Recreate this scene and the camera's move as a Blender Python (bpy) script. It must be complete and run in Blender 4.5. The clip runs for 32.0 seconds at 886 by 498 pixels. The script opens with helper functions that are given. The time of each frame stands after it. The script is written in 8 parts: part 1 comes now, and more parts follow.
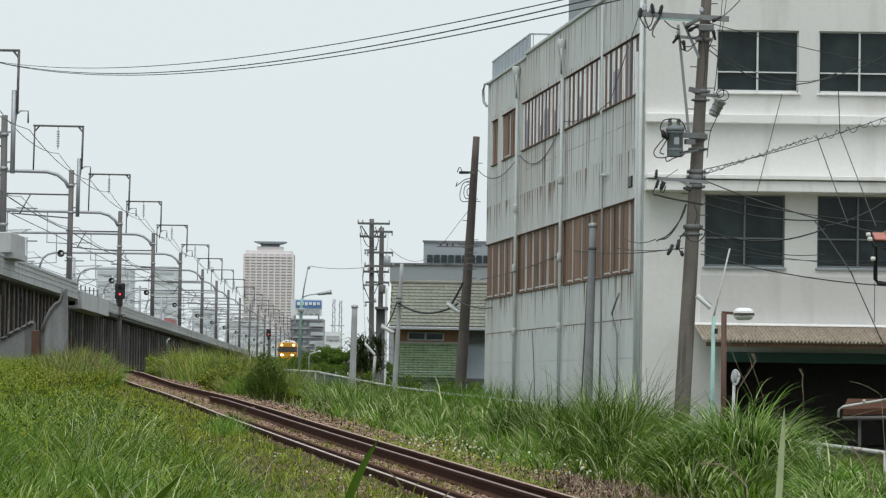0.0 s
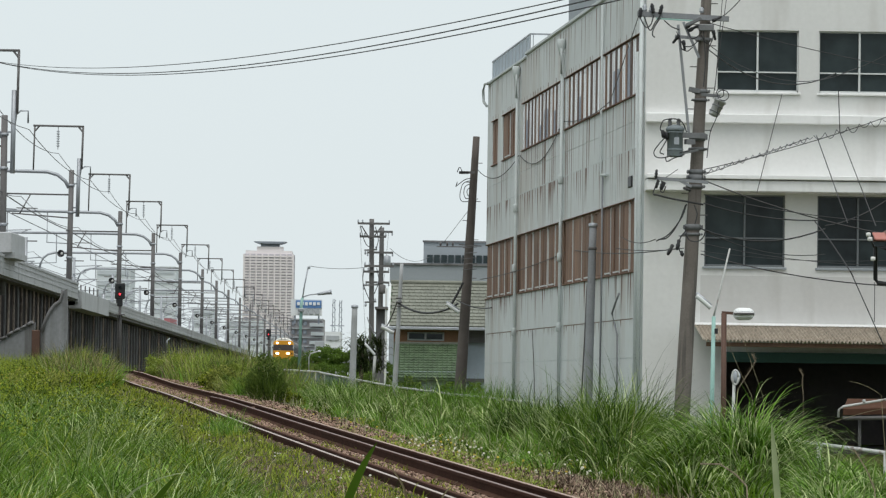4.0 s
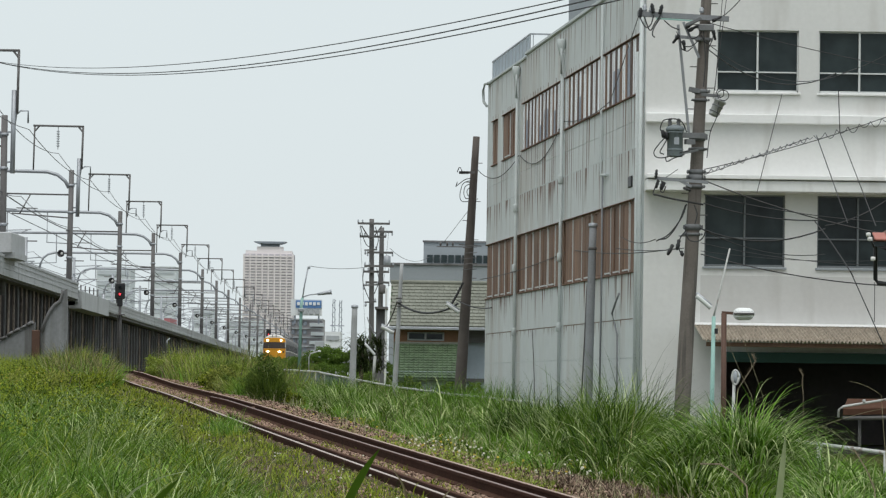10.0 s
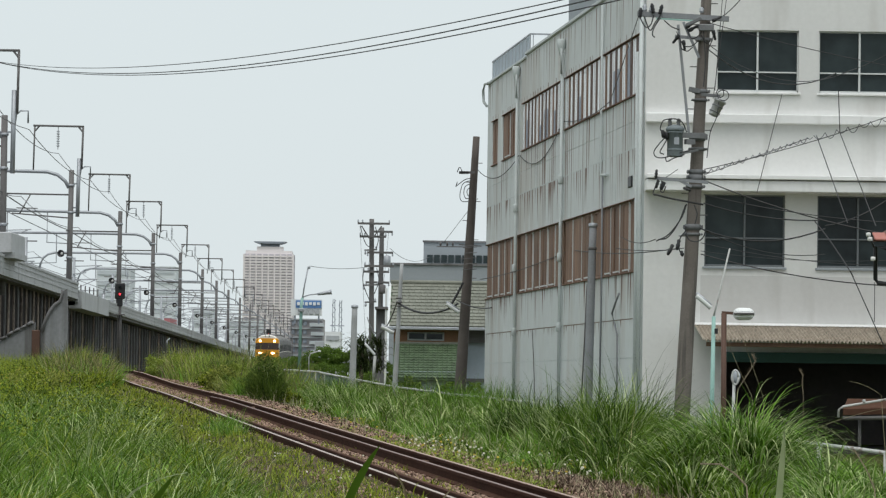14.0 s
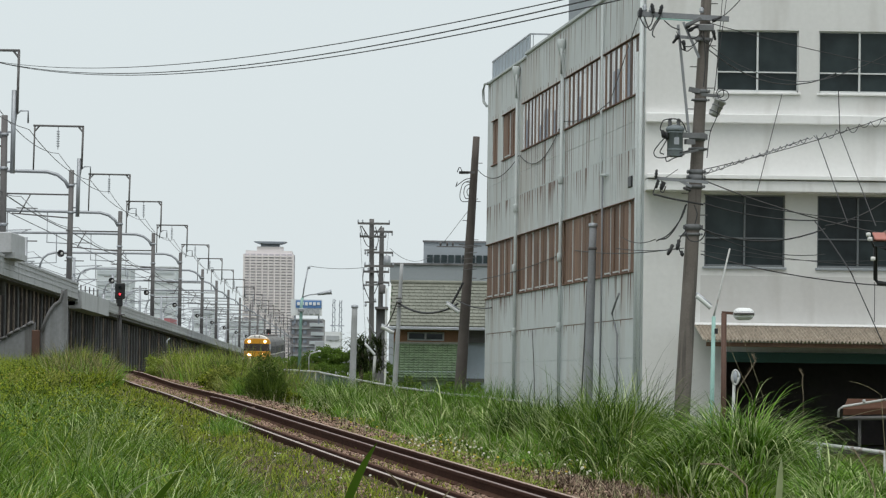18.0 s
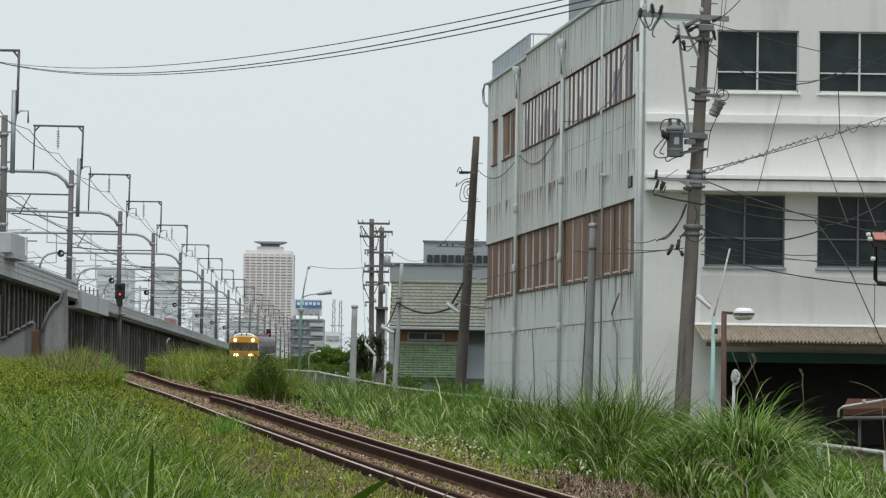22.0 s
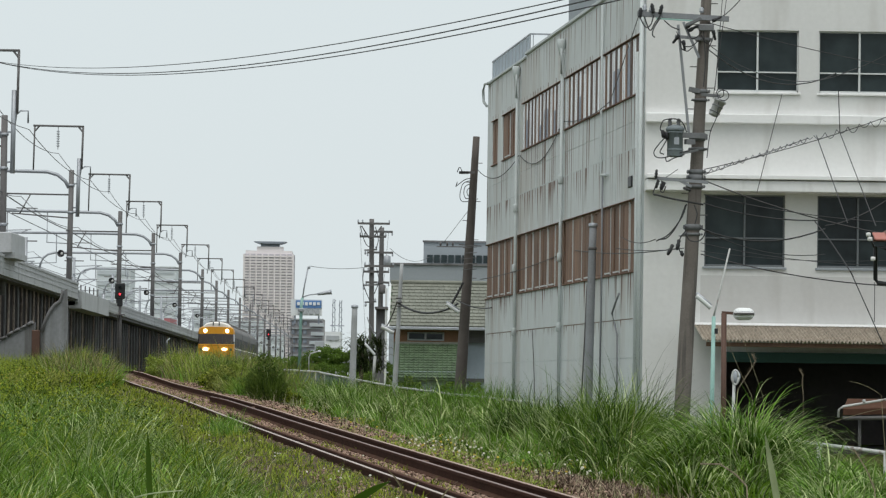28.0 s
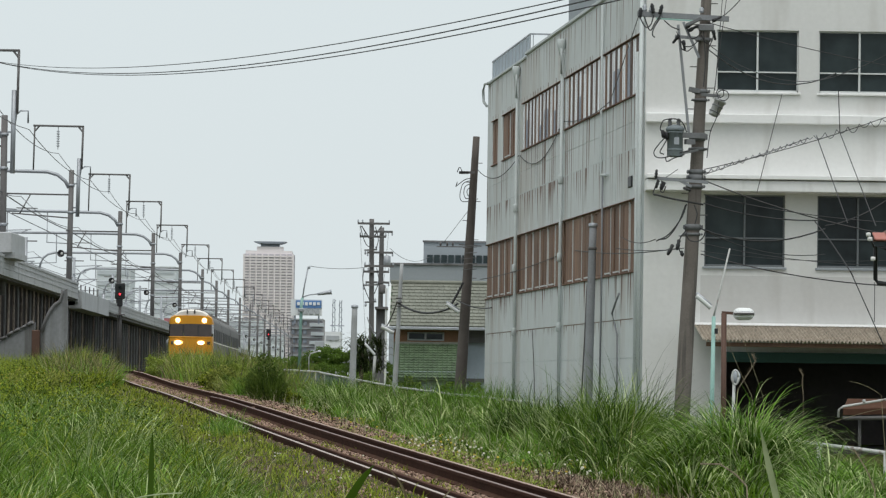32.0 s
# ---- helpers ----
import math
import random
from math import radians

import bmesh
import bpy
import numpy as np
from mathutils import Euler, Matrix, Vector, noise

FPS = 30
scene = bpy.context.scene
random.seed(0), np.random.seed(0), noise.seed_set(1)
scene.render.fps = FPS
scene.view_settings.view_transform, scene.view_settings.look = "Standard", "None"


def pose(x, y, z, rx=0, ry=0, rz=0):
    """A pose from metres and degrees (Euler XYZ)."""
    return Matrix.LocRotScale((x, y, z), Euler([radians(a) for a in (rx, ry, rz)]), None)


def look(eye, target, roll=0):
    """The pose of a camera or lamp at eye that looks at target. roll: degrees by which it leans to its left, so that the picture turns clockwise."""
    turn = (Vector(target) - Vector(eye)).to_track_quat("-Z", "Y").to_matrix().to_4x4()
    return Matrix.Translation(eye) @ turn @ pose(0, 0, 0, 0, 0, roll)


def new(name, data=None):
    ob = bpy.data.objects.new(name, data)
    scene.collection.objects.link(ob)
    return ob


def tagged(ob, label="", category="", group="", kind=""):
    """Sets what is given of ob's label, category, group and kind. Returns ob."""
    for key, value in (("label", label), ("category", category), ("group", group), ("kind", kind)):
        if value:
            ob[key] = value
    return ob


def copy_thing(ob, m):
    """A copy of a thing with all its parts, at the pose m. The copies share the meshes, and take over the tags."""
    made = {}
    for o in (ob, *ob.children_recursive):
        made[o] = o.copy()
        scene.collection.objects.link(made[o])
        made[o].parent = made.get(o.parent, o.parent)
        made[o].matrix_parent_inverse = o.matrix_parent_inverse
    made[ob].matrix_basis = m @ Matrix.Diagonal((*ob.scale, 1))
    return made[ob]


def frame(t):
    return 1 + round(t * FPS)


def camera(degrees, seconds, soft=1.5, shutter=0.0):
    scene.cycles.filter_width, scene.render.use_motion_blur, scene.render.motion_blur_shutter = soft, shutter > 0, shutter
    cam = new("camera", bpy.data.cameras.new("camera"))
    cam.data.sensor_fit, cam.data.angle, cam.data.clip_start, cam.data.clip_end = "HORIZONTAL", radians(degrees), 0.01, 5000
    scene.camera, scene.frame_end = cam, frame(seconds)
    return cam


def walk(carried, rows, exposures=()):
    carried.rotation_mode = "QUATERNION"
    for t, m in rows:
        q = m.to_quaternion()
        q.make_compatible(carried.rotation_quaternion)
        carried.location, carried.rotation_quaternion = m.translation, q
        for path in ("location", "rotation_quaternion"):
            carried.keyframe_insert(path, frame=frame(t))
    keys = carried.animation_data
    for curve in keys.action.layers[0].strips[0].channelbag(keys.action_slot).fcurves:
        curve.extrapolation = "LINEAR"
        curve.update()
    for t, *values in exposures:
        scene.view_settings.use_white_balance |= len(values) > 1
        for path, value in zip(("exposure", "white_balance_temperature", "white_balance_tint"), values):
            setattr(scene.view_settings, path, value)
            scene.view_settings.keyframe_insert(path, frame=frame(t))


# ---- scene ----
# One still telephoto view beside a single-track railway line; y runs away from the camera.
cam = camera(14.0, 32.0, soft=1.25)
EYE = (0.0, 0.0, 1.8)
VIEW = look(EYE, (0.0, 100.0, 1.8 + 3.748), 0.82)
walk(cam, [(0, VIEW), (32, VIEW)], [(0, 0.06), (6, 0.03), (12, 0.0), (32, -0.03)])

# ---- overcast daylight ----
world = bpy.data.worlds.new("overcast_sky")
scene.world = world
world.use_nodes = True
wn, wl = world.node_tree.nodes, world.node_tree.links
wn.clear()
sky = wn.new("ShaderNodeTexSky")
sky.sky_type = "NISHITA"
sky.sun_disc = False
sky.sun_elevation, sky.sun_rotation = radians(68), radians(188)
sky.dust_density, sky.air_density = 4.0, 1.0
veil = wn.new("ShaderNodeMixRGB")
veil.inputs[0].default_value = 0.94
veil.inputs[2].default_value = (7.45, 8.2, 8.4, 1)
back = wn.new("ShaderNodeBackground")
back.inputs[1].default_value = 0.1
wout = wn.new("ShaderNodeOutputWorld")
wl.new(sky.outputs[0], veil.inputs[1])
wl.new(veil.outputs[0], back.inputs[0])
wl.new(back.outputs[0], wout.inputs[0])

sun = new("sun", bpy.data.lights.new("sun", "SUN"))
sun.data.energy, sun.data.angle, sun.data.color = 1.75, radians(60), (1.0, 0.958, 0.905)
# behind the camera, high
sun.matrix_world = look((-6, -42, 105), (0, 0, 0))

# ---- materials ----
MATS = {}


def mat(name, col, rough=0.75, metal=0.0, var=0.22, scale=1.2, fine=18.0, bump=0.15, streak=None, glow=0.0, space="world", island=0.0, through_light=0.0, stretch=(1, 1, 1), col2=None, spec=0.5):
    """A procedural surface: colour varied by a broad and a fine noise, relief, and optional vertical streaks (colour, amount)."""
    m = bpy.data.materials.new(name)
    MATS[name] = m
    m.use_nodes = True
    n, l = m.node_tree.nodes, m.node_tree.links
    b = n["Principled BSDF"]
    b.inputs["Roughness"].default_value, b.inputs["Metallic"].default_value = rough, metal
    b.inputs["Specular IOR Level"].default_value = spec
    if space == "world":
        src = n.new("ShaderNodeNewGeometry").outputs["Position"]
    else:
        src = n.new("ShaderNodeTexCoord").outputs["Object"]
    mp = n.new("ShaderNodeMapping")
    mp.inputs["Scale"].default_value = stretch
    l.new(src, mp.inputs["Vector"])
    info = n.new("ShaderNodeObjectInfo")
    broad = n.new("ShaderNodeTexNoise")
    broad.inputs["Scale"].default_value, broad.inputs["Detail"].default_value = scale, 4
    grain = n.new("ShaderNodeTexNoise")
    grain.inputs["Scale"].default_value, grain.inputs["Detail"].default_value = fine, 5
    l.new(mp.outputs[0], broad.inputs["Vector"])
    l.new(mp.outputs[0], grain.inputs["Vector"])
    add = n.new("ShaderNodeMath")
    add.operation = "MULTIPLY_ADD"
    add.inputs[1].default_value = 0.5
    half = n.new("ShaderNodeMath")
    half.operation = "MULTIPLY"
    half.inputs[1].default_value = 0.5
    l.new(grain.outputs[0], half.inputs[0])
    l.new(broad.outputs[0], add.inputs[0])
    l.new(half.outputs[0], add.inputs[2])
    rnd = n.new("ShaderNodeMath")
    rnd.operation = "MULTIPLY_ADD"
    rnd.inputs[1].default_value = 0.16
    l.new(info.outputs["Random"], rnd.inputs[0])
    l.new(add.outputs[0], rnd.inputs[2])
    value = rnd.outputs[0]
    if island:
        g = n.new("ShaderNodeNewGeometry")
        isl = n.new("ShaderNodeMath")
        isl.operation = "MULTIPLY_ADD"
        isl.inputs[1].default_value = island
        l.new(g.outputs["Random Per Island"], isl.inputs[0])
        l.new(value, isl.inputs[2])
        shift = n.new("ShaderNodeMath")
        shift.operation = "SUBTRACT"
        shift.inputs[1].default_value = island / 2
        l.new(isl.outputs[0], shift.inputs[0])
        value = shift.outputs[0]
    ramp = n.new("ShaderNodeValToRGB")
    e = ramp.color_ramp.elements
    e[0].position, e[1].position = 0.3, 0.82
    lo = [max(0.0, c * (1 - var)) for c in col]
    hi = [min(1.0, c * (1 + var)) for c in (col2 or col)]
    e[0].color, e[1].color = (*lo, 1), (*hi, 1)
    l.new(value, ramp.inputs[0])
    colour = ramp.outputs[0]
    for stain in (streak or ()):
        scol, amount, across, along, lowest = stain
        sm = n.new("ShaderNodeMapping")
        sm.inputs["Scale"].default_value = (across, across, along)
        l.new(src, sm.inputs["Vector"])
        sn = n.new("ShaderNodeTexNoise")
        sn.inputs["Scale"].default_value, sn.inputs["Detail"].default_value = 1.0, 3
        l.new(sm.outputs[0], sn.inputs["Vector"])
        sr = n.new("ShaderNodeValToRGB")
        sr.color_ramp.elements[0].position, sr.color_ramp.elements[1].position = lowest, min(1.0, lowest + 0.12)
        sr.color_ramp.elements[1].color = (amount, amount, amount, 1)
        l.new(sn.outputs[0], sr.inputs[0])
        mix = n.new("ShaderNodeMixRGB")
        mix.inputs[2].default_value = (*scol, 1)
        l.new(sr.outputs[0], mix.inputs[0])
        l.new(colour, mix.inputs[1])
        colour = mix.outputs[0]
    l.new(colour, b.inputs["Base Color"])
    if bump:
        bp = n.new("ShaderNodeBump")
        bp.inputs["Strength"].default_value, bp.inputs["Distance"].default_value = bump, 0.02
        l.new(grain.outputs[0], bp.inputs["Height"])
        l.new(bp.outputs[0], b.inputs["Normal"])
    if glow:
        b.inputs["Emission Color"].default_value = (*col, 1)
        b.inputs["Emission Strength"].default_value = glow
    if through_light:
        t = n.new("ShaderNodeBsdfTranslucent")
        l.new(colour, t.inputs["Color"])
        mx = n.new("ShaderNodeMixShader")
        mx.inputs[0].default_value = through_light
        l.new(b.outputs[0], mx.inputs[1])
        l.new(t.outputs[0], mx.inputs[2])
        l.new(mx.outputs[0], n["Material Output"].inputs[0])
    return m


RUST = (0.16, 0.085, 0.05)
M_WHITE = mat("white_stucco", (0.70, 0.70, 0.69), 0.85, var=0.07, scale=0.5, fine=9, bump=0.1, streak=[((0.49, 0.475, 0.45), 0.45, 1.3, 0.2, 0.53)])
# the white stucco again, with the ledge's shade put into its colour
M_SHADEWHITE = mat("shaded_white_stucco", (0.575, 0.57, 0.56), 0.85, var=0.07, scale=0.5, fine=9, bump=0.1, streak=[((0.44, 0.43, 0.41), 0.4, 1.3, 0.2, 0.55)])
M_LEDGE = mat("white_ledge_paint", (0.84, 0.84, 0.84), 0.8, var=0.05, scale=0.8, fine=12, bump=0.08, streak=[((0.5, 0.49, 0.47), 0.4, 2.2, 0.4, 0.58)])
M_PANEL = mat("grey_wall_board", (0.585, 0.615, 0.615), 0.7, var=0.09, scale=0.35, fine=3, bump=0.03,
              streak=[((0.46, 0.435, 0.40), 0.6, 0.45, 0.08, 0.50), ((0.36, 0.32, 0.28), 0.45, 2.2, 0.10, 0.66)])
M_PIPEGREY = mat("grey_painted_pipe", (0.50, 0.54, 0.54), 0.6, var=0.12, scale=2, fine=20, bump=0.05, streak=[(RUST, 0.5, 6, 0.8, 0.64)])
M_RUST = mat("rusted_steel", (0.17, 0.10, 0.07), 0.9, var=0.4, scale=5, fine=40, bump=0.4)
M_BROWN = mat("brown_stained_board", (0.105, 0.056, 0.036), 0.7, var=0.4, scale=1.6, fine=9, bump=0.3, stretch=(3, 3, 0.3), col2=(0.225, 0.135, 0.090))
M_RUSTLINE = mat("rust_stained_joint", (0.34, 0.30, 0.27), 0.8, var=0.5, scale=1.2, fine=8, bump=0.1, stretch=(1, 1.6, 1), col2=(0.16, 0.105, 0.075))
M_BROWND = mat("dark_brown_paint", (0.09, 0.045, 0.03), 0.65, var=0.3, scale=2, fine=20, bump=0.15)
# window glass with the pale sky reflection put into its colour
M_SKYPANE = mat("sky_pale_window_pane", (0.80, 0.83, 0.86), 0.2, var=0.12, scale=0.8, fine=5, bump=0.02)
M_BLIND = mat("grey_blind", (0.22, 0.25, 0.31), 0.5, var=0.2, scale=1.0, fine=8, bump=0.02)
M_FRAMEW = mat("white_window_frame", (0.62, 0.64, 0.64), 0.5, var=0.1, scale=3, fine=30, bump=0.03)
# the lighter teal patches paint faint reflections into the glass
M_GLASS = mat("dark_window_glass", (0.003, 0.005, 0.007), 0.05, var=0.3, scale=0.7, fine=2, bump=0.0, spec=0.2, col2=(0.034, 0.048, 0.050))
# the rooms' lack of light is put into this near-black colour
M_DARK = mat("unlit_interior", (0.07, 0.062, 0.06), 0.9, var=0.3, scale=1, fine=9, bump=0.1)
M_GREENBEAM = mat("green_steel_beam", (0.035, 0.10, 0.095), 0.6, var=0.2, scale=2, fine=20, bump=0.05)
M_ASBESTOS = mat("weathered_corrugated_sheet", (0.055, 0.045, 0.037), 0.9, var=0.4, scale=7, fine=20, bump=0.5, col2=(0.36, 0.315, 0.26), spec=0.05)
M_CONC = mat("concrete", (0.43, 0.44, 0.45), 0.85, var=0.2, scale=0.7, fine=9, bump=0.2, streak=[((0.15, 0.15, 0.15), 0.5, 0.6, 0.12, 0.58)])
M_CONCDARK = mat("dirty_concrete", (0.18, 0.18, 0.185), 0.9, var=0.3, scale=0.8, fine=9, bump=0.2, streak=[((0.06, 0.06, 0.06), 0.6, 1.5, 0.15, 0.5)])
M_POLE = mat("weathered_concrete_pole", (0.15, 0.132, 0.118), 0.9, var=0.3, scale=2.5, fine=30, bump=0.25, streak=[((0.055, 0.05, 0.046), 0.6, 9, 0.5, 0.53)])
M_POLEDARK = mat("dark_weathered_concrete_pole", (0.105, 0.09, 0.082), 0.9, var=0.3, scale=2.5, fine=30, bump=0.25)
M_POLEMID = mat("mid_grey_concrete_pole", (0.24, 0.25, 0.265), 0.85, var=0.22, scale=2.5, fine=30, bump=0.2)
M_POLEGREY = mat("grey_concrete_pole", (0.36, 0.37, 0.38), 0.85, var=0.18, scale=2.5, fine=30, bump=0.2)
M_GALV = mat("galvanised_steel", (0.36, 0.38, 0.41), 0.5, metal=0.5, var=0.2, scale=3, fine=30, bump=0.08)
M_STEELDARK = mat("dark_weathered_steel", (0.13, 0.125, 0.125), 0.75, var=0.25, scale=2, fine=18, bump=0.15)
M_WIRE = mat("black_cable", (0.03, 0.03, 0.032), 0.6, var=0.2, scale=2, fine=10, bump=0.0)
M_WIREGREY = mat("grey_catenary_wire", (0.13, 0.13, 0.14), 0.6, metal=0.3, var=0.2, scale=2, fine=10, bump=0.0)
M_BLACK = mat("black_paint", (0.015, 0.015, 0.017), 0.45, var=0.3, scale=3, fine=20, bump=0.05)
M_PORC = mat("white_porcelain", (0.7, 0.7, 0.68), 0.25, var=0.08, scale=4, fine=20, bump=0.0)
M_MINT = mat("pale_green_paint", (0.28, 0.47, 0.43), 0.5, var=0.15, scale=3, fine=25, bump=0.05)
M_LAMPW = mat("white_lamp_cover", (0.72, 0.74, 0.74), 0.35, var=0.06, scale=4, fine=20, bump=0.0)
M_PIPEW = mat("chipped_white_rail_paint", (0.47, 0.48, 0.47), 0.6, var=0.2, scale=4, fine=30, bump=0.1, streak=[(RUST, 0.7, 4, 4, 0.58)])
M_FENCE = mat("blue_grey_fence_paint", (0.15, 0.195, 0.21), 0.6, var=0.2, scale=3, fine=25, bump=0.05, streak=[(RUST, 0.5, 5, 1.0, 0.62)])
M_ROOFG = mat("grey_green_glazed_tile", (0.19, 0.197, 0.165), 0.6, var=0.3, scale=1.2, fine=12, bump=0.1, spec=0.2)
M_ROOFG2 = mat("dark_green_ribbed_roof", (0.085, 0.125, 0.070), 0.65, var=0.35, scale=1.5, fine=12, bump=0.1, spec=0.2, streak=[((0.05, 0.062, 0.042), 0.6, 5, 0.4, 0.52)])
M_ORANGE = mat("orange_brown_render", (0.36, 0.20, 0.12), 0.85, var=0.15, scale=1.5, fine=14, bump=0.1)
M_GREYB = mat("grey_metal_siding", (0.30, 0.33, 0.355), 0.7, var=0.08, scale=0.6, fine=8, bump=0.05)
M_BLUEG = mat("pale_blue_siding", (0.40, 0.46, 0.52), 0.7, var=0.1, scale=0.6, fine=8, bump=0.05)
M_REDTILE = mat("red_roof_tile", (0.38, 0.14, 0.11), 0.6, var=0.25, scale=3, fine=20, bump=0.15)
# both tower colours are paled: distance haze is put into them
M_TOWER = mat("hazed_pink_tower_tile", (0.80, 0.75, 0.755), 0.8, var=0.04, scale=0.05, fine=0.5, bump=0.0)
M_TOWERD = mat("hazed_tower_balcony_recess", (0.50, 0.475, 0.515), 0.7, var=0.12, scale=0.08, fine=0.5, bump=0.0)
M_FARGREY = mat("far_grey_block", (0.40, 0.42, 0.44), 0.8, var=0.06, scale=0.05, fine=0.6, bump=0.0)
M_FARDARK = mat("far_window_band", (0.25, 0.28, 0.33), 0.6, var=0.1, scale=0.05, fine=0.6, bump=0.0)
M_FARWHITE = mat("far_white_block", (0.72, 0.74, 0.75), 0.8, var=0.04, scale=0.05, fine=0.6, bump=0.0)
M_FARRED = mat("far_red_roof", (0.42, 0.16, 0.17), 0.8, var=0.1, scale=0.05, fine=0.6, bump=0.0)
M_SIGNBLUE = mat("blue_sign_face", (0.10, 0.22, 0.46), 0.5, var=0.05, scale=0.2, fine=1, bump=0.0)
M_SIGNTXT = mat("white_sign_bars", (0.75, 0.78, 0.80), 0.5, var=0.05, scale=0.2, fine=1, bump=0.0)
M_RAIL = mat("rusty_rail_steel", (0.050, 0.025, 0.018), 0.9, var=0.4, scale=4, fine=40, bump=0.3, spec=0.05)
M_RAILTOP = mat("worn_rail_head", (0.32, 0.23, 0.185), 0.55, var=0.35, scale=4, fine=40, bump=0.1, spec=0.25)
M_RAILBRIGHT = mat("bright_worn_rail_head", (0.38, 0.31, 0.27), 0.45, var=0.3, scale=4, fine=40, bump=0.1, spec=0.4)
M_CHECKTOP = mat("dull_mauve_rail_head", (0.20, 0.145, 0.135), 0.6, var=0.3, scale=4, fine=40, bump=0.15, spec=0.25)
M_TIE = mat("weathered_sleeper", (0.12, 0.09, 0.07), 0.9, var=0.35, scale=4, fine=30, bump=0.4, spec=0.05)
M_BALLAST = mat("brown_ballast_stone", (0.075, 0.044, 0.032), 0.9, var=0.3, scale=6, fine=40, bump=0.3, island=0.9, col2=(0.31, 0.215, 0.165), spec=0.05)
M_GROUND = mat("weedy_soil", (0.035, 0.045, 0.014), 0.95, var=0.45, scale=0.6, fine=12, bump=0.5, col2=(0.075, 0.08, 0.03), spec=0.05)
M_BED = mat("rusty_gravel_bed", (0.11, 0.068, 0.050), 0.95, var=0.4, scale=2.5, fine=35, bump=0.6, col2=(0.27, 0.19, 0.15), streak=[((0.045, 0.065, 0.018), 0.85, 0.8, 0.8, 0.52)], spec=0.05)
M_GRASS = mat("green_grass_blades", (0.020, 0.062, 0.006), 0.5, var=0.25, scale=0.5, fine=3.0, bump=0.0, island=0.7, through_light=0.4, col2=(0.115, 0.20, 0.018), spec=0.15)
M_GRASSY = mat("yellow_green_weed_leaves", (0.045, 0.085, 0.006), 0.6, var=0.3, scale=0.6, fine=4, bump=0.0, island=1.1, through_light=0.35, col2=(0.25, 0.30, 0.03), spec=0.15)
M_GRASSD = mat("dry_straw_blades", (0.22, 0.17, 0.09), 0.6, var=0.3, scale=0.6, fine=4, bump=0.0, island=0.6, through_light=0.2, col2=(0.42, 0.38, 0.24))
M_LEAF = mat("deep_green_leaves", (0.028, 0.062, 0.009), 0.6, var=0.3, scale=0.6, fine=4, bump=0.0, island=0.8, through_light=0.25, col2=(0.13, 0.19, 0.035), spec=0.15)
M_FLOWER = mat("white_flower_heads", (0.76, 0.75, 0.62), 0.7, var=0.1, scale=3, fine=20, bump=0.0)
M_YELLOW = mat("yellow_flower_heads", (0.55, 0.43, 0.05), 0.7, var=0.2, scale=3, fine=20, bump=0.0)
M_BARK = mat("grey_brown_bark", (0.12, 0.095, 0.075), 0.95, var=0.35, scale=4, fine=20, bump=0.5)
M_TRAINY = mat("orange_yellow_train_paint", (0.62, 0.285, 0.022), 0.4, var=0.06, scale=1, fine=8, bump=0.0, space="object", spec=0.3)
M_TRAINROOF = mat("cream_train_roof", (0.76, 0.73, 0.68), 0.5, var=0.08, scale=1, fine=8, bump=0.0, space="object")
M_TRAINSIDE = mat("dull_steel_train_side", (0.085, 0.08, 0.08), 0.55, var=0.12, scale=1, fine=12, bump=0.03, space="object", spec=0.3)
M_TRAINGLASS = mat("dark_train_glass", (0.06, 0.047, 0.044), 0.12, var=0.2, scale=1, fine=4, bump=0.0, space="object")
M_TRAINWIN = mat("dull_side_window", (0.035, 0.035, 0.04), 0.6, var=0.2, scale=1, fine=4, bump=0.0, space="object", spec=0.08)
M_TRAINUNDER = mat("dark_underframe", (0.04, 0.04, 0.042), 0.8, var=0.3, scale=2, fine=10, bump=0.2, space="object")
M_HEADLIGHT = mat("lit_warm_headlamp", (1.0, 0.86, 0.56), 0.3, var=0.0, bump=0.0, glow=14.0, space="object")
# glow for added discs that stand for lens glare round the headlamps
M_HALO = mat("headlamp_glare_halo", (1.0, 0.55, 0.16), 0.3, var=0.0, bump=0.0, glow=1.6, space="object")
M_SIGRED = mat("lit_red_signal_lens", (1.0, 0.04, 0.06), 0.3, var=0.0, bump=0.0, glow=2.6)
M_GRASSL = mat("soft_light_green_blades", (0.060, 0.145, 0.012), 0.5, var=0.25, scale=0.5, fine=3.0, bump=0.0, island=0.7, through_light=0.4, col2=(0.18, 0.325, 0.048), spec=0.18)
# green darkened to hold the shade that tall grass casts on itself
M_SHADEGRASS = mat("shade_dark_verge_grass", (0.012, 0.040, 0.004), 0.55, var=0.25, scale=0.5, fine=3.0, bump=0.0, island=0.7, through_light=0.3, col2=(0.075, 0.135, 0.014), spec=0.15)
M_REED = mat("brown_green_reed", (0.095, 0.10, 0.035), 0.6, var=0.3, scale=0.8, fine=4, bump=0.0, island=0.8, through_light=0.35, col2=(0.34, 0.305, 0.15), spec=0.15)
# sky highlights on arching blades, put in as a paler green
M_GRASSB = mat("highlight_pale_grass", (0.19, 0.27, 0.085), 0.4, var=0.3, scale=0.8, fine=4, bump=0.0, island=0.6, through_light=0.3, col2=(0.46, 0.53, 0.25), spec=0.25)
M_LITTER = mat("brown_dead_litter", (0.055, 0.036, 0.027), 0.9, var=0.3, scale=2, fine=20, bump=0.2, island=0.9, col2=(0.24, 0.175, 0.135), spec=0.05)
M_SEED = mat("buff_seed_head", (0.30, 0.24, 0.17), 0.8, var=0.2, scale=6, fine=40, bump=0.0)
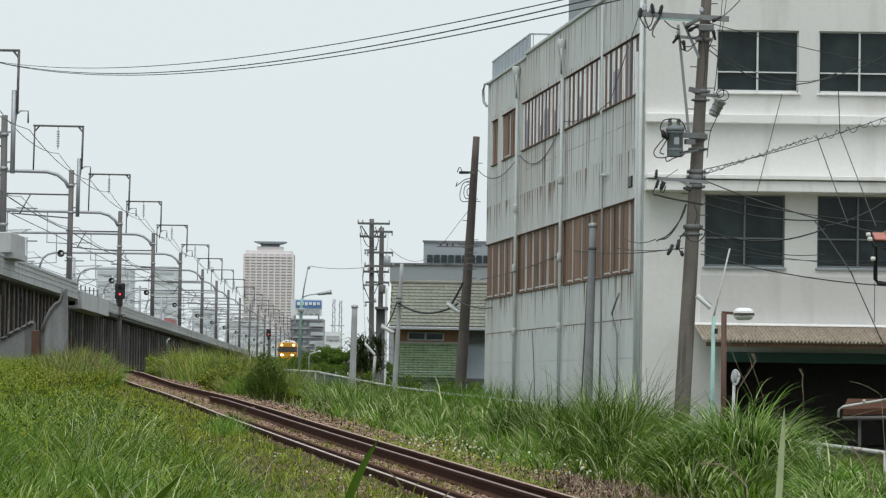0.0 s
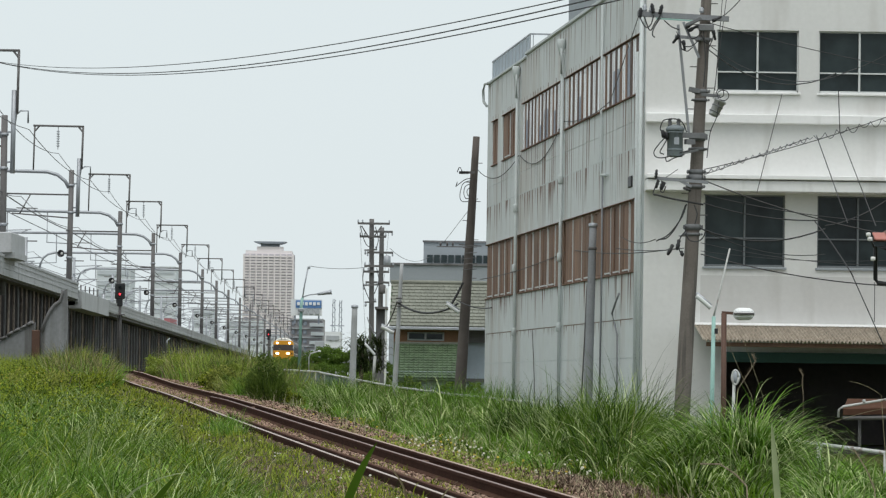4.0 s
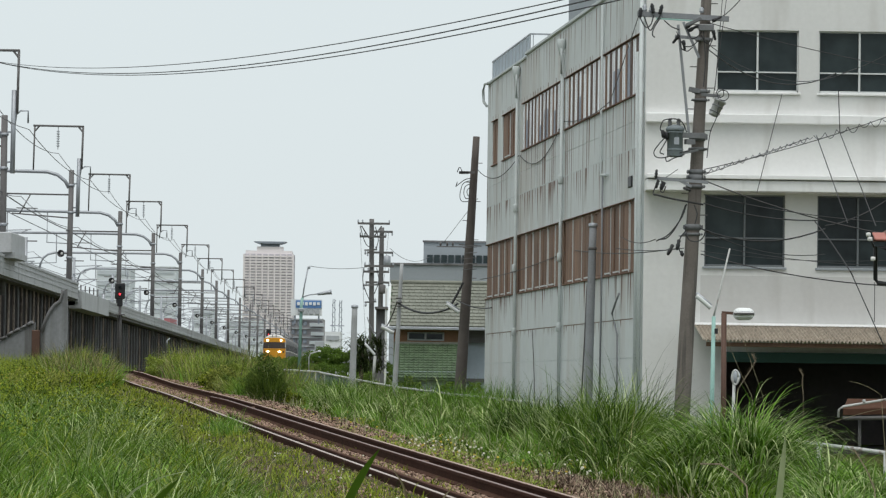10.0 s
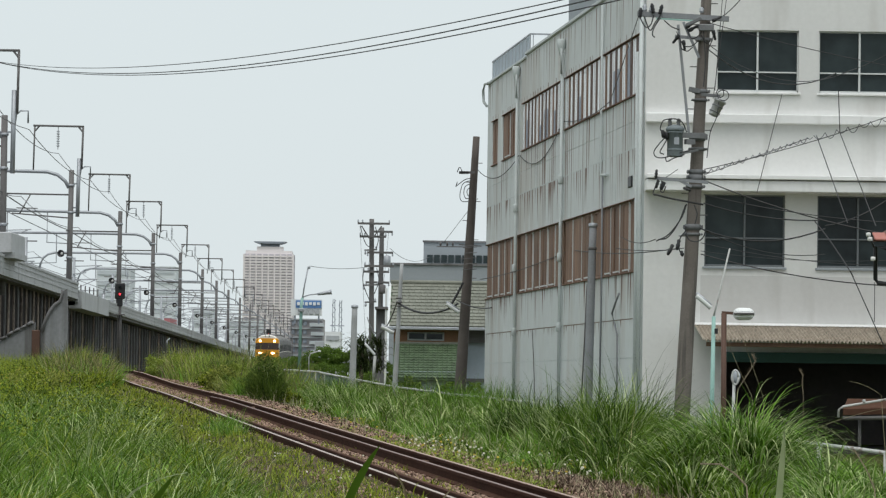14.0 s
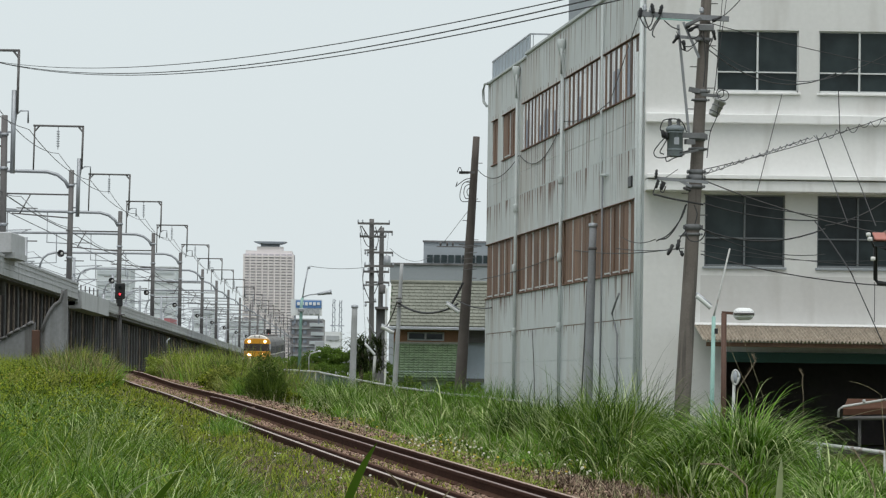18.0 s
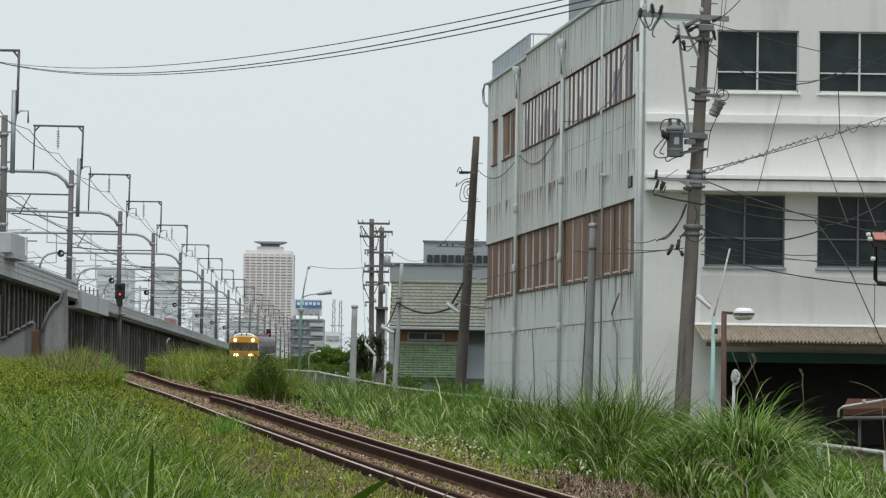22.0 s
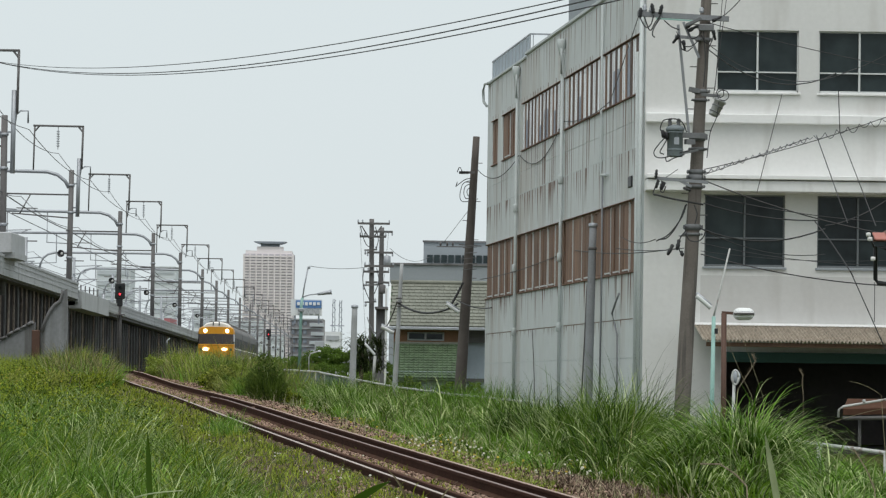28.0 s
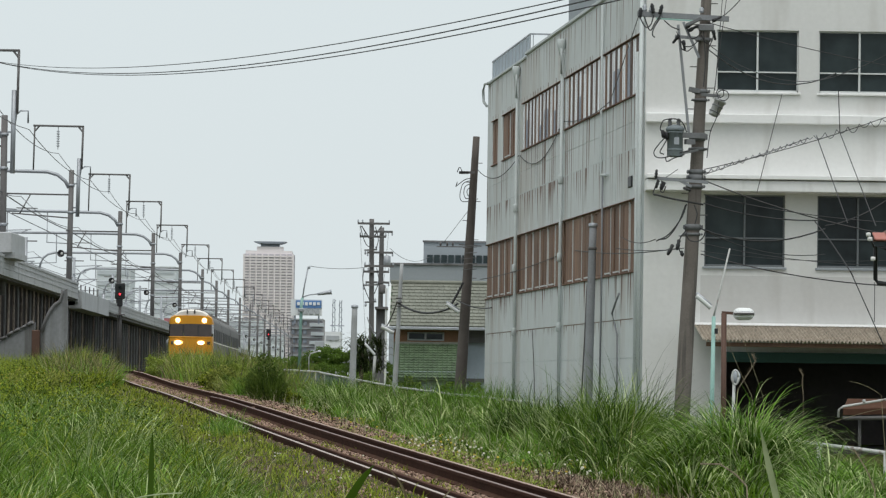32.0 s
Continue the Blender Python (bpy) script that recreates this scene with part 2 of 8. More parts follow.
# rusty brown taken near black: the deck's shade is put into it
M_SCREEN = mat("shaded_rusty_screen", (0.022, 0.018, 0.017), 0.9, var=0.35, scale=1.2, fine=10, bump=0.2, spec=0.1)
M_RAILFOOT = mat("brown_rail_foot", (0.08, 0.043, 0.03), 0.9, var=0.35, scale=4, fine=40, bump=0.3, spec=0.05)
M_RIB = mat("rusty_brown_screen_rib", (0.15, 0.12, 0.105), 0.9, var=0.45, scale=0.8, fine=6, bump=0.2, spec=0.1, col2=(0.33, 0.275, 0.24))
M_WALLC = mat("weathered_ramp_concrete", (0.25, 0.262, 0.275), 0.9, var=0.25, scale=0.5, fine=7, bump=0.2, streak=[((0.11, 0.105, 0.10), 0.7, 1.8, 0.06, 0.48)])
# far walls and windows paled toward the sky: haze put into the colour
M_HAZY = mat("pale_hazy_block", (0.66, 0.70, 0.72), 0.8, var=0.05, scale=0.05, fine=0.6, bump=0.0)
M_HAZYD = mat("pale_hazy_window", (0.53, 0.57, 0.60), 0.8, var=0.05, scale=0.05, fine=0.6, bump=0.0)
M_FLUFF = mat("light_green_feathery_weeds", (0.11, 0.165, 0.02), 0.6, var=0.3, scale=0.7, fine=4, bump=0.0, island=0.7, through_light=0.35, col2=(0.26, 0.32, 0.06), spec=0.15)

M_BANK = mat("smooth_bright_bank_leaves", (0.065, 0.13, 0.016), 0.6, var=0.25, scale=0.5, fine=3, bump=0.0, island=0.5, through_light=0.35, col2=(0.125, 0.20, 0.034), spec=0.15)
M_SOIL = mat("bare_brown_soil", (0.050, 0.034, 0.022), 0.95, var=0.4, scale=1.5, fine=30, bump=0.6, col2=(0.115, 0.085, 0.055), streak=[((0.035, 0.055, 0.012), 0.8, 1.1, 1.1, 0.5)], spec=0.05)
M_TRAINTOP = mat("dull_grey_train_roof", (0.17, 0.165, 0.16), 0.6, var=0.15, scale=1, fine=8, bump=0.0, space="object", spec=0.2)

M_TRANSF = mat("blue_grey_transformer_paint", (0.19, 0.22, 0.235), 0.55, var=0.2, scale=3, fine=20, bump=0.05, spec=0.3)
M_DARKLEAF = mat("very_dark_palm_leaves", (0.014, 0.026, 0.008), 0.6, var=0.3, scale=2, fine=8, bump=0.0, island=0.6, col2=(0.045, 0.065, 0.022), spec=0.15)
M_POLECLAMP = mat("dull_zinc_pole_fitting", (0.16, 0.165, 0.17), 0.6, metal=0.3, var=0.3, scale=5, fine=30, bump=0.1)
M_CAN = mat("bright_zinc_can", (0.46, 0.47, 0.47), 0.4, metal=0.6, var=0.2, scale=5, fine=30, bump=0.05)
M_FRAMED = mat("grey_aluminium_window_frame", (0.15, 0.165, 0.175), 0.5, var=0.15, scale=3, fine=30, bump=0.03)

M_HOTEL = mat("grey_brown_hotel_wall", (0.33, 0.315, 0.325), 0.8, var=0.08, scale=0.2, fine=0.6, bump=0.0)

M_BUSH = mat("yellow_green_weed_bush", (0.10, 0.15, 0.025), 0.6, var=0.3, scale=0.8, fine=4, bump=0.0, island=0.9, through_light=0.4, col2=(0.31, 0.33, 0.08), spec=0.15)

M_GRASSM = mat("mid_green_broad_blades", (0.055, 0.125, 0.010), 0.5, var=0.3, scale=0.6, fine=4, bump=0.0, island=0.9, through_light=0.3, col2=(0.20, 0.33, 0.05), spec=0.25)

M_PALELEAF = mat("pale_grey_green_leaf", (0.30, 0.37, 0.19), 0.5, var=0.2, scale=3, fine=20, bump=0.0, through_light=0.3, col2=(0.42, 0.48, 0.28), spec=0.3)


def drips(m, tops, along):
    """Rust that runs down from ledges: thin streaks of uneven length below each (height, reach) in tops, set along the wall."""
    n, l = m.node_tree.nodes, m.node_tree.links
    b = n["Principled BSDF"]
    base = b.inputs["Base Color"].links[0].from_socket

    def math_node(op, a, c=None, e=None):
        k = n.new("ShaderNodeMath")
        k.operation = op
        for i, v in enumerate((a, c, e)):
            if v is None:
                continue
            if isinstance(v, (int, float)):
                k.inputs[i].default_value = v
            else:
                l.new(v, k.inputs[i])
        return k.outputs[0]

    pos = n.new("ShaderNodeNewGeometry").outputs["Position"]
    sep = n.new("ShaderNodeSeparateXYZ")
    l.new(pos, sep.inputs[0])
    total = None
    for i, (top, reach) in enumerate(tops):
        def line(scale, detail):
            c = n.new("ShaderNodeCombineXYZ")
            l.new(math_node("MULTIPLY_ADD", sep.outputs[2], 0.02, 7.3 * i), c.inputs[2])
            l.new(math_node("MULTIPLY", sep.outputs[1], along), c.inputs[0])
            t = n.new("ShaderNodeTexNoise")
            t.inputs["Scale"].default_value, t.inputs["Detail"].default_value = scale, detail
            l.new(c.outputs[0], t.inputs["Vector"])
            return t.outputs[0]
        depth = math_node("SUBTRACT", top, sep.outputs[2])
        length = math_node("MULTIPLY_ADD", line(0.9, 2), 2.6 * reach, -0.75 * reach)
        fade = math_node("SUBTRACT", 1.0, math_node("DIVIDE", depth, math_node("MAXIMUM", length, 0.05)))
        fade = math_node("MULTIPLY", math_node("MAXIMUM", math_node("MINIMUM", math_node("MULTIPLY", fade, 1.3), 1.0), 0.0), math_node("GREATER_THAN", depth, 0.0))
        thin = math_node("MAXIMUM", math_node("MINIMUM", math_node("MULTIPLY_ADD", line(5.2, 0), 14.0, -8.0), 1.0), 0.0)
        mask = math_node("MULTIPLY", fade, thin)
        total = mask if total is None else math_node("MAXIMUM", total, mask)
    mix = n.new("ShaderNodeMixRGB")
    l.new(math_node("MULTIPLY", total, 0.95), mix.inputs[0])
    l.new(base, mix.inputs[1])
    mix.inputs[2].default_value = (0.15, 0.085, 0.055, 1)
    l.new(mix.outputs[0], b.inputs["Base Color"])


drips(M_PANEL, ((11.0, 2.0), (9.9, 1.2), (8.38, 3.4), (7.2, 1.5), (4.38, 1.5), (3.34, 0.4)), 1.0)

# ---- mesh helpers ----


def box(bm, c, s, rot=None, bevel=0.0):
    """A box centred at c with sizes s, turned by the matrix rot, with bevelled edges if asked."""
    m = Matrix.Translation(c) @ (rot.to_4x4() if rot else Matrix()) @ Matrix.Diagonal((*s, 1))
    geo = bmesh.ops.create_cube(bm, size=1, matrix=m)
    if bevel:
        edges = list({e for v in geo["verts"] for e in v.link_edges})
        bmesh.ops.bevel(bm, geom=edges, offset=bevel, segments=1, affect="EDGES")
    return bm


def span(bm, lo, hi, bevel=0.0):
    """A box from its lowest to its highest corner."""
    lo, hi = Vector(lo), Vector(hi)
    return box(bm, (lo + hi) / 2, hi - lo, None, bevel)


def tube(bm, pts, r, n=8, r2=None, caps=True):
    """A round bar along the points, tapering from r to r2."""
    pts = [Vector(p) for p in pts]
    r2 = r if r2 is None else r2
    rings = []
    for i, p in enumerate(pts):
        d = (pts[min(i + 1, len(pts) - 1)] - pts[max(i - 1, 0)]).normalized()
        a = d.cross(Vector((0, 0, 1)) if abs(d.z) < 0.9 else Vector((0, 1, 0))).normalized()
        b = d.cross(a)
        rr = r + (r2 - r) * i / max(1, len(pts) - 1)
        rings.append([bm.verts.new(p + rr * (math.cos(k * math.tau / n) * a + math.sin(k * math.tau / n) * b)) for k in range(n)])
    for u, v in zip(rings, rings[1:]):
        for k in range(n):
            f = bm.faces.new((u[k], u[(k + 1) % n], v[(k + 1) % n], v[k]))
            f.smooth = n > 5
    if caps:
        bm.faces.new(rings[0][::-1])
        bm.faces.new(rings[-1])
    return bm


def lathe(bm, c, profile, axis=(0, 0, 1), n=12):
    """A turned form: profile of (radius, height) along the axis from c."""
    q = Vector(axis).to_track_quat("Z", "Y")
    rings = []
    for r, h in profile:
        rings.append([bm.verts.new(Vector(c) + q @ Vector((max(r, 1e-4) * math.cos(k * math.tau / n), max(r, 1e-4) * math.sin(k * math.tau / n), h))) for k in range(n)])
    for u, v in zip(rings, rings[1:]):
        for k in range(n):
            f = bm.faces.new((u[k], u[(k + 1) % n], v[(k + 1) % n], v[k]))
            f.smooth = True
    bm.faces.new(rings[0][::-1])
    bm.faces.new(rings[-1])
    return bm


def slab(bm, outline, thick):
    """A flat outline of points, thickened by the vector thick."""
    a = [bm.verts.new(p) for p in outline]
    b = [bm.verts.new(Vector(p) + Vector(thick)) for p in outline]
    bm.faces.new(a)
    bm.faces.new(b[::-1])
    for i in range(len(a)):
        j = (i + 1) % len(a)
        bm.faces.new((a[j], a[i], b[i], b[j]))
    return bm


def finish(name, bm, material):
    bmesh.ops.recalc_face_normals(bm, faces=bm.faces)
    me = bpy.data.meshes.new(name)
    bm.to_mesh(me)
    bm.free()
    me.materials.append(material)
    return me


def part(name, bm, material, parent, label=""):
    """One mesh under a thing or a part."""
    ob = new(name, finish(name, bm, material))
    ob.parent = parent
    if label:
        ob["label"] = label
    return ob


def solo(name, bm, material, label, category, group="", kind=""):
    """A thing that is one mesh."""
    return tagged(new(name, finish(name, bm, material)), label, category, group, kind)


def thing(name, label, category, group="", kind="", m=None):
    """A thing's root, to hold its parts."""
    ob = new(name)
    ob.empty_display_size = 0.2
    if m is not None:
        ob.matrix_basis = m
    return tagged(ob, label, category, group, kind)


def B():
    return bmesh.new()


def hang(p, q, sag, n=14):
    """Points of a sagging line from p to q."""
    p, q = Vector(p), Vector(q)
    return [p.lerp(q, i / n) - Vector((0, 0, 4 * sag * (i / n) * (1 - i / n))) for i in range(n + 1)]


def smooth(pts, n=6):
    """A rounded line through the points."""
    p = [Vector(v) for v in pts]
    p = [p[0] * 2 - p[1]] + p + [p[-1] * 2 - p[-2]]
    out = []
    for i in range(1, len(p) - 2):
        for k in range(n):
            t = k / n
            out.append(0.5 * (2 * p[i] + (p[i + 1] - p[i - 1]) * t + (2 * p[i - 1] - 5 * p[i] + 4 * p[i + 1] - p[i + 2]) * t * t + (3 * p[i] - p[i - 1] - 3 * p[i + 1] + p[i + 2]) * t ** 3))
    return out + [p[-2]]


def spline(knots, s):
    """Smooth value at s through knots of (s, value)."""
    for i in range(len(knots) - 1):
        if s <= knots[i + 1][0] or i == len(knots) - 2:
            break
    (s1, v1), (s2, v2) = knots[i], knots[i + 1]
    g1 = (v2 - knots[i - 1][1]) / (s2 - knots[i - 1][0]) if i > 0 else (v2 - v1) / (s2 - s1)
    g2 = (knots[i + 2][1] - v1) / (knots[i + 2][0] - s1) if i + 2 < len(knots) else (v2 - v1) / (s2 - s1)
    h, u = s2 - s1, (s - s1) / (s2 - s1)
    return v1 * (2 * u**3 - 3 * u**2 + 1) + g1 * h * (u**3 - 2 * u**2 + u) + v2 * (3 * u**2 - 2 * u**3) + g2 * h * (u**3 - u**2)


# ---- the plan: track, ground, viaduct ----
TRACK_X = [(-20, 8.5), (36, 0.62), (59, -2.6), (78, -5.26), (95, -7.6), (110, -9.75), (130, -11.6), (160, -13.6), (195, -15.0), (230, -16.0), (255, -16.8), (280, -17.5), (315, -18.3), (342, -18.9), (367, -19.4), (396, -19.95), (422, -20.4), (460, -21.15), (515, -21.95), (560, -22.6), (900, -28.0)]
RAIL_Z = [(-20, -0.28), (36, 0.70), (59, 1.11), (78, 1.48), (95, 1.73), (110, 2.04), (160, 2.2), (230, 2.3), (315, 2.37), (342, 2.4), (367, 2.55), (396, 2.85), (422, 3.22), (440, 3.5), (461, 3.74), (481, 3.8), (515, 3.72), (560, 3.7), (900, 4.0)]
PIPE_X = [(20, 12.7), (58, 7.16), (61.5, 6.45), (75, 4.23), (83, 3.25), (96, 1.5), (116, -1.46), (150, -5.19), (160, -6.96), (400, -12)]
ROAD_Z = [(-20, -0.45), (20, -0.2), (58, 0.0), (75, 0.34), (96, 0.68), (116, 0.95), (150, 1.45), (160, 1.55), (400, 2.0), (900, 3.7)]


def track_x(y):
    return spline(TRACK_X, y)


def rail_z(y):
    return spline(RAIL_Z, y)


def ground_z(x, y):
    """Height of the ground: it follows the track's gradient, level on the left, falling to the road on the right."""
    c = max(-20, min(900, y))
    z = rail_z(c) - 0.27
    off = x - track_x(c)
    if off > 1.6:
        wide = spline(PIPE_X, max(20, min(400, c))) - track_x(c)
        s = min(1.0, (off - 1.6) / max(1.0, wide - 2.0))
        s = s * s * (3 - 2 * s)
        z = z * (1 - s) + spline(ROAD_Z, c) * s
    elif off < -1.6:
        z += 0.10 * min(1, (-off - 1.6) / 2)
    if abs(off) > 2.2:
        z += 0.06 * noise.noise(Vector((x * 0.35, y * 0.2, 0)))
    return z


GANTRY_X = [(100, -21.2), (144, -22.2), (192, -23.35), (240, -24.75), (288, -25.75), (336, -26.85), (384, -27.75), (432, -28.65), (528, -31.1), (820, -37.5), (1100, -43.5)]


def gx(y):
    return spline(GANTRY_X, y)


def viaduct_x(y):
    return -22.8 - 0.0232 * (y - 192)

# ---- ground, track ----
ys = [-60, -30, -15] + [i * 1.5 for i in range(0, 107)] + [160 + i * 8 for i in range(1, 93)] + [1000, 1500, 2500, 4500]
xs_off = [-900, -300, -120, -60, -40, -28, -20, -15, -11, -8, -6, -4.5, -3.4, -2.6, -2.0, -1.6, -1.0, 0, 1.0, 1.6, 2.0, 2.6, 3.4, 4.5, 6, 8, 11, 15, 20, 28, 40, 60, 120, 300, 900]
bm = B()
grid = []
for y in ys:
    c = track_x(max(-20, min(900, y)))
    grid.append([bm.verts.new((c + o * (1 if y < 900 else 4), y, ground_z(c + o, y))) for o in xs_off])
for r0, r1 in zip(grid, grid[1:]):
    for i in range(len(r0) - 1):
        f = bm.faces.new((r0[i], r0[i + 1], r1[i + 1], r1[i]))
        f.smooth = True
solo("ground", bm, M_GROUND, "weedy brown-green soil beside the railway line", "ground", kind="structure")

# gravel bed: a low shoulder on the soil
bm = B()
prev = None
for i in range(0, 300):
    y = -10 + i * 1.5
    c = track_x(y)
    z = rail_z(y)
    row = [bm.verts.new((c + o, y, z + h)) for o, h in ((-3.0, -0.50), (-1.9, -0.26), (-1.3, -0.13), (-0.66, -0.075), (-0.48, -0.15), (0.3, -0.165), (0.9, -0.185), (1.7, -0.235), (3.0, -0.50))]
    if prev:
        for k in range(8):
            f = bm.faces.new((prev[k], prev[k + 1], row[k + 1], row[k]))
            f.material_index = 1 if k < 3 else 0
    prev = row
bed = solo("track_bed", bm, M_BED, "rust-stained gravel bed with weeds under the rails", "track bed", kind="structure")
bed.data.materials.append(M_SOIL)


def rail_mesh(off, y0, y1, drop=0.0, flare=0.0):
    """A rail of T section at an offset from the track's middle; flare bends its far end inwards."""
    prof = [(-0.064, -0.153), (0.064, -0.153), (0.064, -0.14), (0.012, -0.115), (0.012, -0.045), (0.0325, -0.035), (0.0325, -0.006), (0.026, 0.0), (-0.026, 0.0), (-0.0325, -0.006), (-0.0325, -0.035), (-0.012, -0.045), (-0.012, -0.115), (-0.064, -0.14)]
    b = B()
    last = None
    n = int((y1 - y0) / 1.5)
    for i in range(n + 1):
        y = y0 + (y1 - y0) * i / n
        g = (track_x(y + 0.5) - track_x(y - 0.5))
        k = 1 / math.hypot(1, g)
        o = off * (1 + 0.24 * min(1.0, max(0.0, (86 - y) / 20.0)) * (off > 0)) + flare * max(0.0, (y - y1 + 3.0) / 3.0) ** 2
        ring = [b.verts.new((track_x(y) + (o + px) * k, y - (o + px) * g * k, rail_z(y) + pz - drop)) for px, pz in prof]
        if last:
            for q in range(len(prof)):
                f = b.faces.new((last[q], last[(q + 1) % len(prof)], ring[(q + 1) % len(prof)], ring[q]))
                f.material_index = 1 if q == 7 else 2 if q in (1, 2, 12, 13) else 0
        last = ring
    return b


track = thing("railway_track", "rusty single railway track with wooden sleepers in weedy gravel", "railway track", kind="structure")
for side in (-1, 1):
    r = part("rail", rail_mesh(side * 0.566, 10, 600), M_RAIL, track, "rust-brown steel rail with a worn bright head")
    r.data.materials.append(M_RAILTOP if side > 0 else M_RAILBRIGHT)
    r.data.materials.append(M_RAILFOOT)
# check rails inside the running rails, ending before the bend
for off, y1, drop, flare, head in ((0.31, 77.5, 0.004, -0.10, M_CHECKTOP), (-0.39, 66.0, 0.0, 0.10, M_RAILFOOT)):
    r = part("check_rail", rail_mesh(off, 10, y1, drop, flare), M_RAIL, track, "dull rusty check rail beside the running rail")
    r.data.materials.append(head)
    r.data.materials.append(M_RAILFOOT)
tie_bm = B()
box(tie_bm, (0, 0, 0), (2.1, 0.2, 0.14), None, 0.012)
tie_me = finish("sleeper", tie_bm, M_TIE)
y = 22.0
rng = random.Random(5)
while y < 130:
    t = new("sleeper", tie_me)
    t.parent = track
    a = math.atan(track_x(y + 0.5) - track_x(y - 0.5))
    t.matrix_basis = pose(track_x(y), y, rail_z(y) - 0.262 + rng.uniform(-0.008, 0.008), 0, 0, -math.degrees(a) + rng.uniform(-0.6, 0.6))
    y += 0.62
# fishplate joints
for y in (46.0, 71.0):
    for side in (-1, 1):
        b = B()
        box(b, (track_x(y) + side * 0.566 + 0.03, y, rail_z(y) - 0.08), (0.03, 0.5, 0.07), Matrix.Rotation(0.14, 3, "Z"), 0.006)
        part("fishplate", b, M_RUST, track)


def pebbles(name, n, where, size, material, label, seed):
    """Loose stones as one scattered mesh."""
    rg = np.random.RandomState(seed)
    base = np.array([(1, 0, 0), (-1, 0, 0), (0, 1, 0), (0, -1, 0), (0, 0, 1), (0, 0, -1)], float)
    tri = np.array([(0, 2, 4), (2, 1, 4), (1, 3, 4), (3, 0, 4), (2, 0, 5), (1, 2, 5), (3, 1, 5), (0, 3, 5)])
    pts = where(rg, n)
    n = len(pts)
    s = rg.uniform(size[0], size[1], (n, 1, 1)) * rg.uniform(0.6, 1.3, (n, 6, 1))
    a = rg.uniform(0, 6.28, n)
    ca, sa = np.cos(a)[:, None], np.sin(a)[:, None]
    v = base[None] * s
    v[:, :, 2] *= 0.75
    v = np.stack([v[:, :, 0] * ca - v[:, :, 1] * sa, v[:, :, 0] * sa + v[:, :, 1] * ca, v[:, :, 2] + 0.3 * v[:, :, 0]], 2)
    v += pts[:, None, :]
    f = (tri[None] + (np.arange(n) * 6)[:, None, None]).reshape(-1, 3)
    return tagged(tri_mesh(name, v.reshape(-1, 3), f, material), label, "gravel", kind="stuff")


def tri_mesh(name, verts, faces, material, smooth=False):
    me = bpy.data.meshes.new(name)
    nv, nf = len(verts), len(faces)
    me.vertices.add(nv)
    me.vertices.foreach_set("co", np.ascontiguousarray(verts, dtype=np.float32).ravel())
    me.loops.add(nf * 3)
    me.loops.foreach_set("vertex_index", np.ascontiguousarray(faces, dtype=np.int32).ravel())
    me.polygons.add(nf)
    me.polygons.foreach_set("loop_start", np.arange(0, nf * 3, 3, dtype=np.int32))
    me.update(calc_edges=True)
    me.materials.append(material)
    return new(name, me)


def bed_points(rg, n):
    y = 30 + 90 * rg.uniform(0, 1, n) ** 1.6
    o = rg.normal(0.5, 0.9, n)
    keep = (o > np.where(y < 44, -1.5, -0.75)) & (o < 2.3) & ((o < 1.0) | (y > 60) | (rg.uniform(0, 1, n) < 0.25))
    y, o = y[keep], o[keep]
    x = np.array([track_x(a) for a in y]) + o
    z = np.array([rail_z(a) for a in y]) - 0.165 - 0.05 * np.clip(np.abs(o) - 0.8, 0, 3) + 0.07 * ((o < -0.6) & (o > -1.3))
    return np.stack([x, y, z], 1)


pebbles("ballast_gravel", 52000, bed_points, (0.014, 0.034), M_BALLAST, "loose brown-grey ballast stones between and beside the rails", 3)

# ---- elevated railway ----
viaduct = thing("viaduct", "long grey concrete railway viaduct with a panelled parapet", "viaduct", kind="structure")


def viaduct_run(y0, y1, step, pieces):
    """Extrude cross-section pieces [(x0, x1, z0, z1)] (x from the outer face) along the viaduct; one mesh."""
    b = B()
    n = max(1, round((y1 - y0) / step))
    for x0, x1, z0, z1 in pieces:
        last = None
        for i in range(n + 1):
            y = y0 + (y1 - y0) * i / n
            c = viaduct_x(y)
            d = -0.0018 * (y - 240)
            ring = [b.verts.new(p) for p in ((c + x0, y, z0 + d), (c + x1, y, z0 + d), (c + x1, y, z1 + d), (c + x0, y, z1 + d))]
            if last:
                for q in range(4):
                    b.faces.new((last[q], last[(q + 1) % 4], ring[(q + 1) % 4], ring[q]))
            else:
                b.faces.new(ring)
            last = ring
        b.faces.new(last)
    return b


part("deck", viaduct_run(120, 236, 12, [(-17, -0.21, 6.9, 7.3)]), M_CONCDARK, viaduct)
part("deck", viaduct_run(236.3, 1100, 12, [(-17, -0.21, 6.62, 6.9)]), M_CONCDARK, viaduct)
# parapet panels, each 4 m or longer far off
y = 150.0
while y < 600:
    step = 6.0 if y < 330 else 12.0
    if y < 236 < y + step:
        step = 236 - y
    near = y < 235.9
    top = 8.05 if near else 7.6
    low = 1.05 if near else 0.78
    b = viaduct_run(y + 0.02, y + step - 0.02, 6, [(-0.2, 0.0, top - low, top), (-0.24, 0.05, top - 0.12, top + 0.03), (-0.21, 0.03, top - 0.68, top - 0.62), (-0.21, 0.03, top - 0.38, top - 0.33)])
    part("parapet_panel", b, M_CONC, viaduct)
    y += step
# bay that stands out from the far section
part("haunch", viaduct_run(236.3, 262, 6, [(-1.2, 0.22, 6.42, 7.52)]), M_CONC, viaduct, "box-shaped bay standing out from the parapet")
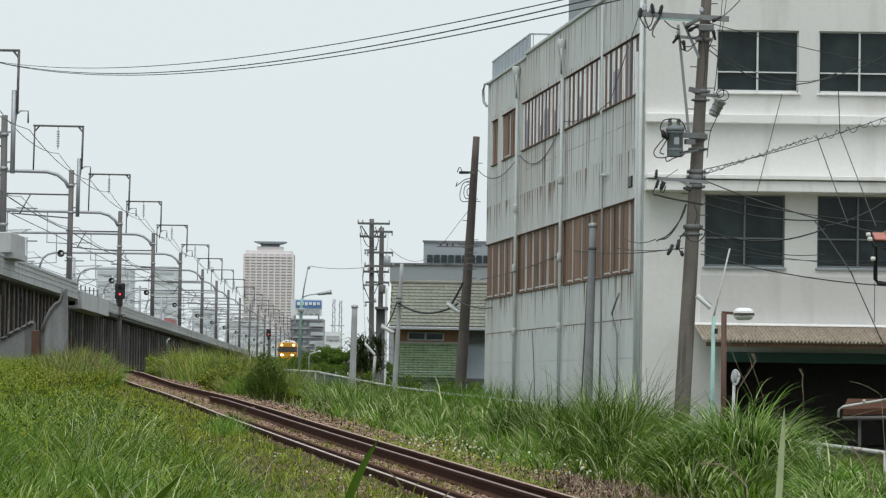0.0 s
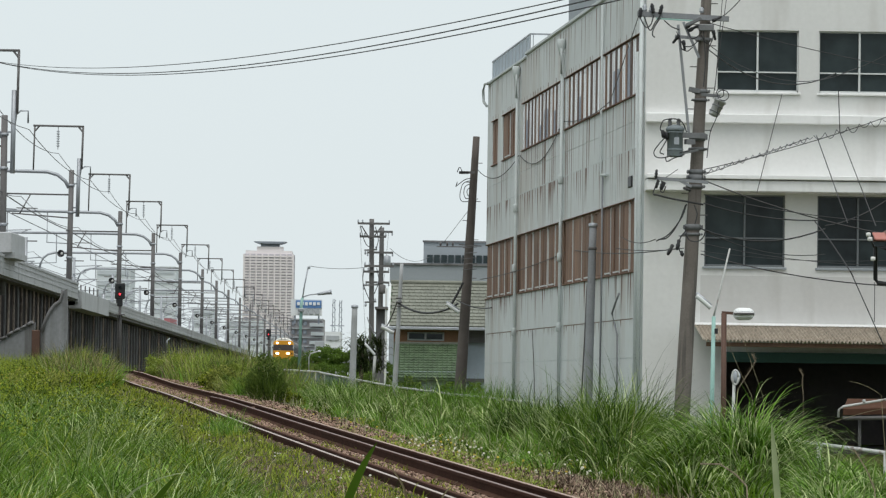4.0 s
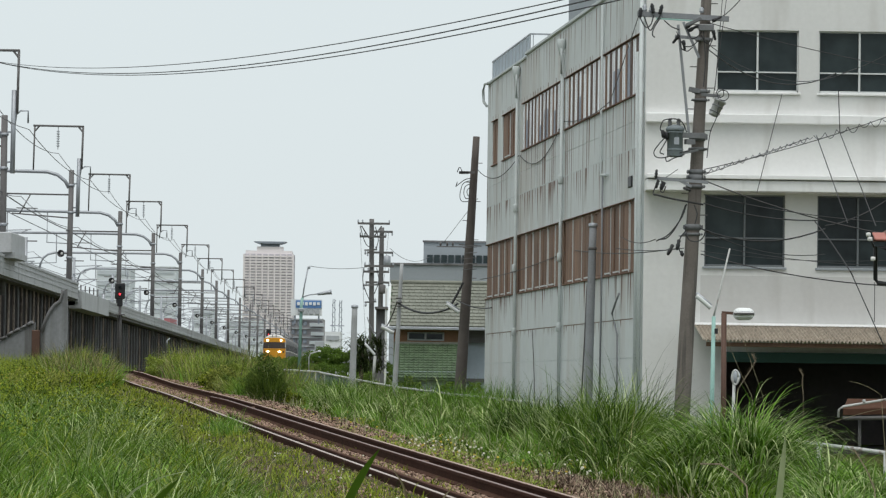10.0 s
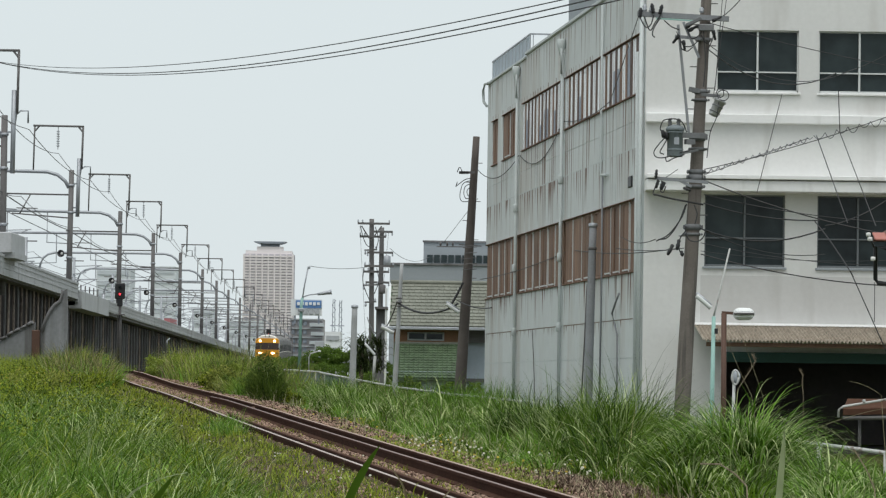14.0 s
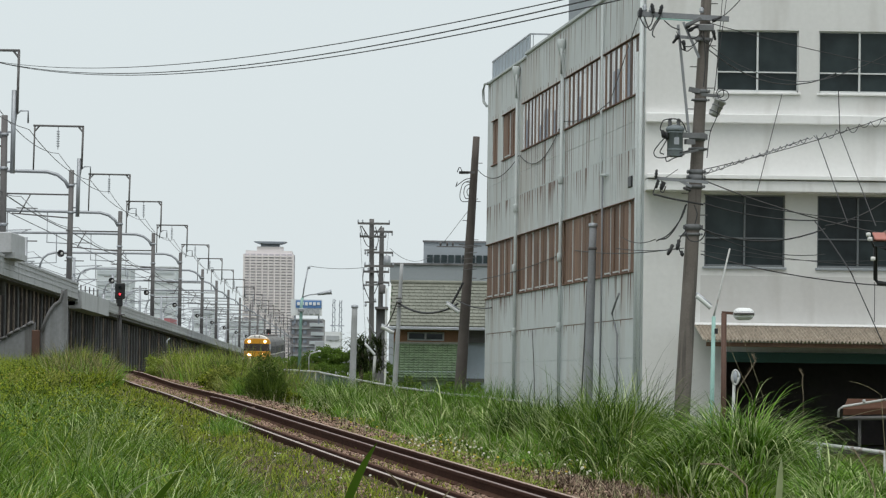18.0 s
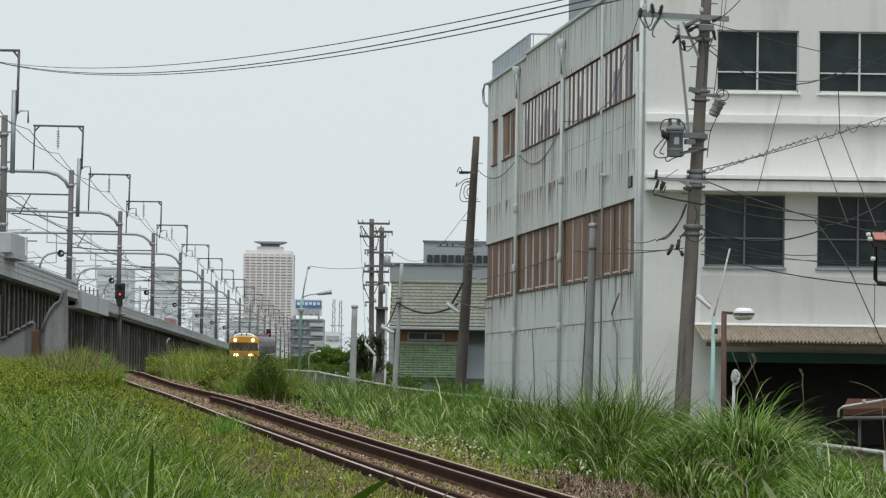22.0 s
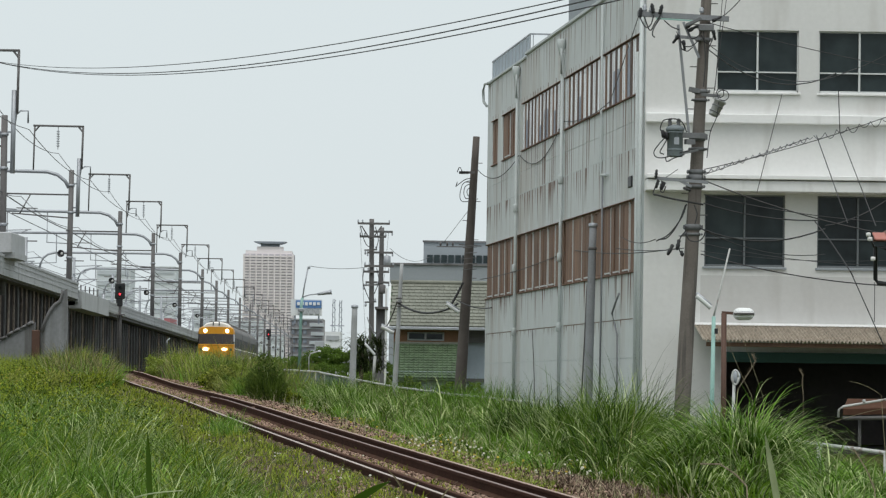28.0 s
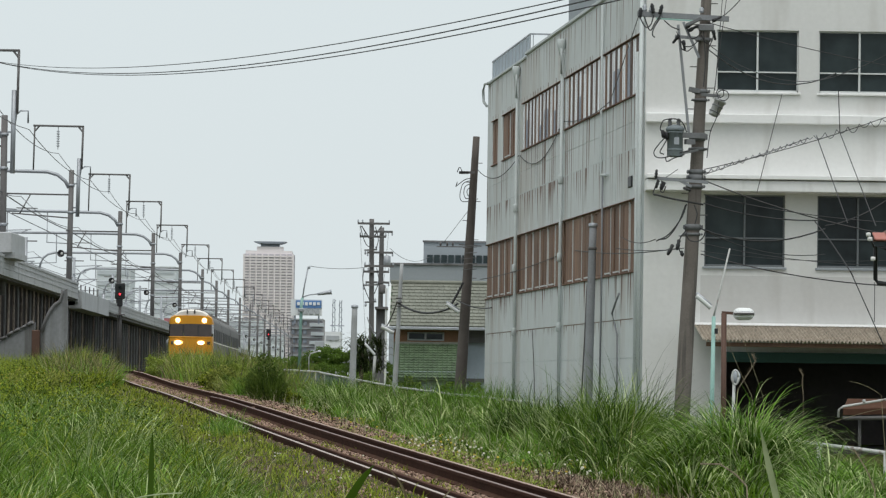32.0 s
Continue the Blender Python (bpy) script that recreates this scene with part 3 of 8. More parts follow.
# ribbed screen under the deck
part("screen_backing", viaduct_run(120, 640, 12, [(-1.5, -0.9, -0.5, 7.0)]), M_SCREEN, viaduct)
y = 150.0
k = 0
while y < 480:
    b = B()
    x = viaduct_x(y) - 0.78
    zt = 6.95 if y < 236 else 6.5
    span(b, (x - 0.12, y, 0.5), (x - 0.02, y + 0.2, zt - 0.0018 * (y - 240)), 0.02)
    part("screen_rib", b, M_RIB if (k % 3 if y < 236 else k % 4 == 0) else M_CONCDARK, viaduct)
    y += (2.2, 2.9, 2.5)[k % 3] if y < 300 else 3.8
    k += 1
b = B()
tube(b, [(viaduct_x(345) + 0.1, 345, 3.0), (viaduct_x(345) + 0.1, 345, 5.6), (viaduct_x(352), 352, 5.9)], 0.07, 6)
part("drain_pipe", b, M_GALV, viaduct)

# bulky refuge box on the parapet
b = B()
span(b, (-24.8, 186, 8.25), (-22.25, 192, 9.33), 0.05)
box(b, (-23.3, 189, 8.15), (2.4, 5.4, 0.3))
refuge = part("refuge_box", b, M_CONC, viaduct, "pale box-shaped refuge bay with a dark underside")

# retaining walls of the access ramp
ramp = thing("ramp_wall", "grey concrete ramp wall with a sloping top below the viaduct", "wall", kind="structure")
b = B()
slab(b, [(-24.6, 190, -0.2), (-21.2, 188, 0.2), (-21.2, 188, 4.72), (-22.0, 188.5, 4.45), (-24.6, 190, 3.05)], (0, 0.35, 0))
part("wall_slab", b, M_WALLC, ramp)
b = B()
rw = random.Random(3)
for k in range(9):
    p = Vector((-24.6, 189.9, 3.07)).lerp(Vector((-21.3, 188, 4.74)), (k + 0.1) / 9)
    q = Vector((-24.6, 189.9, 3.07)).lerp(Vector((-21.3, 188, 4.74)), (k + 0.9) / 9)
    tube(b, [p, q + Vector((0, 0, rw.uniform(-0.05, 0.05)))], rw.uniform(0.06, 0.1), 6)
part("coping", b, M_CONCDARK, ramp, "rough broken coping")
b = B()
top = [(-20.72, 187.00, 4.15), (-20.56, 187.00, 4.73), (-20.33, 187.00, 5.26), (-20.08, 187.00, 5.59), (-19.79, 187.00, 5.80), (-19.65, 187.00, 6.36), (-19.48, 187.00, 6.45), (-19.42, 187.00, 5.04)]
slab(b, [(top[0][0], 187, 0.0)] + list(top) + [(top[-1][0], 187, 0.0)], (0, 0.5, 0))
part("wall_slab", b, M_WALLC, ramp, "grey slab with a curved top edge")
b = B()
tube(b, [Vector(p) + Vector((0, -0.1, 0.03)) for p in top[:6]], 0.09, 6)
part("coping", b, M_CONCDARK, ramp, "rough broken coping")
b = B()
span(b, (-21.2, 186.6, 0.0), (-20.8, 187.0, 4.3), 0.03)
part("gate_post", b, M_BROWND, ramp, "dark brown post between the slabs")

ramp.matrix_basis = Matrix.Translation(EYE) @ Matrix.Diagonal((0.79, 0.79, 0.79, 1)) @ Matrix.Translation(-Vector(EYE))

# ---- the three-storey works building ----
AX, AY = 4.45, 80.0
WALL_DIR = Vector((-3.13, 30.0, 0)).normalized()
WALL_OUT = Vector((-WALL_DIR.y, WALL_DIR.x, 0))
WALL_LEN = 30.2
BASE_Z, ROOF_Z = -0.3, 11.05
W = Matrix((( WALL_DIR.x, -WALL_OUT.x, 0, AX), (WALL_DIR.y, -WALL_OUT.y, 0, AY), (0, 0, 1, 0), (0, 0, 0, 1)))  # along the wall, into the house, up

works = thing("works_building", "three-storey works building, white front and rust-streaked grey side wall", "building")


def wall_part(name, b, material, label="", parent=None):
    b.transform(W)
    return part(name, b, material, parent or works, label)


# side wall: strips above, between and below the two window bands
UP = (8.40, 9.72)
LOW = (4.40, 6.03)
gaps_up = [(0.35, 12.9), (13.1, 21.7), (22.9, 26.3), (27.6, 28.9)]


def strip(u0, u1, z0, z1, name="wall_panel", mt=None):
    b = B()
    span(b, (u0, 0.0, z0), (u1, 0.25, z1))
    return wall_part(name, b, mt or M_PANEL)


# horizontal courses of boards with open joints
cuts = [0.0, 6.35, 13.0, 22.4, WALL_LEN]
for z0, z1 in ((BASE_Z, 2.44), (2.46, 3.33), (3.355, LOW[0]), (LOW[1], 7.19), (7.205, 7.80), (7.815, UP[0]), (UP[1], ROOF_Z)):
    for u0, u1 in zip(cuts, cuts[1:]):
        hi = z1 if not (z1 == ROOF_Z and u0 >= 21.0) else ROOF_Z - 0.10
        strip(u0 + 0.002, u1 - 0.002, z0, hi)
b = B()
span(b, (0, 0.008, BASE_Z), (WALL_LEN, 0.2, LOW[0]))
span(b, (0, 0.008, LOW[1]), (WALL_LEN, 0.2, UP[0]))
wall_part("wall_core", b, M_PIPEGREY)
# solid parts of the upper band
edges = [0.0] + [v for g in gaps_up for v in g] + [WALL_LEN]
for u0, u1 in zip(edges[0::2], edges[1::2]):
    strip(u0, u1, UP[0], UP[1], "wall_pier")
strip(0, 0.72, LOW[0], LOW[1], "wall_pier")

# coping along the roof edge, lower in the last bays
b = B()
span(b, (0, -0.06, ROOF_Z), (21.0, 0.32, ROOF_Z + 0.09), 0.015)
span(b, (21.0, -0.06, ROOF_Z - 0.10), (WALL_LEN, 0.32, ROOF_Z - 0.02), 0.015)
wall_part("coping", b, M_PIPEGREY)

rg = random.Random(11)


def band(u0, u1, z0, z1, boarded, unit):
    n = max(1, round((u1 - u0) / unit))
    w = (u1 - u0) / n
    b = B()
    for a, c, d, e in ((u0, u1, z1 - 0.06, z1), (u0, u1, z0, z0 + 0.07), (u0, u0 + 0.07, z0, z1), (u1 - 0.07, u1, z0, z1)):
        span(b, (a, 0.02, d), (c, 0.14, e))
    win = wall_part("window_frame", b, M_BROWN, "brown window frame")
    b = B()
    span(b, (u0 - 0.03, -0.05, z0 - 0.02), (u1 + 0.03, 0.05, z0 + 0.012), 0.006)
    wall_part("window_sill", b, M_RUST, "rusty projecting sill", win)
    b = B()
    span(b, (u0 - 0.02, -0.05, z1), (u1 + 0.02, 0.05, z1 + 0.022), 0.006)
    wall_part("window_hood", b, M_RUST, "", win)
    for i in range(n):
        a = u0 + i * w
        if i:
            b = B()
            span(b, (a - 0.012, -0.007 if boarded else 0.0, z0 + 0.02), (a + 0.012, 0.05, z1 - 0.02))
            wall_part("mullion", b, M_FRAMEW if boarded else M_BROWN, "", win)
            if boarded:
                b = B()
                span(b, (a + 0.05, -0.03, z0 + 0.05), (a + w * rg.uniform(0.4, 0.75), 0.0, z0 + 0.085))
                wall_part("bottom_strip", b, M_FRAMEW, "pale strip along the foot of the boards", win)
        if boarded:
            m = 3
            for k in range(m):
                p0, p1 = a + w * k / m, a + w * (k + 1) / m
                b = B()
                off = rg.uniform(0.005, 0.045)
                span(b, (p0 + 0.012, off, z0 + 0.06), (p1 - 0.012, off + 0.05, z1 - 0.05), 0.01)
                wall_part("board", b, M_BROWN, "", win)
        else:
            # a pale upper pane, often a grey blind behind its lower part, between two broad brown posts
            b = B()
            span(b, (a + 0.01, 0.008, z0 + 0.02), (a + w - 0.01, 0.03, z1 - 0.02))
            wall_part("pane", b, M_SKYPANE, "", win)
            if rg.random() < 0.55:
                b = B()
                top = z0 + (z1 - z0) * rg.choice((0.35, 0.5, 0.62, 0.9))
                span(b, (a + 0.02, 0.004, z0 + 0.03), (a + w * rg.uniform(0.45, 0.95), 0.010, top), 0.0)
                wall_part("blind", b, M_BLIND, "grey blind", win)
            for k, wide in ((-0.02, 0.22), (0.46, 0.19)):
                b = B()
                span(b, (a + w * k + 0.02, -0.004, z0 + 0.03), (a + w * (k + wide), 0.02, z1 - 0.03))
                wall_part("shutter_post", b, M_BROWND if (i + (k > 0)) % 2 else M_BROWN, "", win)
            b = B()
            span(b, (a + w * 0.82, 0.005, z0 + 0.03), (a + w * 0.835, 0.02, z1 - 0.03))
            wall_part("glazing_bar", b, M_BROWND, "", win)
    return win


band(0.75, 6.3, LOW[0], LOW[1], True, 1.4)
band(6.42, 12.9, LOW[0], LOW[1], True, 1.6)
band(13.1, 22.2, LOW[0], LOW[1], True, 1.52)
band(22.5, 30.0, LOW[0], LOW[1], True, 1.5)
for u0, u1 in gaps_up:
    band(u0, u1, UP[0], UP[1], u0 > 22, 1.55)
for u, z0, z1 in ((24.2, 6.05, 8.3), (17.9, 6.05, 8.35), (9.4, 6.05, 8.35), (4.2, 6.05, 8.36), (2.4, 6.1, 8.2), (26.6, 9.75, 10.9), (18.2, 9.75, 10.95), (3.6, 9.75, 11.0)):
    b = B()
    span(b, (u - 0.015, -0.004, z0), (u + 0.015, 0.004, z1))
    wall_part("cover_strip", b, M_PIPEGREY, "")
for z, u0, u1 in ((3.34, 0.6, 12.8), (3.34, 13.2, 29.9), (7.2, 1.0, 12.8), (7.2, 13.2, 29.8)):
    b = B()
    span(b, (u0, -0.004, z - 0.010), (u1, 0.004, z + 0.010))
    wall_part("joint_strip", b, M_RUSTLINE if z < 4 else M_PIPEGREY, "")
b = B()
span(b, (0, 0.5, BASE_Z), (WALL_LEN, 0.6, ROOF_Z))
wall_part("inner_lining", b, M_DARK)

# rain pipes with hoppers and collars
for u, top in ((13.0, 10.95), (22.35, 11.05)):
    b = B()
    tube(b, [(u, -0.08, BASE_Z), (u, -0.08, top - 0.55)], 0.048, 10)
    p = wall_part("rain_pipe", b, M_PIPEGREY, "grey rain pipe")
    b = B()
    lathe(b, (u, -0.12, top - 0.62), [(0.05, 0), (0.07, 0.1), (0.11, 0.22), (0.12, 0.4), (0.10, 0.42)], n=10)
    wall_part("hopper", b, M_PIPEGREY, "", p)
    b = B()
    tube(b, [(u - 0.18, -0.14, top - 0.45), (u - 0.22, -0.14, top - 0.75), (u - 0.05, -0.12, top - 1.1)], 0.03, 6)
    wall_part("elbow", b, M_PIPEGREY, "", p)
    for z in (7.0 if u < 15 else 6.7, 5.0, 3.2):
        b = B()
        lathe(b, (u, -0.10, z), [(0.055, 0), (0.07, 0.03), (0.07, 0.2), (0.055, 0.23)], n=10)
        wall_part("collar", b, M_PIPEGREY, "", p)
b = B()
tube(b, [(6.2, -0.06, 10.95), (6.25, -0.06, 7.0), (6.2, -0.06, 6.85), (5.2, -0.06, 6.8)], 0.035, 6)
wall_part("conduit", b, M_PIPEGREY, "thin grey pipe")
b = B()
tube(b, [(5.9, -0.06, 6.8), (5.85, -0.06, 4.3), (6.0, -0.06, 0.8)], 0.026, 6)
wall_part("conduit", b, M_POLEMID, "thin grey pipe")
b = B()
tube(b, [(3.1, -0.06, 3.95), (3.35, -0.10, 3.75), (3.75, -0.12, 3.5), (3.6, -0.08, 3.25), (3.3, -0.06, 3.0), (3.2, -0.06, 0.8)], 0.024, 6)
wall_part("conduit", b, M_POLEMID, "crooked thin pipe")
b = B()
tube(b, [(8.3, -0.05, 4.3), (8.5, -0.08, 2.6), (9.3, -0.05, 0.7)], 0.02, 6)
wall_part("hose", b, M_STEELDARK)
b = B()
tube(b, [(18.6, -0.05, 3.3), (18.0, -0.06, 2.0), (17.8, -0.05, 0.7)], 0.015, 6)
wall_part("hose", b, M_STEELDARK)
for u in (0.55, 0.12):
    b = B()
    tube(b, [(u, -0.08, BASE_Z), (u, -0.08, 9.3 if u > 0.3 else 10.9)], 0.05, 8)
    wall_part("corner_pipe", b, M_PIPEGREY)
for u, z in ((1.95, 6.45), (0.75, 6.6)):
    b = B()
    span(b, (u - 0.28, -0.04, z - 0.12), (u + 0.22, 0.02, z + 0.14), 0.02)
    wall_part("vent", b, M_BLACK, "small black vent")
# overflow pipe at the far roof corner
b = B()
tube(b, [(29.6, -0.05, 10.98), (30.1, -0.12, 10.98), (30.35, -0.14, 10.8), (30.35, -0.12, 10.45), (30.1, -0.05, 10.3)], 0.04, 8)
wall_part("roof_pipe", b, M_PIPEGREY)

# railing screen on the roof
b = B()
for k in range(12):
    u = 21.2 + k * 0.81
    tube(b, [(u, 0.12, ROOF_Z - 0.1), (u, 0.12, ROOF_Z + 0.64)], 0.015, 5)
span(b, (21.2, 0.10, ROOF_Z + 0.60), (WALL_LEN, 0.14, ROOF_Z + 0.64))
rail_roof = wall_part("roof_railing", b, M_GALV)
for k in range(22):
    u = 21.25 + k * 0.405
    b = B()
    span(b, (u, 0.12, ROOF_Z - 0.05), (u + 0.36, 0.135, ROOF_Z + 0.58))
    wall_part("slat", b, M_BLUEG, "", rail_roof)
b = B()
span(b, (21.15, 0.12, ROOF_Z + 0.60), (21.2, 7.0, ROOF_Z + 0.64))
for k in range(16):
    tube(b, [(21.17, 0.2 + k * 0.42, ROOF_Z - 0.2), (21.17, 0.2 + k * 0.42, ROOF_Z + 0.62)], 0.012, 5)
wall_part("roof_railing", b, M_GALV)
b = B()
span(b, (20.0, 2.0, ROOF_Z - 0.1), (27.0, 6.0, ROOF_Z + 3.2), 0.03)
wall_part("roof_house", b, M_GREYB, "grey stair house on the roof")

# roof slab, floors, back walls
b = B()
fx = 16.0
slab(b, [(AX + 0.3, AY + 0.3, ROOF_Z - 0.35), (fx, AY + 0.3, ROOF_Z - 0.35), (fx, AY + 30, ROOF_Z - 0.35), (AX - 2.8, AY + 30, ROOF_Z - 0.35)], (0, 0, 0.25))
part("roof", b, M_CONCDARK, works)
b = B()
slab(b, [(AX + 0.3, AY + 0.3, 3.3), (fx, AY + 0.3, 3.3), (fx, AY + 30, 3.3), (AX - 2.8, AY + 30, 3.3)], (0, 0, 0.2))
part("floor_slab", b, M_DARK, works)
b = B()
span(b, (fx, AY, BASE_Z), (fx + 0.3, AY + 30, ROOF_Z))
span(b, (AX - 3.0, AY + 30, BASE_Z), (fx, AY + 30.3, ROOF_Z))
part("rear_wall", b, M_CONCDARK, works)

# white front
FZ = ROOF_Z + 0.3
wins_hi = [(6.03, 7.85), (8.30, 10.12), (10.6, 12.42)]
wins_lo = [(5.80, 7.58), (8.30, 10.12), (10.9, 12.7)]


def front(x0, x1, z0, z1, name="front_wall", mt=None):
    b = B()
    span(b, (x0, AY, z0), (x1, AY + 0.3, z1))
    part(name, b, mt or M_WHITE, works)


def with_holes(z0, z1, wins, wz0, wz1):
    front(AX, fx, z0, wz0)
    front(AX, fx, wz1, z1)
    xs = [AX] + [v for w in wins for v in w] + [fx]
    for a, c in zip(xs[0::2], xs[1::2]):
        front(a, c, wz0, wz1)


with_holes(7.75, FZ, wins_hi, 8.39, 9.77)
with_holes(4.3, 6.3, wins_lo, 4.50, 6.10)
front(AX, 5.72, 3.15, 4.3)
# stretch below the ledge, its shade painted in as darker stucco
front(5.72, fx, 3.15, 4.3, "front_wall", M_SHADEWHITE)
front(AX, fx, 6.3, 7.75)
front(AX, 6.2, BASE_Z, 3.15)
front(6.2, fx, 2.60, 3.15)
# ledges
for z0, z1, out in ((7.68, 7.88, 0.22), (6.40, 6.50, 0.78), (6.14, 6.38, 0.70)):
    b = B()
    span(b, (AX + 0.01, AY - out, z0), (fx, AY + 0.05, z1), 0.012)
    part("ledge", b, M_LEDGE, works)


def front_window(x0, x1, z0, z1, transom):
    b = B()
    for a, c, d, e in ((x0, x1, z1 - 0.03, z1), (x0, x1, z0, z0 + 0.05), (x0, x0 + 0.03, z0, z1), (x1 - 0.03, x1, z0, z1)):
        span(b, (a, AY + 0.10, d), (c, AY + 0.2, e))
    fm = M_FRAMEW if z0 > 7 else M_FRAMED
    w = part("window_frame", b, fm, works)
    mid = (x0 + x1) / 2
    b = B()
    span(b, (mid - 0.02, AY + 0.07, z0 + 0.05), (mid + 0.02, AY + 0.16, z1 - 0.03))
    part("mullion", b, fm, w)
    b = B()
    span(b, (x0 + 0.03, AY + 0.09, transom - 0.015), (x1 - 0.03, AY + 0.15, transom + 0.015))
    part("transom", b, fm, w)
    for a, c in ((x0, mid), (mid, x1)):
        for d, e in ((z0, transom), (transom, z1)):
            b = B()
            span(b, (a + 0.02, AY + 0.165 + rg.uniform(0, 0.01), d + 0.02), (c - 0.02, AY + 0.18, e - 0.02))
            part("pane", b, M_GLASS, w)
    b = B()
    span(b, (x0 - 0.04, AY - 0.07, z0 - 0.055), (x1 + 0.04, AY + 0.12, z0 - 0.005), 0.008)
    part("window_sill", b, M_LEDGE if z0 > 7 else M_GREYB, w)


for x0, x1 in wins_hi:
    front_window(x0, x1, 8.39, 9.77, 8.84)
for x0, x1 in wins_lo:
    front_window(x0, x1, 4.50, 6.10, 5.14)

# open ground-floor bay: beam, corrugated canopy, dark room
b = B()
span(b, (6.2, AY - 0.15, 2.38), (fx, AY + 0.15, 2.61), 0.01)
part("door_beam", b, M_GREENBEAM, works, "dark green steel beam over the open bay")
b = B()
span(b, (5.7, AY - 2.3, 2.70), (fx, AY - 2.2, 2.79))
part("canopy_edge", b, M_RUST, works)
b = B()
n = 520
for i in range(n):
    x0, x1 = 5.58 + i * 0.02, 5.58 + (i + 1) * 0.02
    h0, h1 = 0.03 * math.sin(i * math.pi / 2), 0.03 * math.sin((i + 1) * math.pi / 2)
    b.faces.new((b.verts.new((x0, AY - 0.02, 3.22 + h0)), b.verts.new((x1, AY - 0.02, 3.22 + h1)), b.verts.new((x1 + 0.05, AY - 2.45, 2.82 + h1)), b.verts.new((x0 + 0.05, AY - 2.45, 2.82 + h0))))
me_c = part("canopy_sheet", b, M_ASBESTOS, works, "weathered brown corrugated canopy")
so = me_c.modifiers.new("thick", "SOLIDIFY")
so.thickness = 0.012
b = B()
span(b, (5.6, AY - 0.06, 3.2), (fx, AY - 0.002, 3.255))
slab(b, [(5.56, AY - 0.35, 3.19), (fx, AY - 0.35, 3.19), (fx, AY - 0.07, 3.235), (5.56, AY - 0.07, 3.235)], (0, 0, 0.015))
part("flashing", b, M_LEDGE, works)
# rear wall and floor carry the bay's shade in their dark colour
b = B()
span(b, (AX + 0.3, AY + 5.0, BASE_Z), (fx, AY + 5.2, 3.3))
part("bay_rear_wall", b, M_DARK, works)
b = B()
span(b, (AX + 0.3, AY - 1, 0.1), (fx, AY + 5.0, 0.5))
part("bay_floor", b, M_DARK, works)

# ---- poles, street lamps, rails along the road ----


def utility_pole(base, top, r0, r1, material, label, steps=0):
    root = thing("utility_pole", label, "utility pole")
    b = B()
    base, top = Vector(base), Vector(top)
    down = base - (top - base).normalized() * 1.2
    tube(b, [down.lerp(top, i / 10) for i in range(11)], r0, 14, r1)
    part("shaft", b, material, root)
    for i in range(steps):
        s = 0.35 + 0.62 * i / steps
        p = base.lerp(top, s)
        side = 1 if i % 2 else -1
        rr = r0 + (r1 - r0) * s
        b = B()
        tube(b, [p, p + Vector((side * (rr + 0.13), -0.02, 0))], 0.011, 5)
        part("climbing_peg", b, M_STEELDARK, root)
    return root


def insulator(parent, p, h=0.16, r=0.05):
    b = B()
    lathe(b, p, [(0.015, 0), (r * 0.6, 0.01), (r, h * 0.3), (r * 0.6, h * 0.4), (r * 0.9, h * 0.7), (r * 0.4, h * 0.85), (0.02, h)], n=8)
    return part("insulator", b, M_GALV, parent)


def beam(bm, p, q, w, h):
    """A square bar from p to q."""
    p, q = Vector(p), Vector(q)
    d = q - p
    return box(bm, (p + q) / 2, (w, d.length, h), d.to_track_quat("Y", "Z").to_matrix())


def collar(parent, p, r, name="band"):
    b = B()
    lathe(b, (p[0], p[1], p[2] - 0.05), [(r, 0.02), (r + 0.012, 0.025), (r + 0.012, 0.075), (r, 0.08)], n=14)
    part(name, b, M_STEELDARK, parent)


# the leaning main pole before the white front
PB, PT = Vector((4.75, 71.00, 1.48)), Vector((5.15, 71.00, 9.91))
main_pole = utility_pole(PB, PT + (PT - PB) * 0.12, 0.168, 0.092, M_POLE, "tall weathered concrete utility pole with transformer and cross-arms", 14)


def on_pole(z):
    return PB + (PT - PB) * ((z - PB.z) / (PT.z - PB.z))


def pole_wire(parent, name, lines, r=0.012):
    """Several smooth cables as one part."""
    b = B()
    for pts in lines:
        tube(b, smooth(pts, 5), r, 5)
    return part(name, b, M_WIRE, parent)


def clamp(z, h, extra=0.03):
    """A bolted steel band round the pole, with a lug and bolt on either side."""
    q = on_pole(z)
    rr = 0.17 - 0.0072 * (z - 1.5)
    b = B()
    lathe(b, q - Vector((0, 0, h / 2)), [(rr * 0.9, 0), (rr + extra, 0.005), (rr + extra, h - 0.005), (rr * 0.9, h)], n=14)
    band_ = part("band", b, M_POLECLAMP, main_pole)
    for sx in (-1, 1):
        b = B()
        box(b, q + Vector((sx * (rr + extra + 0.02), -0.04, 0)), (0.035, 0.08, h * 0.7), None, 0.006)
        tube(b, [q + Vector((sx * (rr + extra + 0.03), -0.11, 0)), q + Vector((sx * (rr + extra + 0.03), 0.06, 0))], 0.012, 6)
        part("lug", b, M_POLECLAMP, band_)


# square-section cross-arm with insulators and cut-outs at its outer end
b = B()
beam(b, (3.76, 70.76, 9.14), (5.56, 70.76, 9.06), 0.09, 0.10)
arm = part("cross_arm", b, M_POLEMID, main_pole, "grey steel cross-arm")
b = B()
beam(b, (4.12, 70.70, 9.045), (4.95, 70.70, 9.005), 0.03, 0.03)
part("stay_bar", b, M_MINT, arm, "thin green-grey stay below the arm")
b = B()
beam(b, (4.56, 70.72, 8.93), (4.80, 70.72, 6.75), 0.065, 0.05)
part("arm_brace", b, M_POLEMID, main_pole)
b = B()
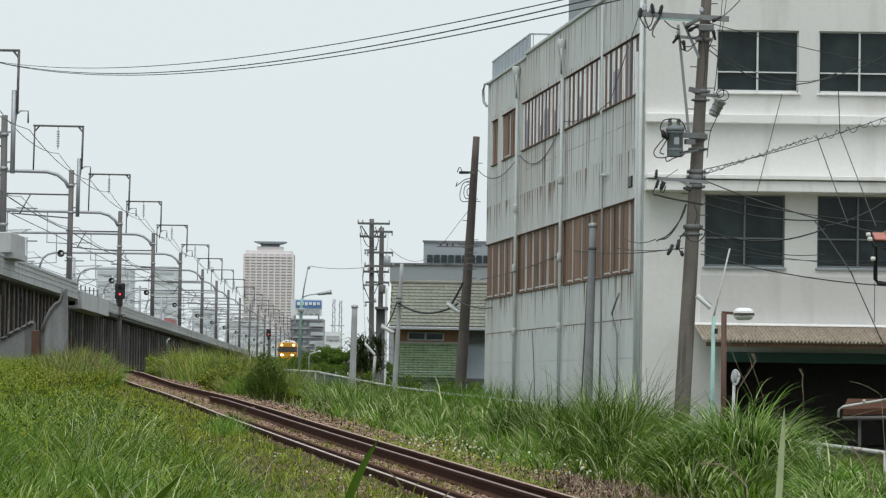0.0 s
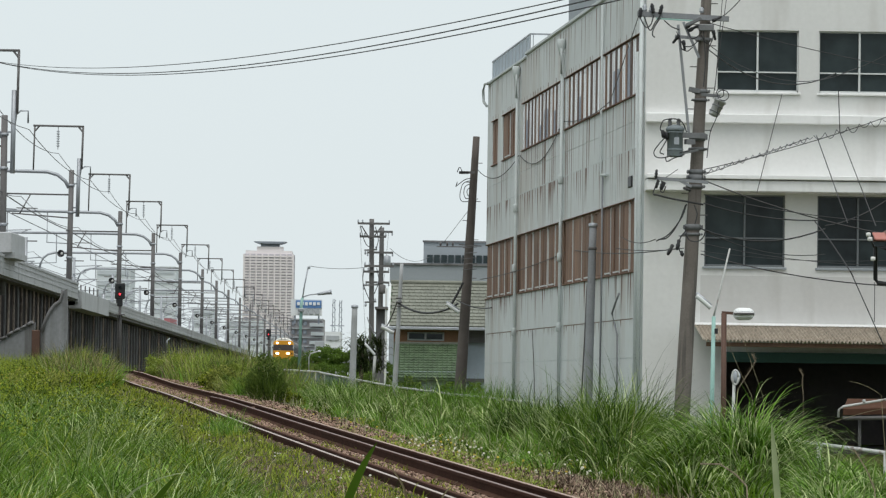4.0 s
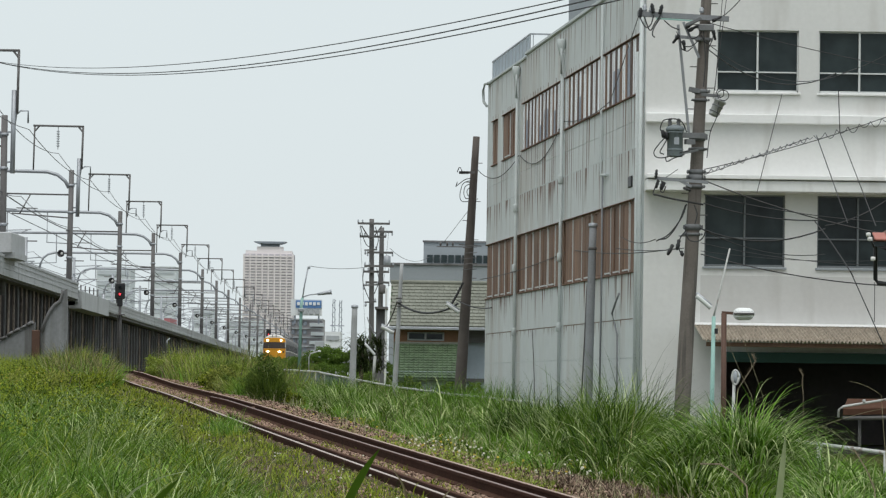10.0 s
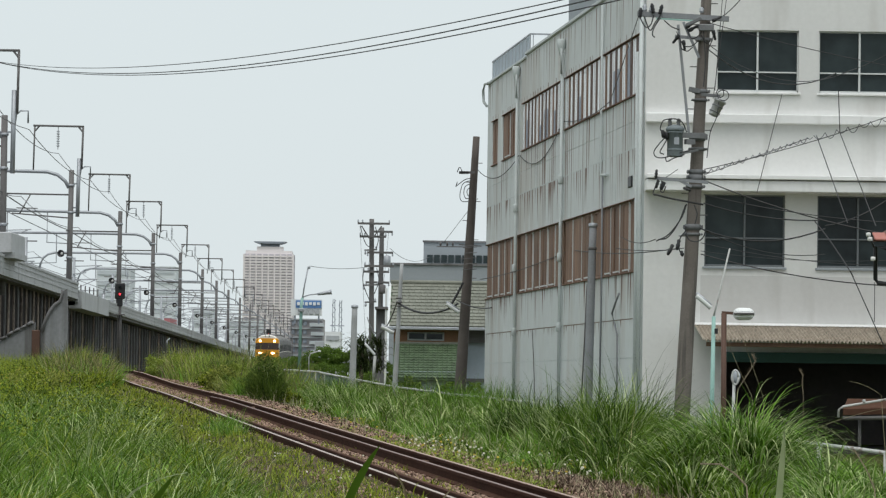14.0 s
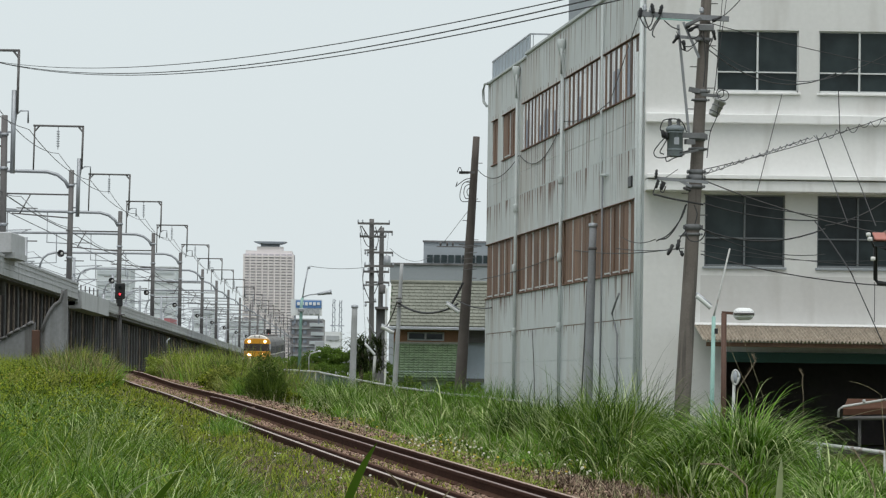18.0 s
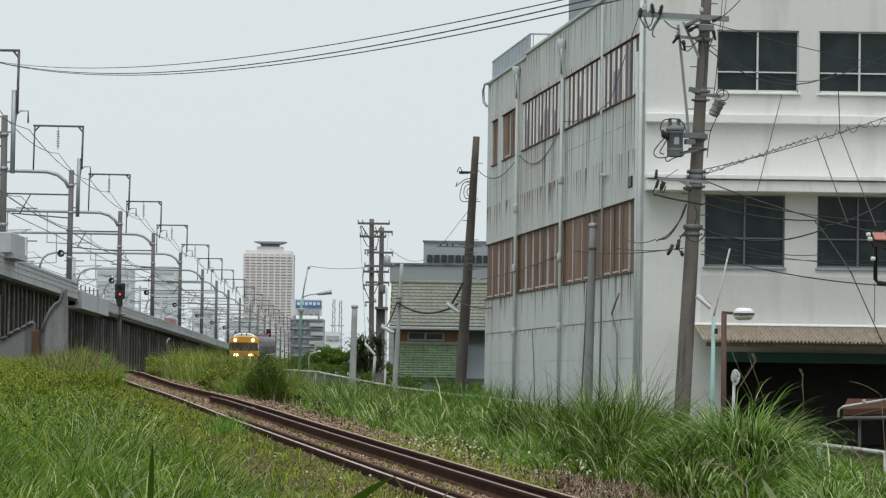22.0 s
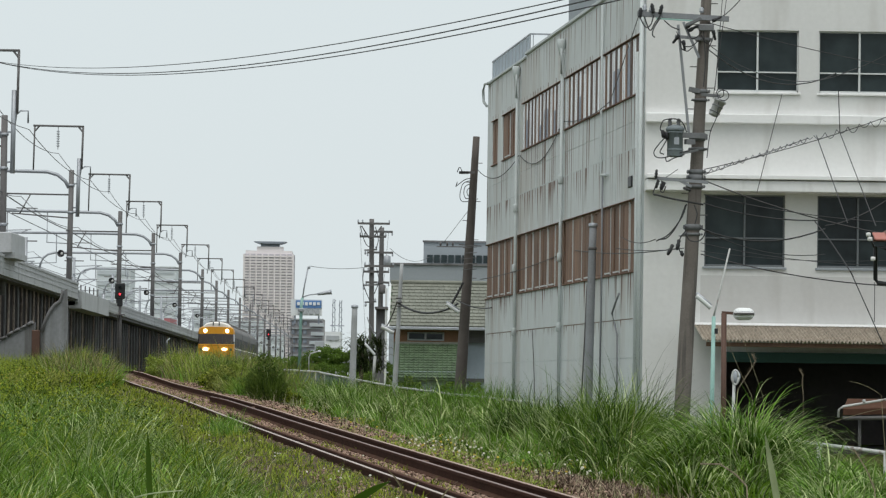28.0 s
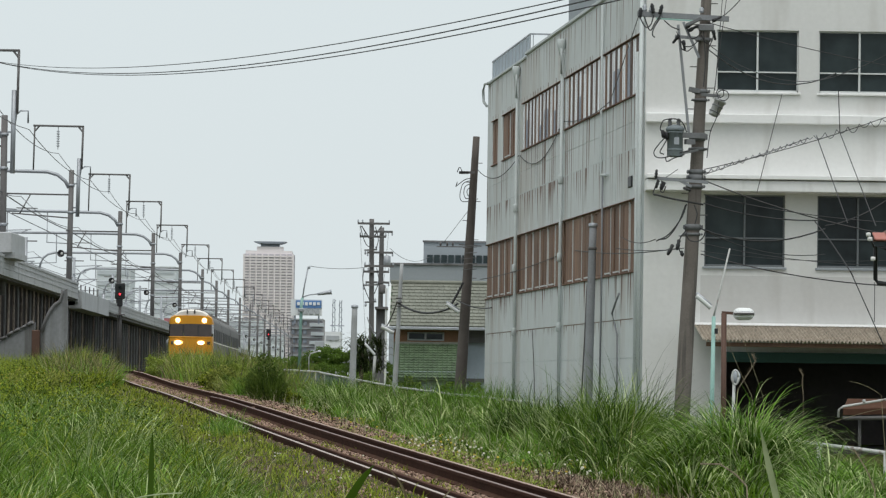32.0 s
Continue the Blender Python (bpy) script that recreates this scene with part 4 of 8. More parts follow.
beam(b, (4.66, 70.70, 8.98), (4.98, 70.70, 8.28), 0.05, 0.05)
beam(b, (4.50, 70.72, 8.70), (5.00, 70.72, 8.66), 0.05, 0.06)
part("arm_brace", b, M_POLEMID, main_pole)
for x, h in ((3.90, 0.17), (4.03, 0.12), (5.02, 0.12)):
    insulator(arm, (x, 70.76, 9.17), h, 0.055)
for x, z, tilt in ((3.80, 9.05, 0.1), (4.07, 9.14, -0.2), (4.19, 9.12, 0.25)):
    b = B()
    lathe(b, (x, 70.66, z), [(0.02, 0), (0.045, 0.02), (0.03, 0.05), (0.045, 0.08), (0.03, 0.11), (0.045, 0.14), (0.03, 0.17), (0.02, 0.2)], axis=(tilt, 0, 1), n=8)
    part("cutout_switch", b, M_BLACK, arm)
for x, z, d in ((4.70, 8.86, (0.75, 0, 0.5)), (4.76, 8.80, (0.75, 0, 0.45)), (4.66, 8.62, (0.15, 0, -1)), (4.58, 8.72, (-0.7, 0, -0.9)), (5.22, 9.0, (0.4, 0, 0.2)), (5.24, 8.83, (0.1, 0, -0.4))):
    b = B()
    lathe(b, (x, 70.64, z), [(0.014, 0), (0.038, 0.015), (0.038, 0.09), (0.026, 0.10), (0.026, 0.19), (0.014, 0.21)], axis=d, n=8)
    part("fuse_switch", b, M_BLACK, main_pole)
b = B()
box(b, (5.10, 70.55, 8.86), (0.30, 0.10, 0.14), None, 0.02)
box(b, (4.86, 70.58, 8.98), (0.32, 0.07, 0.07), Matrix.Rotation(-0.45, 3, "Y"), 0.01)
part("switch_bracket", b, M_POLECLAMP, main_pole)
pole_wire(arm, "jumper_cable", (((3.80, 70.62, 9.05), (3.92, 70.62, 8.86), (4.02, 70.62, 8.92), (4.07, 70.62, 9.10)), ((3.88, 70.62, 9.08), (4.0, 70.62, 8.80), (4.10, 70.62, 8.95), (4.2, 70.62, 9.1)), ((4.20, 70.62, 9.05), (4.08, 70.62, 8.85), (4.05, 70.62, 8.72), (4.1, 70.62, 8.66)), ((4.28, 70.62, 9.0), (4.42, 70.62, 8.88), (4.58, 70.62, 8.82))), 0.013)
pole_wire(main_pole, "jumper_cable", (((4.52, 70.6, 8.78), (4.66, 70.6, 8.52), (4.82, 70.6, 8.5), (4.96, 70.6, 8.62)), ((4.72, 70.6, 8.9), (4.80, 70.6, 8.66), (4.95, 70.58, 8.7), (5.05, 70.56, 8.85)), ((4.60, 70.6, 8.62), (4.62, 70.6, 8.46), (4.74, 70.6, 8.4), (4.84, 70.6, 8.48)), ((5.18, 70.6, 8.95), (5.24, 70.6, 8.7), (5.17, 70.58, 8.5), (5.13, 70.56, 8.38)), ((5.0, 70.56, 8.72), (5.12, 70.55, 8.55), (5.2, 70.56, 8.66)), ((5.04, 70.55, 8.9), (5.09, 70.55, 8.2), (5.06, 70.55, 7.7))), 0.011)
for z, h in ((8.92, 0.10), (8.66, 0.08), (7.64, 0.09), (7.47, 0.06), (6.74, 0.16), (6.50, 0.07), (6.05, 0.10), (5.93, 0.14), (5.76, 0.08), (4.96, 0.12), (4.82, 0.06)):
    clamp(z, h, 0.012)
# can-shaped transformer on a bracket
TC = Vector((4.52, 70.62, 6.32))
b = B()
lathe(b, TC, [(0.145, 0), (0.155, 0.02), (0.155, 0.50), (0.175, 0.505), (0.185, 0.53), (0.185, 0.56), (0.15, 0.60), (0.05, 0.63), (0.02, 0.63)], n=20)
tf = part("transformer", b, M_TRANSF, main_pole, "grey-green can-shaped transformer")
for dz in (0.12, 0.46):
    b = B()
    lathe(b, TC + Vector((0, 0, dz)), [(0.15, 0), (0.163, 0.005), (0.163, 0.03), (0.15, 0.035)], n=20)
    part("rib", b, M_TRANSF, tf)
b = B()
box(b, TC + Vector((0.02, -0.155, 0.30)), (0.10, 0.02, 0.14), None, 0.004)
part("name_plate", b, M_GALV, tf)
for dx, dz in ((-0.11, 0.60), (0.06, 0.60)):
    b = B()
    lathe(b, TC + Vector((dx, -0.04, dz)), [(0.03, 0), (0.045, 0.02), (0.03, 0.05), (0.045, 0.08), (0.03, 0.11), (0.05, 0.13), (0.02, 0.15)], n=10)
    part("bushing", b, M_POLECLAMP, tf)
for dx, dz in ((-0.23, 0.36), (-0.165, 0.33)):
    b = B()
    lathe(b, TC + Vector((dx, -0.10, dz)), [(0.02, 0), (0.038, 0.02), (0.038, 0.13), (0.02, 0.16)], axis=(-0.15, 0, 1), n=8)
    part("fuse_switch", b, M_BLACK, tf)
b = B()
beam(b, TC + Vector((0.1, -0.02, 0.43)), (5.12, 70.72, 6.74), 0.10, 0.10)
beam(b, TC + Vector((0.05, -0.02, 0.05)), (4.98, 70.72, 6.47), 0.05, 0.05)
beam(b, (4.72, 70.6, 6.62), (4.90, 70.66, 6.62), 0.12, 0.10)
part("transformer_bracket", b, M_POLECLAMP, main_pole)
pole_wire(tf, "transformer_lead", (((4.31, 70.52, 6.68), (4.20, 70.52, 6.56), (4.10, 70.52, 6.40), (4.16, 70.52, 6.30), (4.33, 70.52, 6.30), (4.55, 70.5, 6.38), (4.80, 70.52, 6.44)), ((4.36, 70.52, 6.66), (4.28, 70.52, 6.52), (4.22, 70.52, 6.40), (4.30, 70.52, 6.36)), ((4.42, 70.52, 7.06), (4.28, 70.52, 7.02), (4.22, 70.52, 6.86), (4.28, 70.52, 6.80)), ((4.42, 70.52, 7.06), (4.55, 70.52, 7.05), (4.66, 70.52, 6.98), (4.74, 70.55, 6.80)), ((4.33, 70.52, 6.30), (4.36, 70.5, 6.22), (4.50, 70.5, 6.29), (4.7, 70.5, 6.36))), 0.012)
# tilted switch can on the other side, hung from a short arm
CB, CT = Vector((5.25, 70.62, 7.13)), Vector((5.43, 70.62, 7.50))
b = B()
lathe(b, CB, [(0.03, 0), (0.085, 0.01), (0.10, 0.04), (0.105, 0.30), (0.125, 0.31), (0.125, 0.35), (0.09, 0.37), (0.02, 0.38)], axis=CT - CB, n=16)
sw = part("switch_can", b, M_CAN, main_pole, "tilted bright metal switch can")
b = B()
for k in (0.08, 0.2):
    lathe(b, CB.lerp(CT, k / 0.41), [(0.10, 0), (0.114, 0.004), (0.114, 0.02), (0.10, 0.024)], axis=CT - CB, n=16)
part("rib", b, M_POLECLAMP, sw)
b = B()
beam(b, (5.02, 70.66, 7.56), (5.40, 70.64, 7.52), 0.05, 0.06)
beam(b, (4.78, 70.66, 7.66), (5.0, 70.66, 7.62), 0.09, 0.09)
part("switch_bracket", b, M_POLECLAMP, main_pole)
pole_wire(sw, "switch_lead", ([(5.44 + 0.115 * math.cos(a), 70.5, 7.53 + 0.105 * math.sin(a)) for a in (-2.2, -1.2, -0.2, 0.8, 1.8, 2.8, 3.8)], [(5.38 + 0.08 * math.cos(a), 70.5, 7.57 + 0.09 * math.sin(a)) for a in (-1.6, -0.4, 0.8, 2.0, 3.2)], ((5.36, 70.52, 7.4), (5.32, 70.52, 7.1), (5.2, 70.52, 6.8), (5.14, 70.52, 6.3))), 0.010)
# low arm with hanging strain insulators and the messenger's end rod
b = B()
beam(b, (4.14, 70.66, 5.90), (5.18, 70.66, 5.83), 0.055, 0.06)
beam(b, (4.60, 70.66, 5.87), (4.86, 70.66, 5.74), 0.04, 0.05)
la = part("low_arm", b, M_POLEMID, main_pole)
b = B()
tube(b, [(4.12, 70.62, 5.58), (4.45, 70.62, 5.50), (5.09, 70.62, 5.39)], 0.02, 6)
part("messenger_rod", b, M_WIRE, la)
for p, d in (((4.20, 70.6, 5.86), (-0.25, 0, -1)), ((4.29, 70.6, 5.84), (-0.3, 0, -1)), ((4.33, 70.6, 5.82), (-0.45, 0, -1)), ((4.15, 70.6, 5.90), (0.1, 0, 1)), ((4.84, 70.58, 5.66), (-0.9, 0, 0.3))):
    b = B()
    lathe(b, p, [(0.012, 0), (0.036, 0.02), (0.022, 0.05), (0.036, 0.08), (0.022, 0.11), (0.03, 0.14), (0.01, 0.17)], axis=d, n=8)
    part("strain_insulator", b, M_BLACK, la)
pole_wire(la, "cable_loop", (((4.19, 70.6, 5.88), (4.14, 70.6, 5.72), (4.10, 70.6, 5.60), (4.14, 70.6, 5.55)), ((4.30, 70.6, 5.80), (4.24, 70.6, 5.66), (4.30, 70.6, 5.62), (4.35, 70.6, 5.74))), 0.012)
pole_wire(main_pole, "cable_loop", (((4.76, 70.6, 5.40), (4.66, 70.6, 5.12), (4.42, 70.6, 4.80), (4.17, 70.6, 4.66)), ((4.74, 70.6, 5.38), (4.60, 70.6, 5.02), (4.40, 70.6, 4.74), (4.21, 70.6, 4.69)), ((4.72, 70.5, 4.92), (4.80, 70.48, 4.70), (4.96, 70.48, 4.66), (5.08, 70.5, 4.74), (5.14, 70.5, 4.90)), ((4.74, 70.6, 4.86), (4.64, 70.58, 4.72), (4.62, 70.58, 4.52), (4.68, 70.58, 4.40)), ((4.90, 70.5, 5.38), (4.96, 70.5, 5.2), (4.92, 70.5, 5.0))), 0.013)
for p, d, h in (((4.50, 70.55, 4.60), (-0.5, 0, -1), 0.24), ((4.62, 70.55, 4.70), (-0.2, 0, -1), 0.22), ((4.66, 70.55, 4.48), (0.3, 0, -1), 0.12)):
    b = B()
    lathe(b, p, [(0.015, 0), (0.04, 0.02), (0.03, h * 0.4), (0.045, h * 0.5), (0.03, h - 0.02), (0.012, h)], axis=d, n=8)
    part("cable_end", b, M_BLACK, main_pole)

# dark leaning pole at the wall's far corner
p2 = utility_pole((0.60, 112.00, 1.81), (0.99, 112.00, 9.51), 0.19, 0.105, M_POLEDARK, "dark leaning concrete utility pole beside the works wall", 8)
b = B()
beam(b, (0.46, 111.70, 8.36), (0.95, 111.70, 8.38), 0.06, 0.07)
part("cross_arm", b, M_STEELDARK, p2)
b = B()
beam(b, (0.49, 111.70, 6.13), (1.19, 111.70, 6.09), 0.03, 0.035)
part("cross_arm", b, M_STEELDARK, p2)
for x in (0.52, 0.62, 0.72):
    b = B()
    lathe(b, (x - 0.06, 111.55, 8.36), [(0.02, 0), (0.055, 0.02), (0.035, 0.05), (0.055, 0.08), (0.02, 0.11)], axis=(1, 0, 0), n=8)
    part("insulator", b, M_BLACK, p2)
pole_wire(p2, "cable_loop", (((0.46, 111.5, 8.5), (0.40, 111.5, 8.36), (0.48, 111.5, 8.52), (0.56, 111.5, 8.38)), ((0.86, 111.5, 8.18), (0.66, 111.5, 8.14), (0.44, 111.5, 7.98), (0.37, 111.5, 7.92), (0.42, 111.5, 8.06)), ((0.84, 111.5, 8.12), (0.60, 111.5, 8.02), (0.52, 111.5, 7.8), (0.50, 111.5, 7.58), (0.58, 111.5, 7.46), (0.76, 111.5, 7.46)), ((0.84, 111.5, 8.02), (0.66, 111.5, 7.92), (0.62, 111.5, 7.7), (0.68, 111.5, 7.56), (0.8, 111.5, 7.56)), ((0.82, 111.5, 7.9), (0.72, 111.5, 7.8), (0.74, 111.5, 7.66), (0.82, 111.5, 7.62))), 0.013)
for x in (776, 788, 798):
    b = B()
    lathe(b, (0.6 + (x - 815) * 0.0175, 111.7, 6.08), [(0.015, 0), (0.035, 0.03), (0.035, 0.08), (0.015, 0.12)], n=8)
    part("insulator", b, M_STEELDARK, p2)
b = B()
beam(b, (-0.2, 111.7, 6.06), (0.75, 111.7, 6.06), 0.03, 0.03)
part("cross_arm", b, M_STEELDARK, p2)
for k in range(5):
    z = 5.35 + k * 0.17
    b = B()
    tube(b, [(0.62 + 0.05 * (k % 2), 111.6, z), (1.05, 111.6, z + 0.03)], 0.013, 5)
    part("cable_bracket", b, M_STEELDARK, p2)

# short grey pole against the side wall
p3 = utility_pole((3.42, 84.00, 1.72), (3.49, 84.00, 5.54), 0.115, 0.085, M_POLEMID, "short grey concrete service pole by the wall")
b = B()
lathe(b, (3.49, 84.00, 5.51), [(0.1, 0), (0.105, 0.02), (0.105, 0.08), (0.05, 0.1)], n=12)
part("cap", b, M_GALV, p3)
collar(p3, (3.48, 84.00, 5.01), 0.095)
p4 = utility_pole((-3.19, 130.00, 2.00), (-3.15, 130.00, 4.55), 0.13, 0.10, M_POLEGREY, "short pale concrete pole behind the guard rail")
b = B()
lathe(b, (-3.15, 130.00, 4.49), [(0.11, 0), (0.13, 0.03), (0.13, 0.1), (0.04, 0.13)], n=12)
part("cap", b, M_GALV, p4)
p5 = utility_pole((-1.48, 116.00, 1.75), (-1.32, 116.00, 5.66), 0.088, 0.055, M_POLEGREY, "slim grey concrete pole with lashed cables")
b = B()
for dz in (0, 0.12, 0.25):
    q = Vector((-1.38, 115.80, 4.29))
    box(b, q + Vector((0, 0, dz)), (0.2, 0.2, 0.04), None, 0.01)
part("clamp", b, M_STEELDARK, p5)

# the pair of poles farther down the road
tp = utility_pole((-3.29, 170.00, 2.24), (-3.38, 170.00, 9.54), 0.13, 0.11, M_STEELDARK, "one of a pair of dark utility poles with many cross-arms", 0)
for y, x0, x1 in ((396, 633, 690), (419, 637, 684), (471, 646, 698), (481, 644, 690)):
    b = B()
    z = Vector((-3.40, 169.80, 9.21)).z - (y - 400) * 0.0267
    beam(b, (-3.4 + (x0 - 657) * 0.0267, 169.8, z), (-3.4 + (x1 - 657) * 0.0267, 169.8, z), 0.09, 0.1)
    a = part("cross_arm", b, M_STEELDARK, tp)
    for x in (x0 + 1, x0 + 9, x1 - 1):
        insulator(a, (-3.4 + (x - 657) * 0.0267, 169.8, z + 0.03), 0.16, 0.045)
b = B()
tube(b, [(-3.4 - 0.45, 169.7, 9.2), (-3.4, 169.7, 8.5)], 0.03, 5)
tube(b, [(-3.4 + 0.5, 169.7, 9.2), (-3.4, 169.7, 8.5)], 0.03, 5)
part("arm_brace", b, M_STEELDARK, tp)
for z, x0, x1 in ((8.05, -3.7, -3.1), (6.4, -3.75, -3.0), (5.6, -3.65, -3.1)):
    b = B()
    beam(b, (x0, 169.75, z), (x1, 169.75, z + 0.04), 0.06, 0.07)
    a = part("cross_arm", b, M_STEELDARK, tp)
    insulator(a, (x0 + 0.05, 169.7, z - 0.2), 0.18, 0.06)
    insulator(a, (x1 - 0.05, 169.7, z + 0.02), 0.18, 0.06)
pole_wire(tp, "cable_loop", (((-3.9, 169.6, 9.2), (-3.78, 169.6, 8.7), (-3.6, 169.6, 8.3), (-3.4, 169.6, 8.2)), ((-3.2, 169.6, 9.15), (-3.05, 169.6, 8.6), (-3.15, 169.6, 8.1)), ((-3.7, 169.6, 7.2), (-3.75, 169.6, 6.6), (-3.6, 169.6, 6.1), (-3.42, 169.6, 5.7)), ((-3.1, 169.6, 7.2), (-3.0, 169.6, 6.6), (-3.2, 169.6, 6.0))), 0.02)
tp2 = utility_pole((-2.99, 174.00, 2.25), (-2.96, 174.00, 9.32), 0.13, 0.11, M_STEELDARK, "dark utility pole with a hanging transformer", 0)
for y, x0, x1 in ((409, 655, 695), (446, 650, 696), (499, 648, 690)):
    b = B()
    z = 9.35 - (y - 400) * 0.0272
    beam(b, (-3.0 + (x0 - 674) * 0.0272, 173.8, z), (-3.0 + (x1 - 674) * 0.0272, 173.8, z), 0.09, 0.1)
    a = part("cross_arm", b, M_STEELDARK, tp2)
    for x in (x0 + 1, x1 - 1):
        insulator(a, (-3.0 + (x - 674) * 0.0272, 173.8, z - 0.18), 0.16, 0.045)
b = B()
lathe(b, (-2.68, 173.50, 7.45), [(0.15, 0), (0.17, 0.03), (0.17, 0.45), (0.05, 0.52)], n=10)
part("transformer", b, M_GALV, tp2)
b = B()
lathe(b, (-2.88, 173.50, 6.11), [(0.12, 0), (0.15, 0.03), (0.15, 0.4), (0.05, 0.45)], n=10)
part("meter_box", b, M_STEELDARK, tp2)


def tube_lamp(parent, p, q, r=0.05):
    """A slanting white tube lamp."""
    p, q = Vector(p), Vector(q)
    b = B()
    d = (q - p).normalized()
    tube(b, [p, p + d * 0.03, q - d * 0.03, q], r, 8)
    part("lamp_cover", b, M_LAMPW, parent)
    b = B()
    tube(b, [p + Vector((0, 0, r * 0.9)), q + Vector((0, 0, r * 0.9))], r * 0.7, 6)
    part("lamp_back", b, M_GALV, parent)


# pale green lamp post with a thin aerial rod
g1 = thing("street_lamp", "pale green steel street lamp post with a slanting tube lamp", "street lamp")
b = B()
tube(b, [(4.94, 66.00, -0.09), (4.97, 66.00, 3.11)], 0.046, 10, 0.036)
part("post", b, M_MINT, g1)
b = B()
tube(b, [(4.97, 66.00, 3.11), (5.02, 66.00, 3.32), (5.25, 66.00, 4.36)], 0.016, 6)
part("rod", b, M_PIPEW, g1)
tube_lamp(g1, (4.92, 66.00, 3.27), (4.65, 66.00, 3.49), 0.045)
b = B()
box(b, (5.01, 65.90, 2.84), (0.06, 0.06, 0.1), None, 0.008)
part("switch_box", b, M_BLACK, g1)
# brown lamp with an oval head
g2 = thing("street_lamp", "brown steel lamp post with an oval white lamp head", "street lamp")
b = B()
tube(b, [(5.02, 64.00, -0.03), (5.00, 64.00, 3.13)], 0.048, 10)
beam(b, (4.96, 64.00, 3.14), (5.23, 64.00, 3.13), 0.05, 0.05)
part("post", b, M_BROWND, g2)
c = Vector((5.35, 64.00, 3.12))
b = B()
box(b, c, (0.38, 0.26, 0.22), None, 0.07)
bmesh.ops.bevel(b, geom=list(b.edges), offset=0.02, segments=2, affect="EDGES")
part("globe", b, M_LAMPW, g2)
b = B()
lathe(b, c - Vector((0, 0, 0.015)), [(0.19, 0), (0.195, 0.01), (0.195, 0.03), (0.19, 0.04)], n=16)
part("rim", b, M_STEELDARK, g2)
# small round mirror
mr = thing("road_mirror", "small road mirror on a white post in the grass", "road mirror")
b = B()
tube(b, [(5.00, 62.00, 0.03), (5.03, 62.00, 1.87)], 0.026, 8)
part("post", b, M_PIPEW, mr)
b = B()
lathe(b, (5.06, 62.00, 1.99), [(0.01, -0.02), (0.11, -0.01), (0.12, 0.0), (0.115, 0.015), (0.06, 0.03), (0.01, 0.035)], axis=(-0.8, -0.6, 0.1), n=14)
part("mirror_face", b, M_GALV, mr)
b = B()
c = Vector((5.04, 61.90, 1.99))
tube(b, [c + Vector((0.055 * math.cos(a * math.tau / 16), -0.03, 0.125 * math.sin(a * math.tau / 16))) for a in range(17)], 0.018, 6)
part("mirror_rim", b, M_PIPEW, mr, "white oval rim")
# lamp post behind the fence
g3 = thing("street_lamp", "pale green street lamp with a curved arm by the fence", "street lamp")
b = B()
tube(b, [(-6.22, 158.00, 2.01), (-6.17, 158.00, 5.06), (-6.13, 158.00, 5.50)], 0.075, 8, 0.06)
part("post", b, M_MINT, g3)
b = B()
tube(b, [(-6.13, 158.00, 5.43), (-6.06, 158.00, 5.55), (-5.81, 158.00, 5.63), (-5.37, 158.00, 5.69)], 0.03, 6)
tube(b, [(-6.13, 158.00, 5.43), (-6.04, 158.00, 6.05), (-5.90, 158.00, 6.82)], 0.03, 6)
part("arm", b, M_GALV, g3)
b = B()
p, q = Vector((-5.47, 158.00, 5.66)), Vector((-4.85, 158.00, 5.77))
tube(b, [p, p.lerp(q, 0.35), p.lerp(q, 0.75), q], 0.05, 8, 0.11)
part("lamp_head", b, M_GALV, g3)
b = B()
box(b, (-5.86, 158.00, 6.82), (0.12, 0.12, 0.12), None, 0.02)
box(b, (-6.17, 157.90, 4.96), (0.25, 0.2, 0.15), None, 0.02)
part("bracket", b, M_GALV, g3)
# small curved lamp
g4 = thing("street_lamp", "small bent white lamp post beyond the fence", "street lamp")
b = B()
tube(b, [(-5.73, 156.00, 2.02), (-5.72, 156.00, 2.90), (-5.67, 156.00, 3.04), (-5.31, 156.00, 3.15)], 0.03, 6)
part("post", b, M_PIPEW, g4)
b = B()
box(b, (-5.28, 156.00, 3.15), (0.14, 0.12, 0.08), None, 0.02)
part("lamp_head", b, M_LAMPW, g4)
g5 = thing("street_lamp", "white post with a slanting tube lamp", "street lamp")
b = B()
tube(b, [(-2.11, 112.00, 1.84), (-2.06, 112.00, 2.65)], 0.045, 8)
part("post", b, M_PIPEW, g5)
tube_lamp(g5, (-2.07, 112.00, 2.69), (-2.38, 112.00, 3.02), 0.04)
tube_lamp(p2, (0.13, 111.50, 4.29), (0.53, 111.50, 4.03), 0.065)
tube_lamp(p5, (-1.94, 115.60, 3.62), (-1.54, 115.60, 3.43), 0.065)

# white guard pipe along the road edge
guard = thing("guard_rail", "chipped white pipe guard rail on low posts in the grass", "guard rail")
GP = [(7.35, 57.20, 0.78), (7.16, 58.00, 0.80), (6.45, 61.50, 0.87), (5.54, 68.00, 0.98), (4.23, 75.00, 1.12), (3.25, 83.00, 1.30), (2.51, 89.00, 1.35), (1.50, 96.00, 1.44), (0.32, 103.00, 1.52), (-1.46, 116.00, 1.69), (-3.37, 134.00, 1.97), (-4.70, 146.00, 2.15), (-5.19, 150.00, 2.25)]
for a, c in zip(GP, GP[1:]):
    b = B()
    tube(b, [a, c], 0.033, 8)
    rail = part("pipe", b, M_PIPEW, guard)
    b = B()
    tube(b, [(c[0], c[1], c[2]), (c[0], c[1], c[2] - 1.0)], 0.04, 8)
    part("post", b, M_PIPEW, guard)
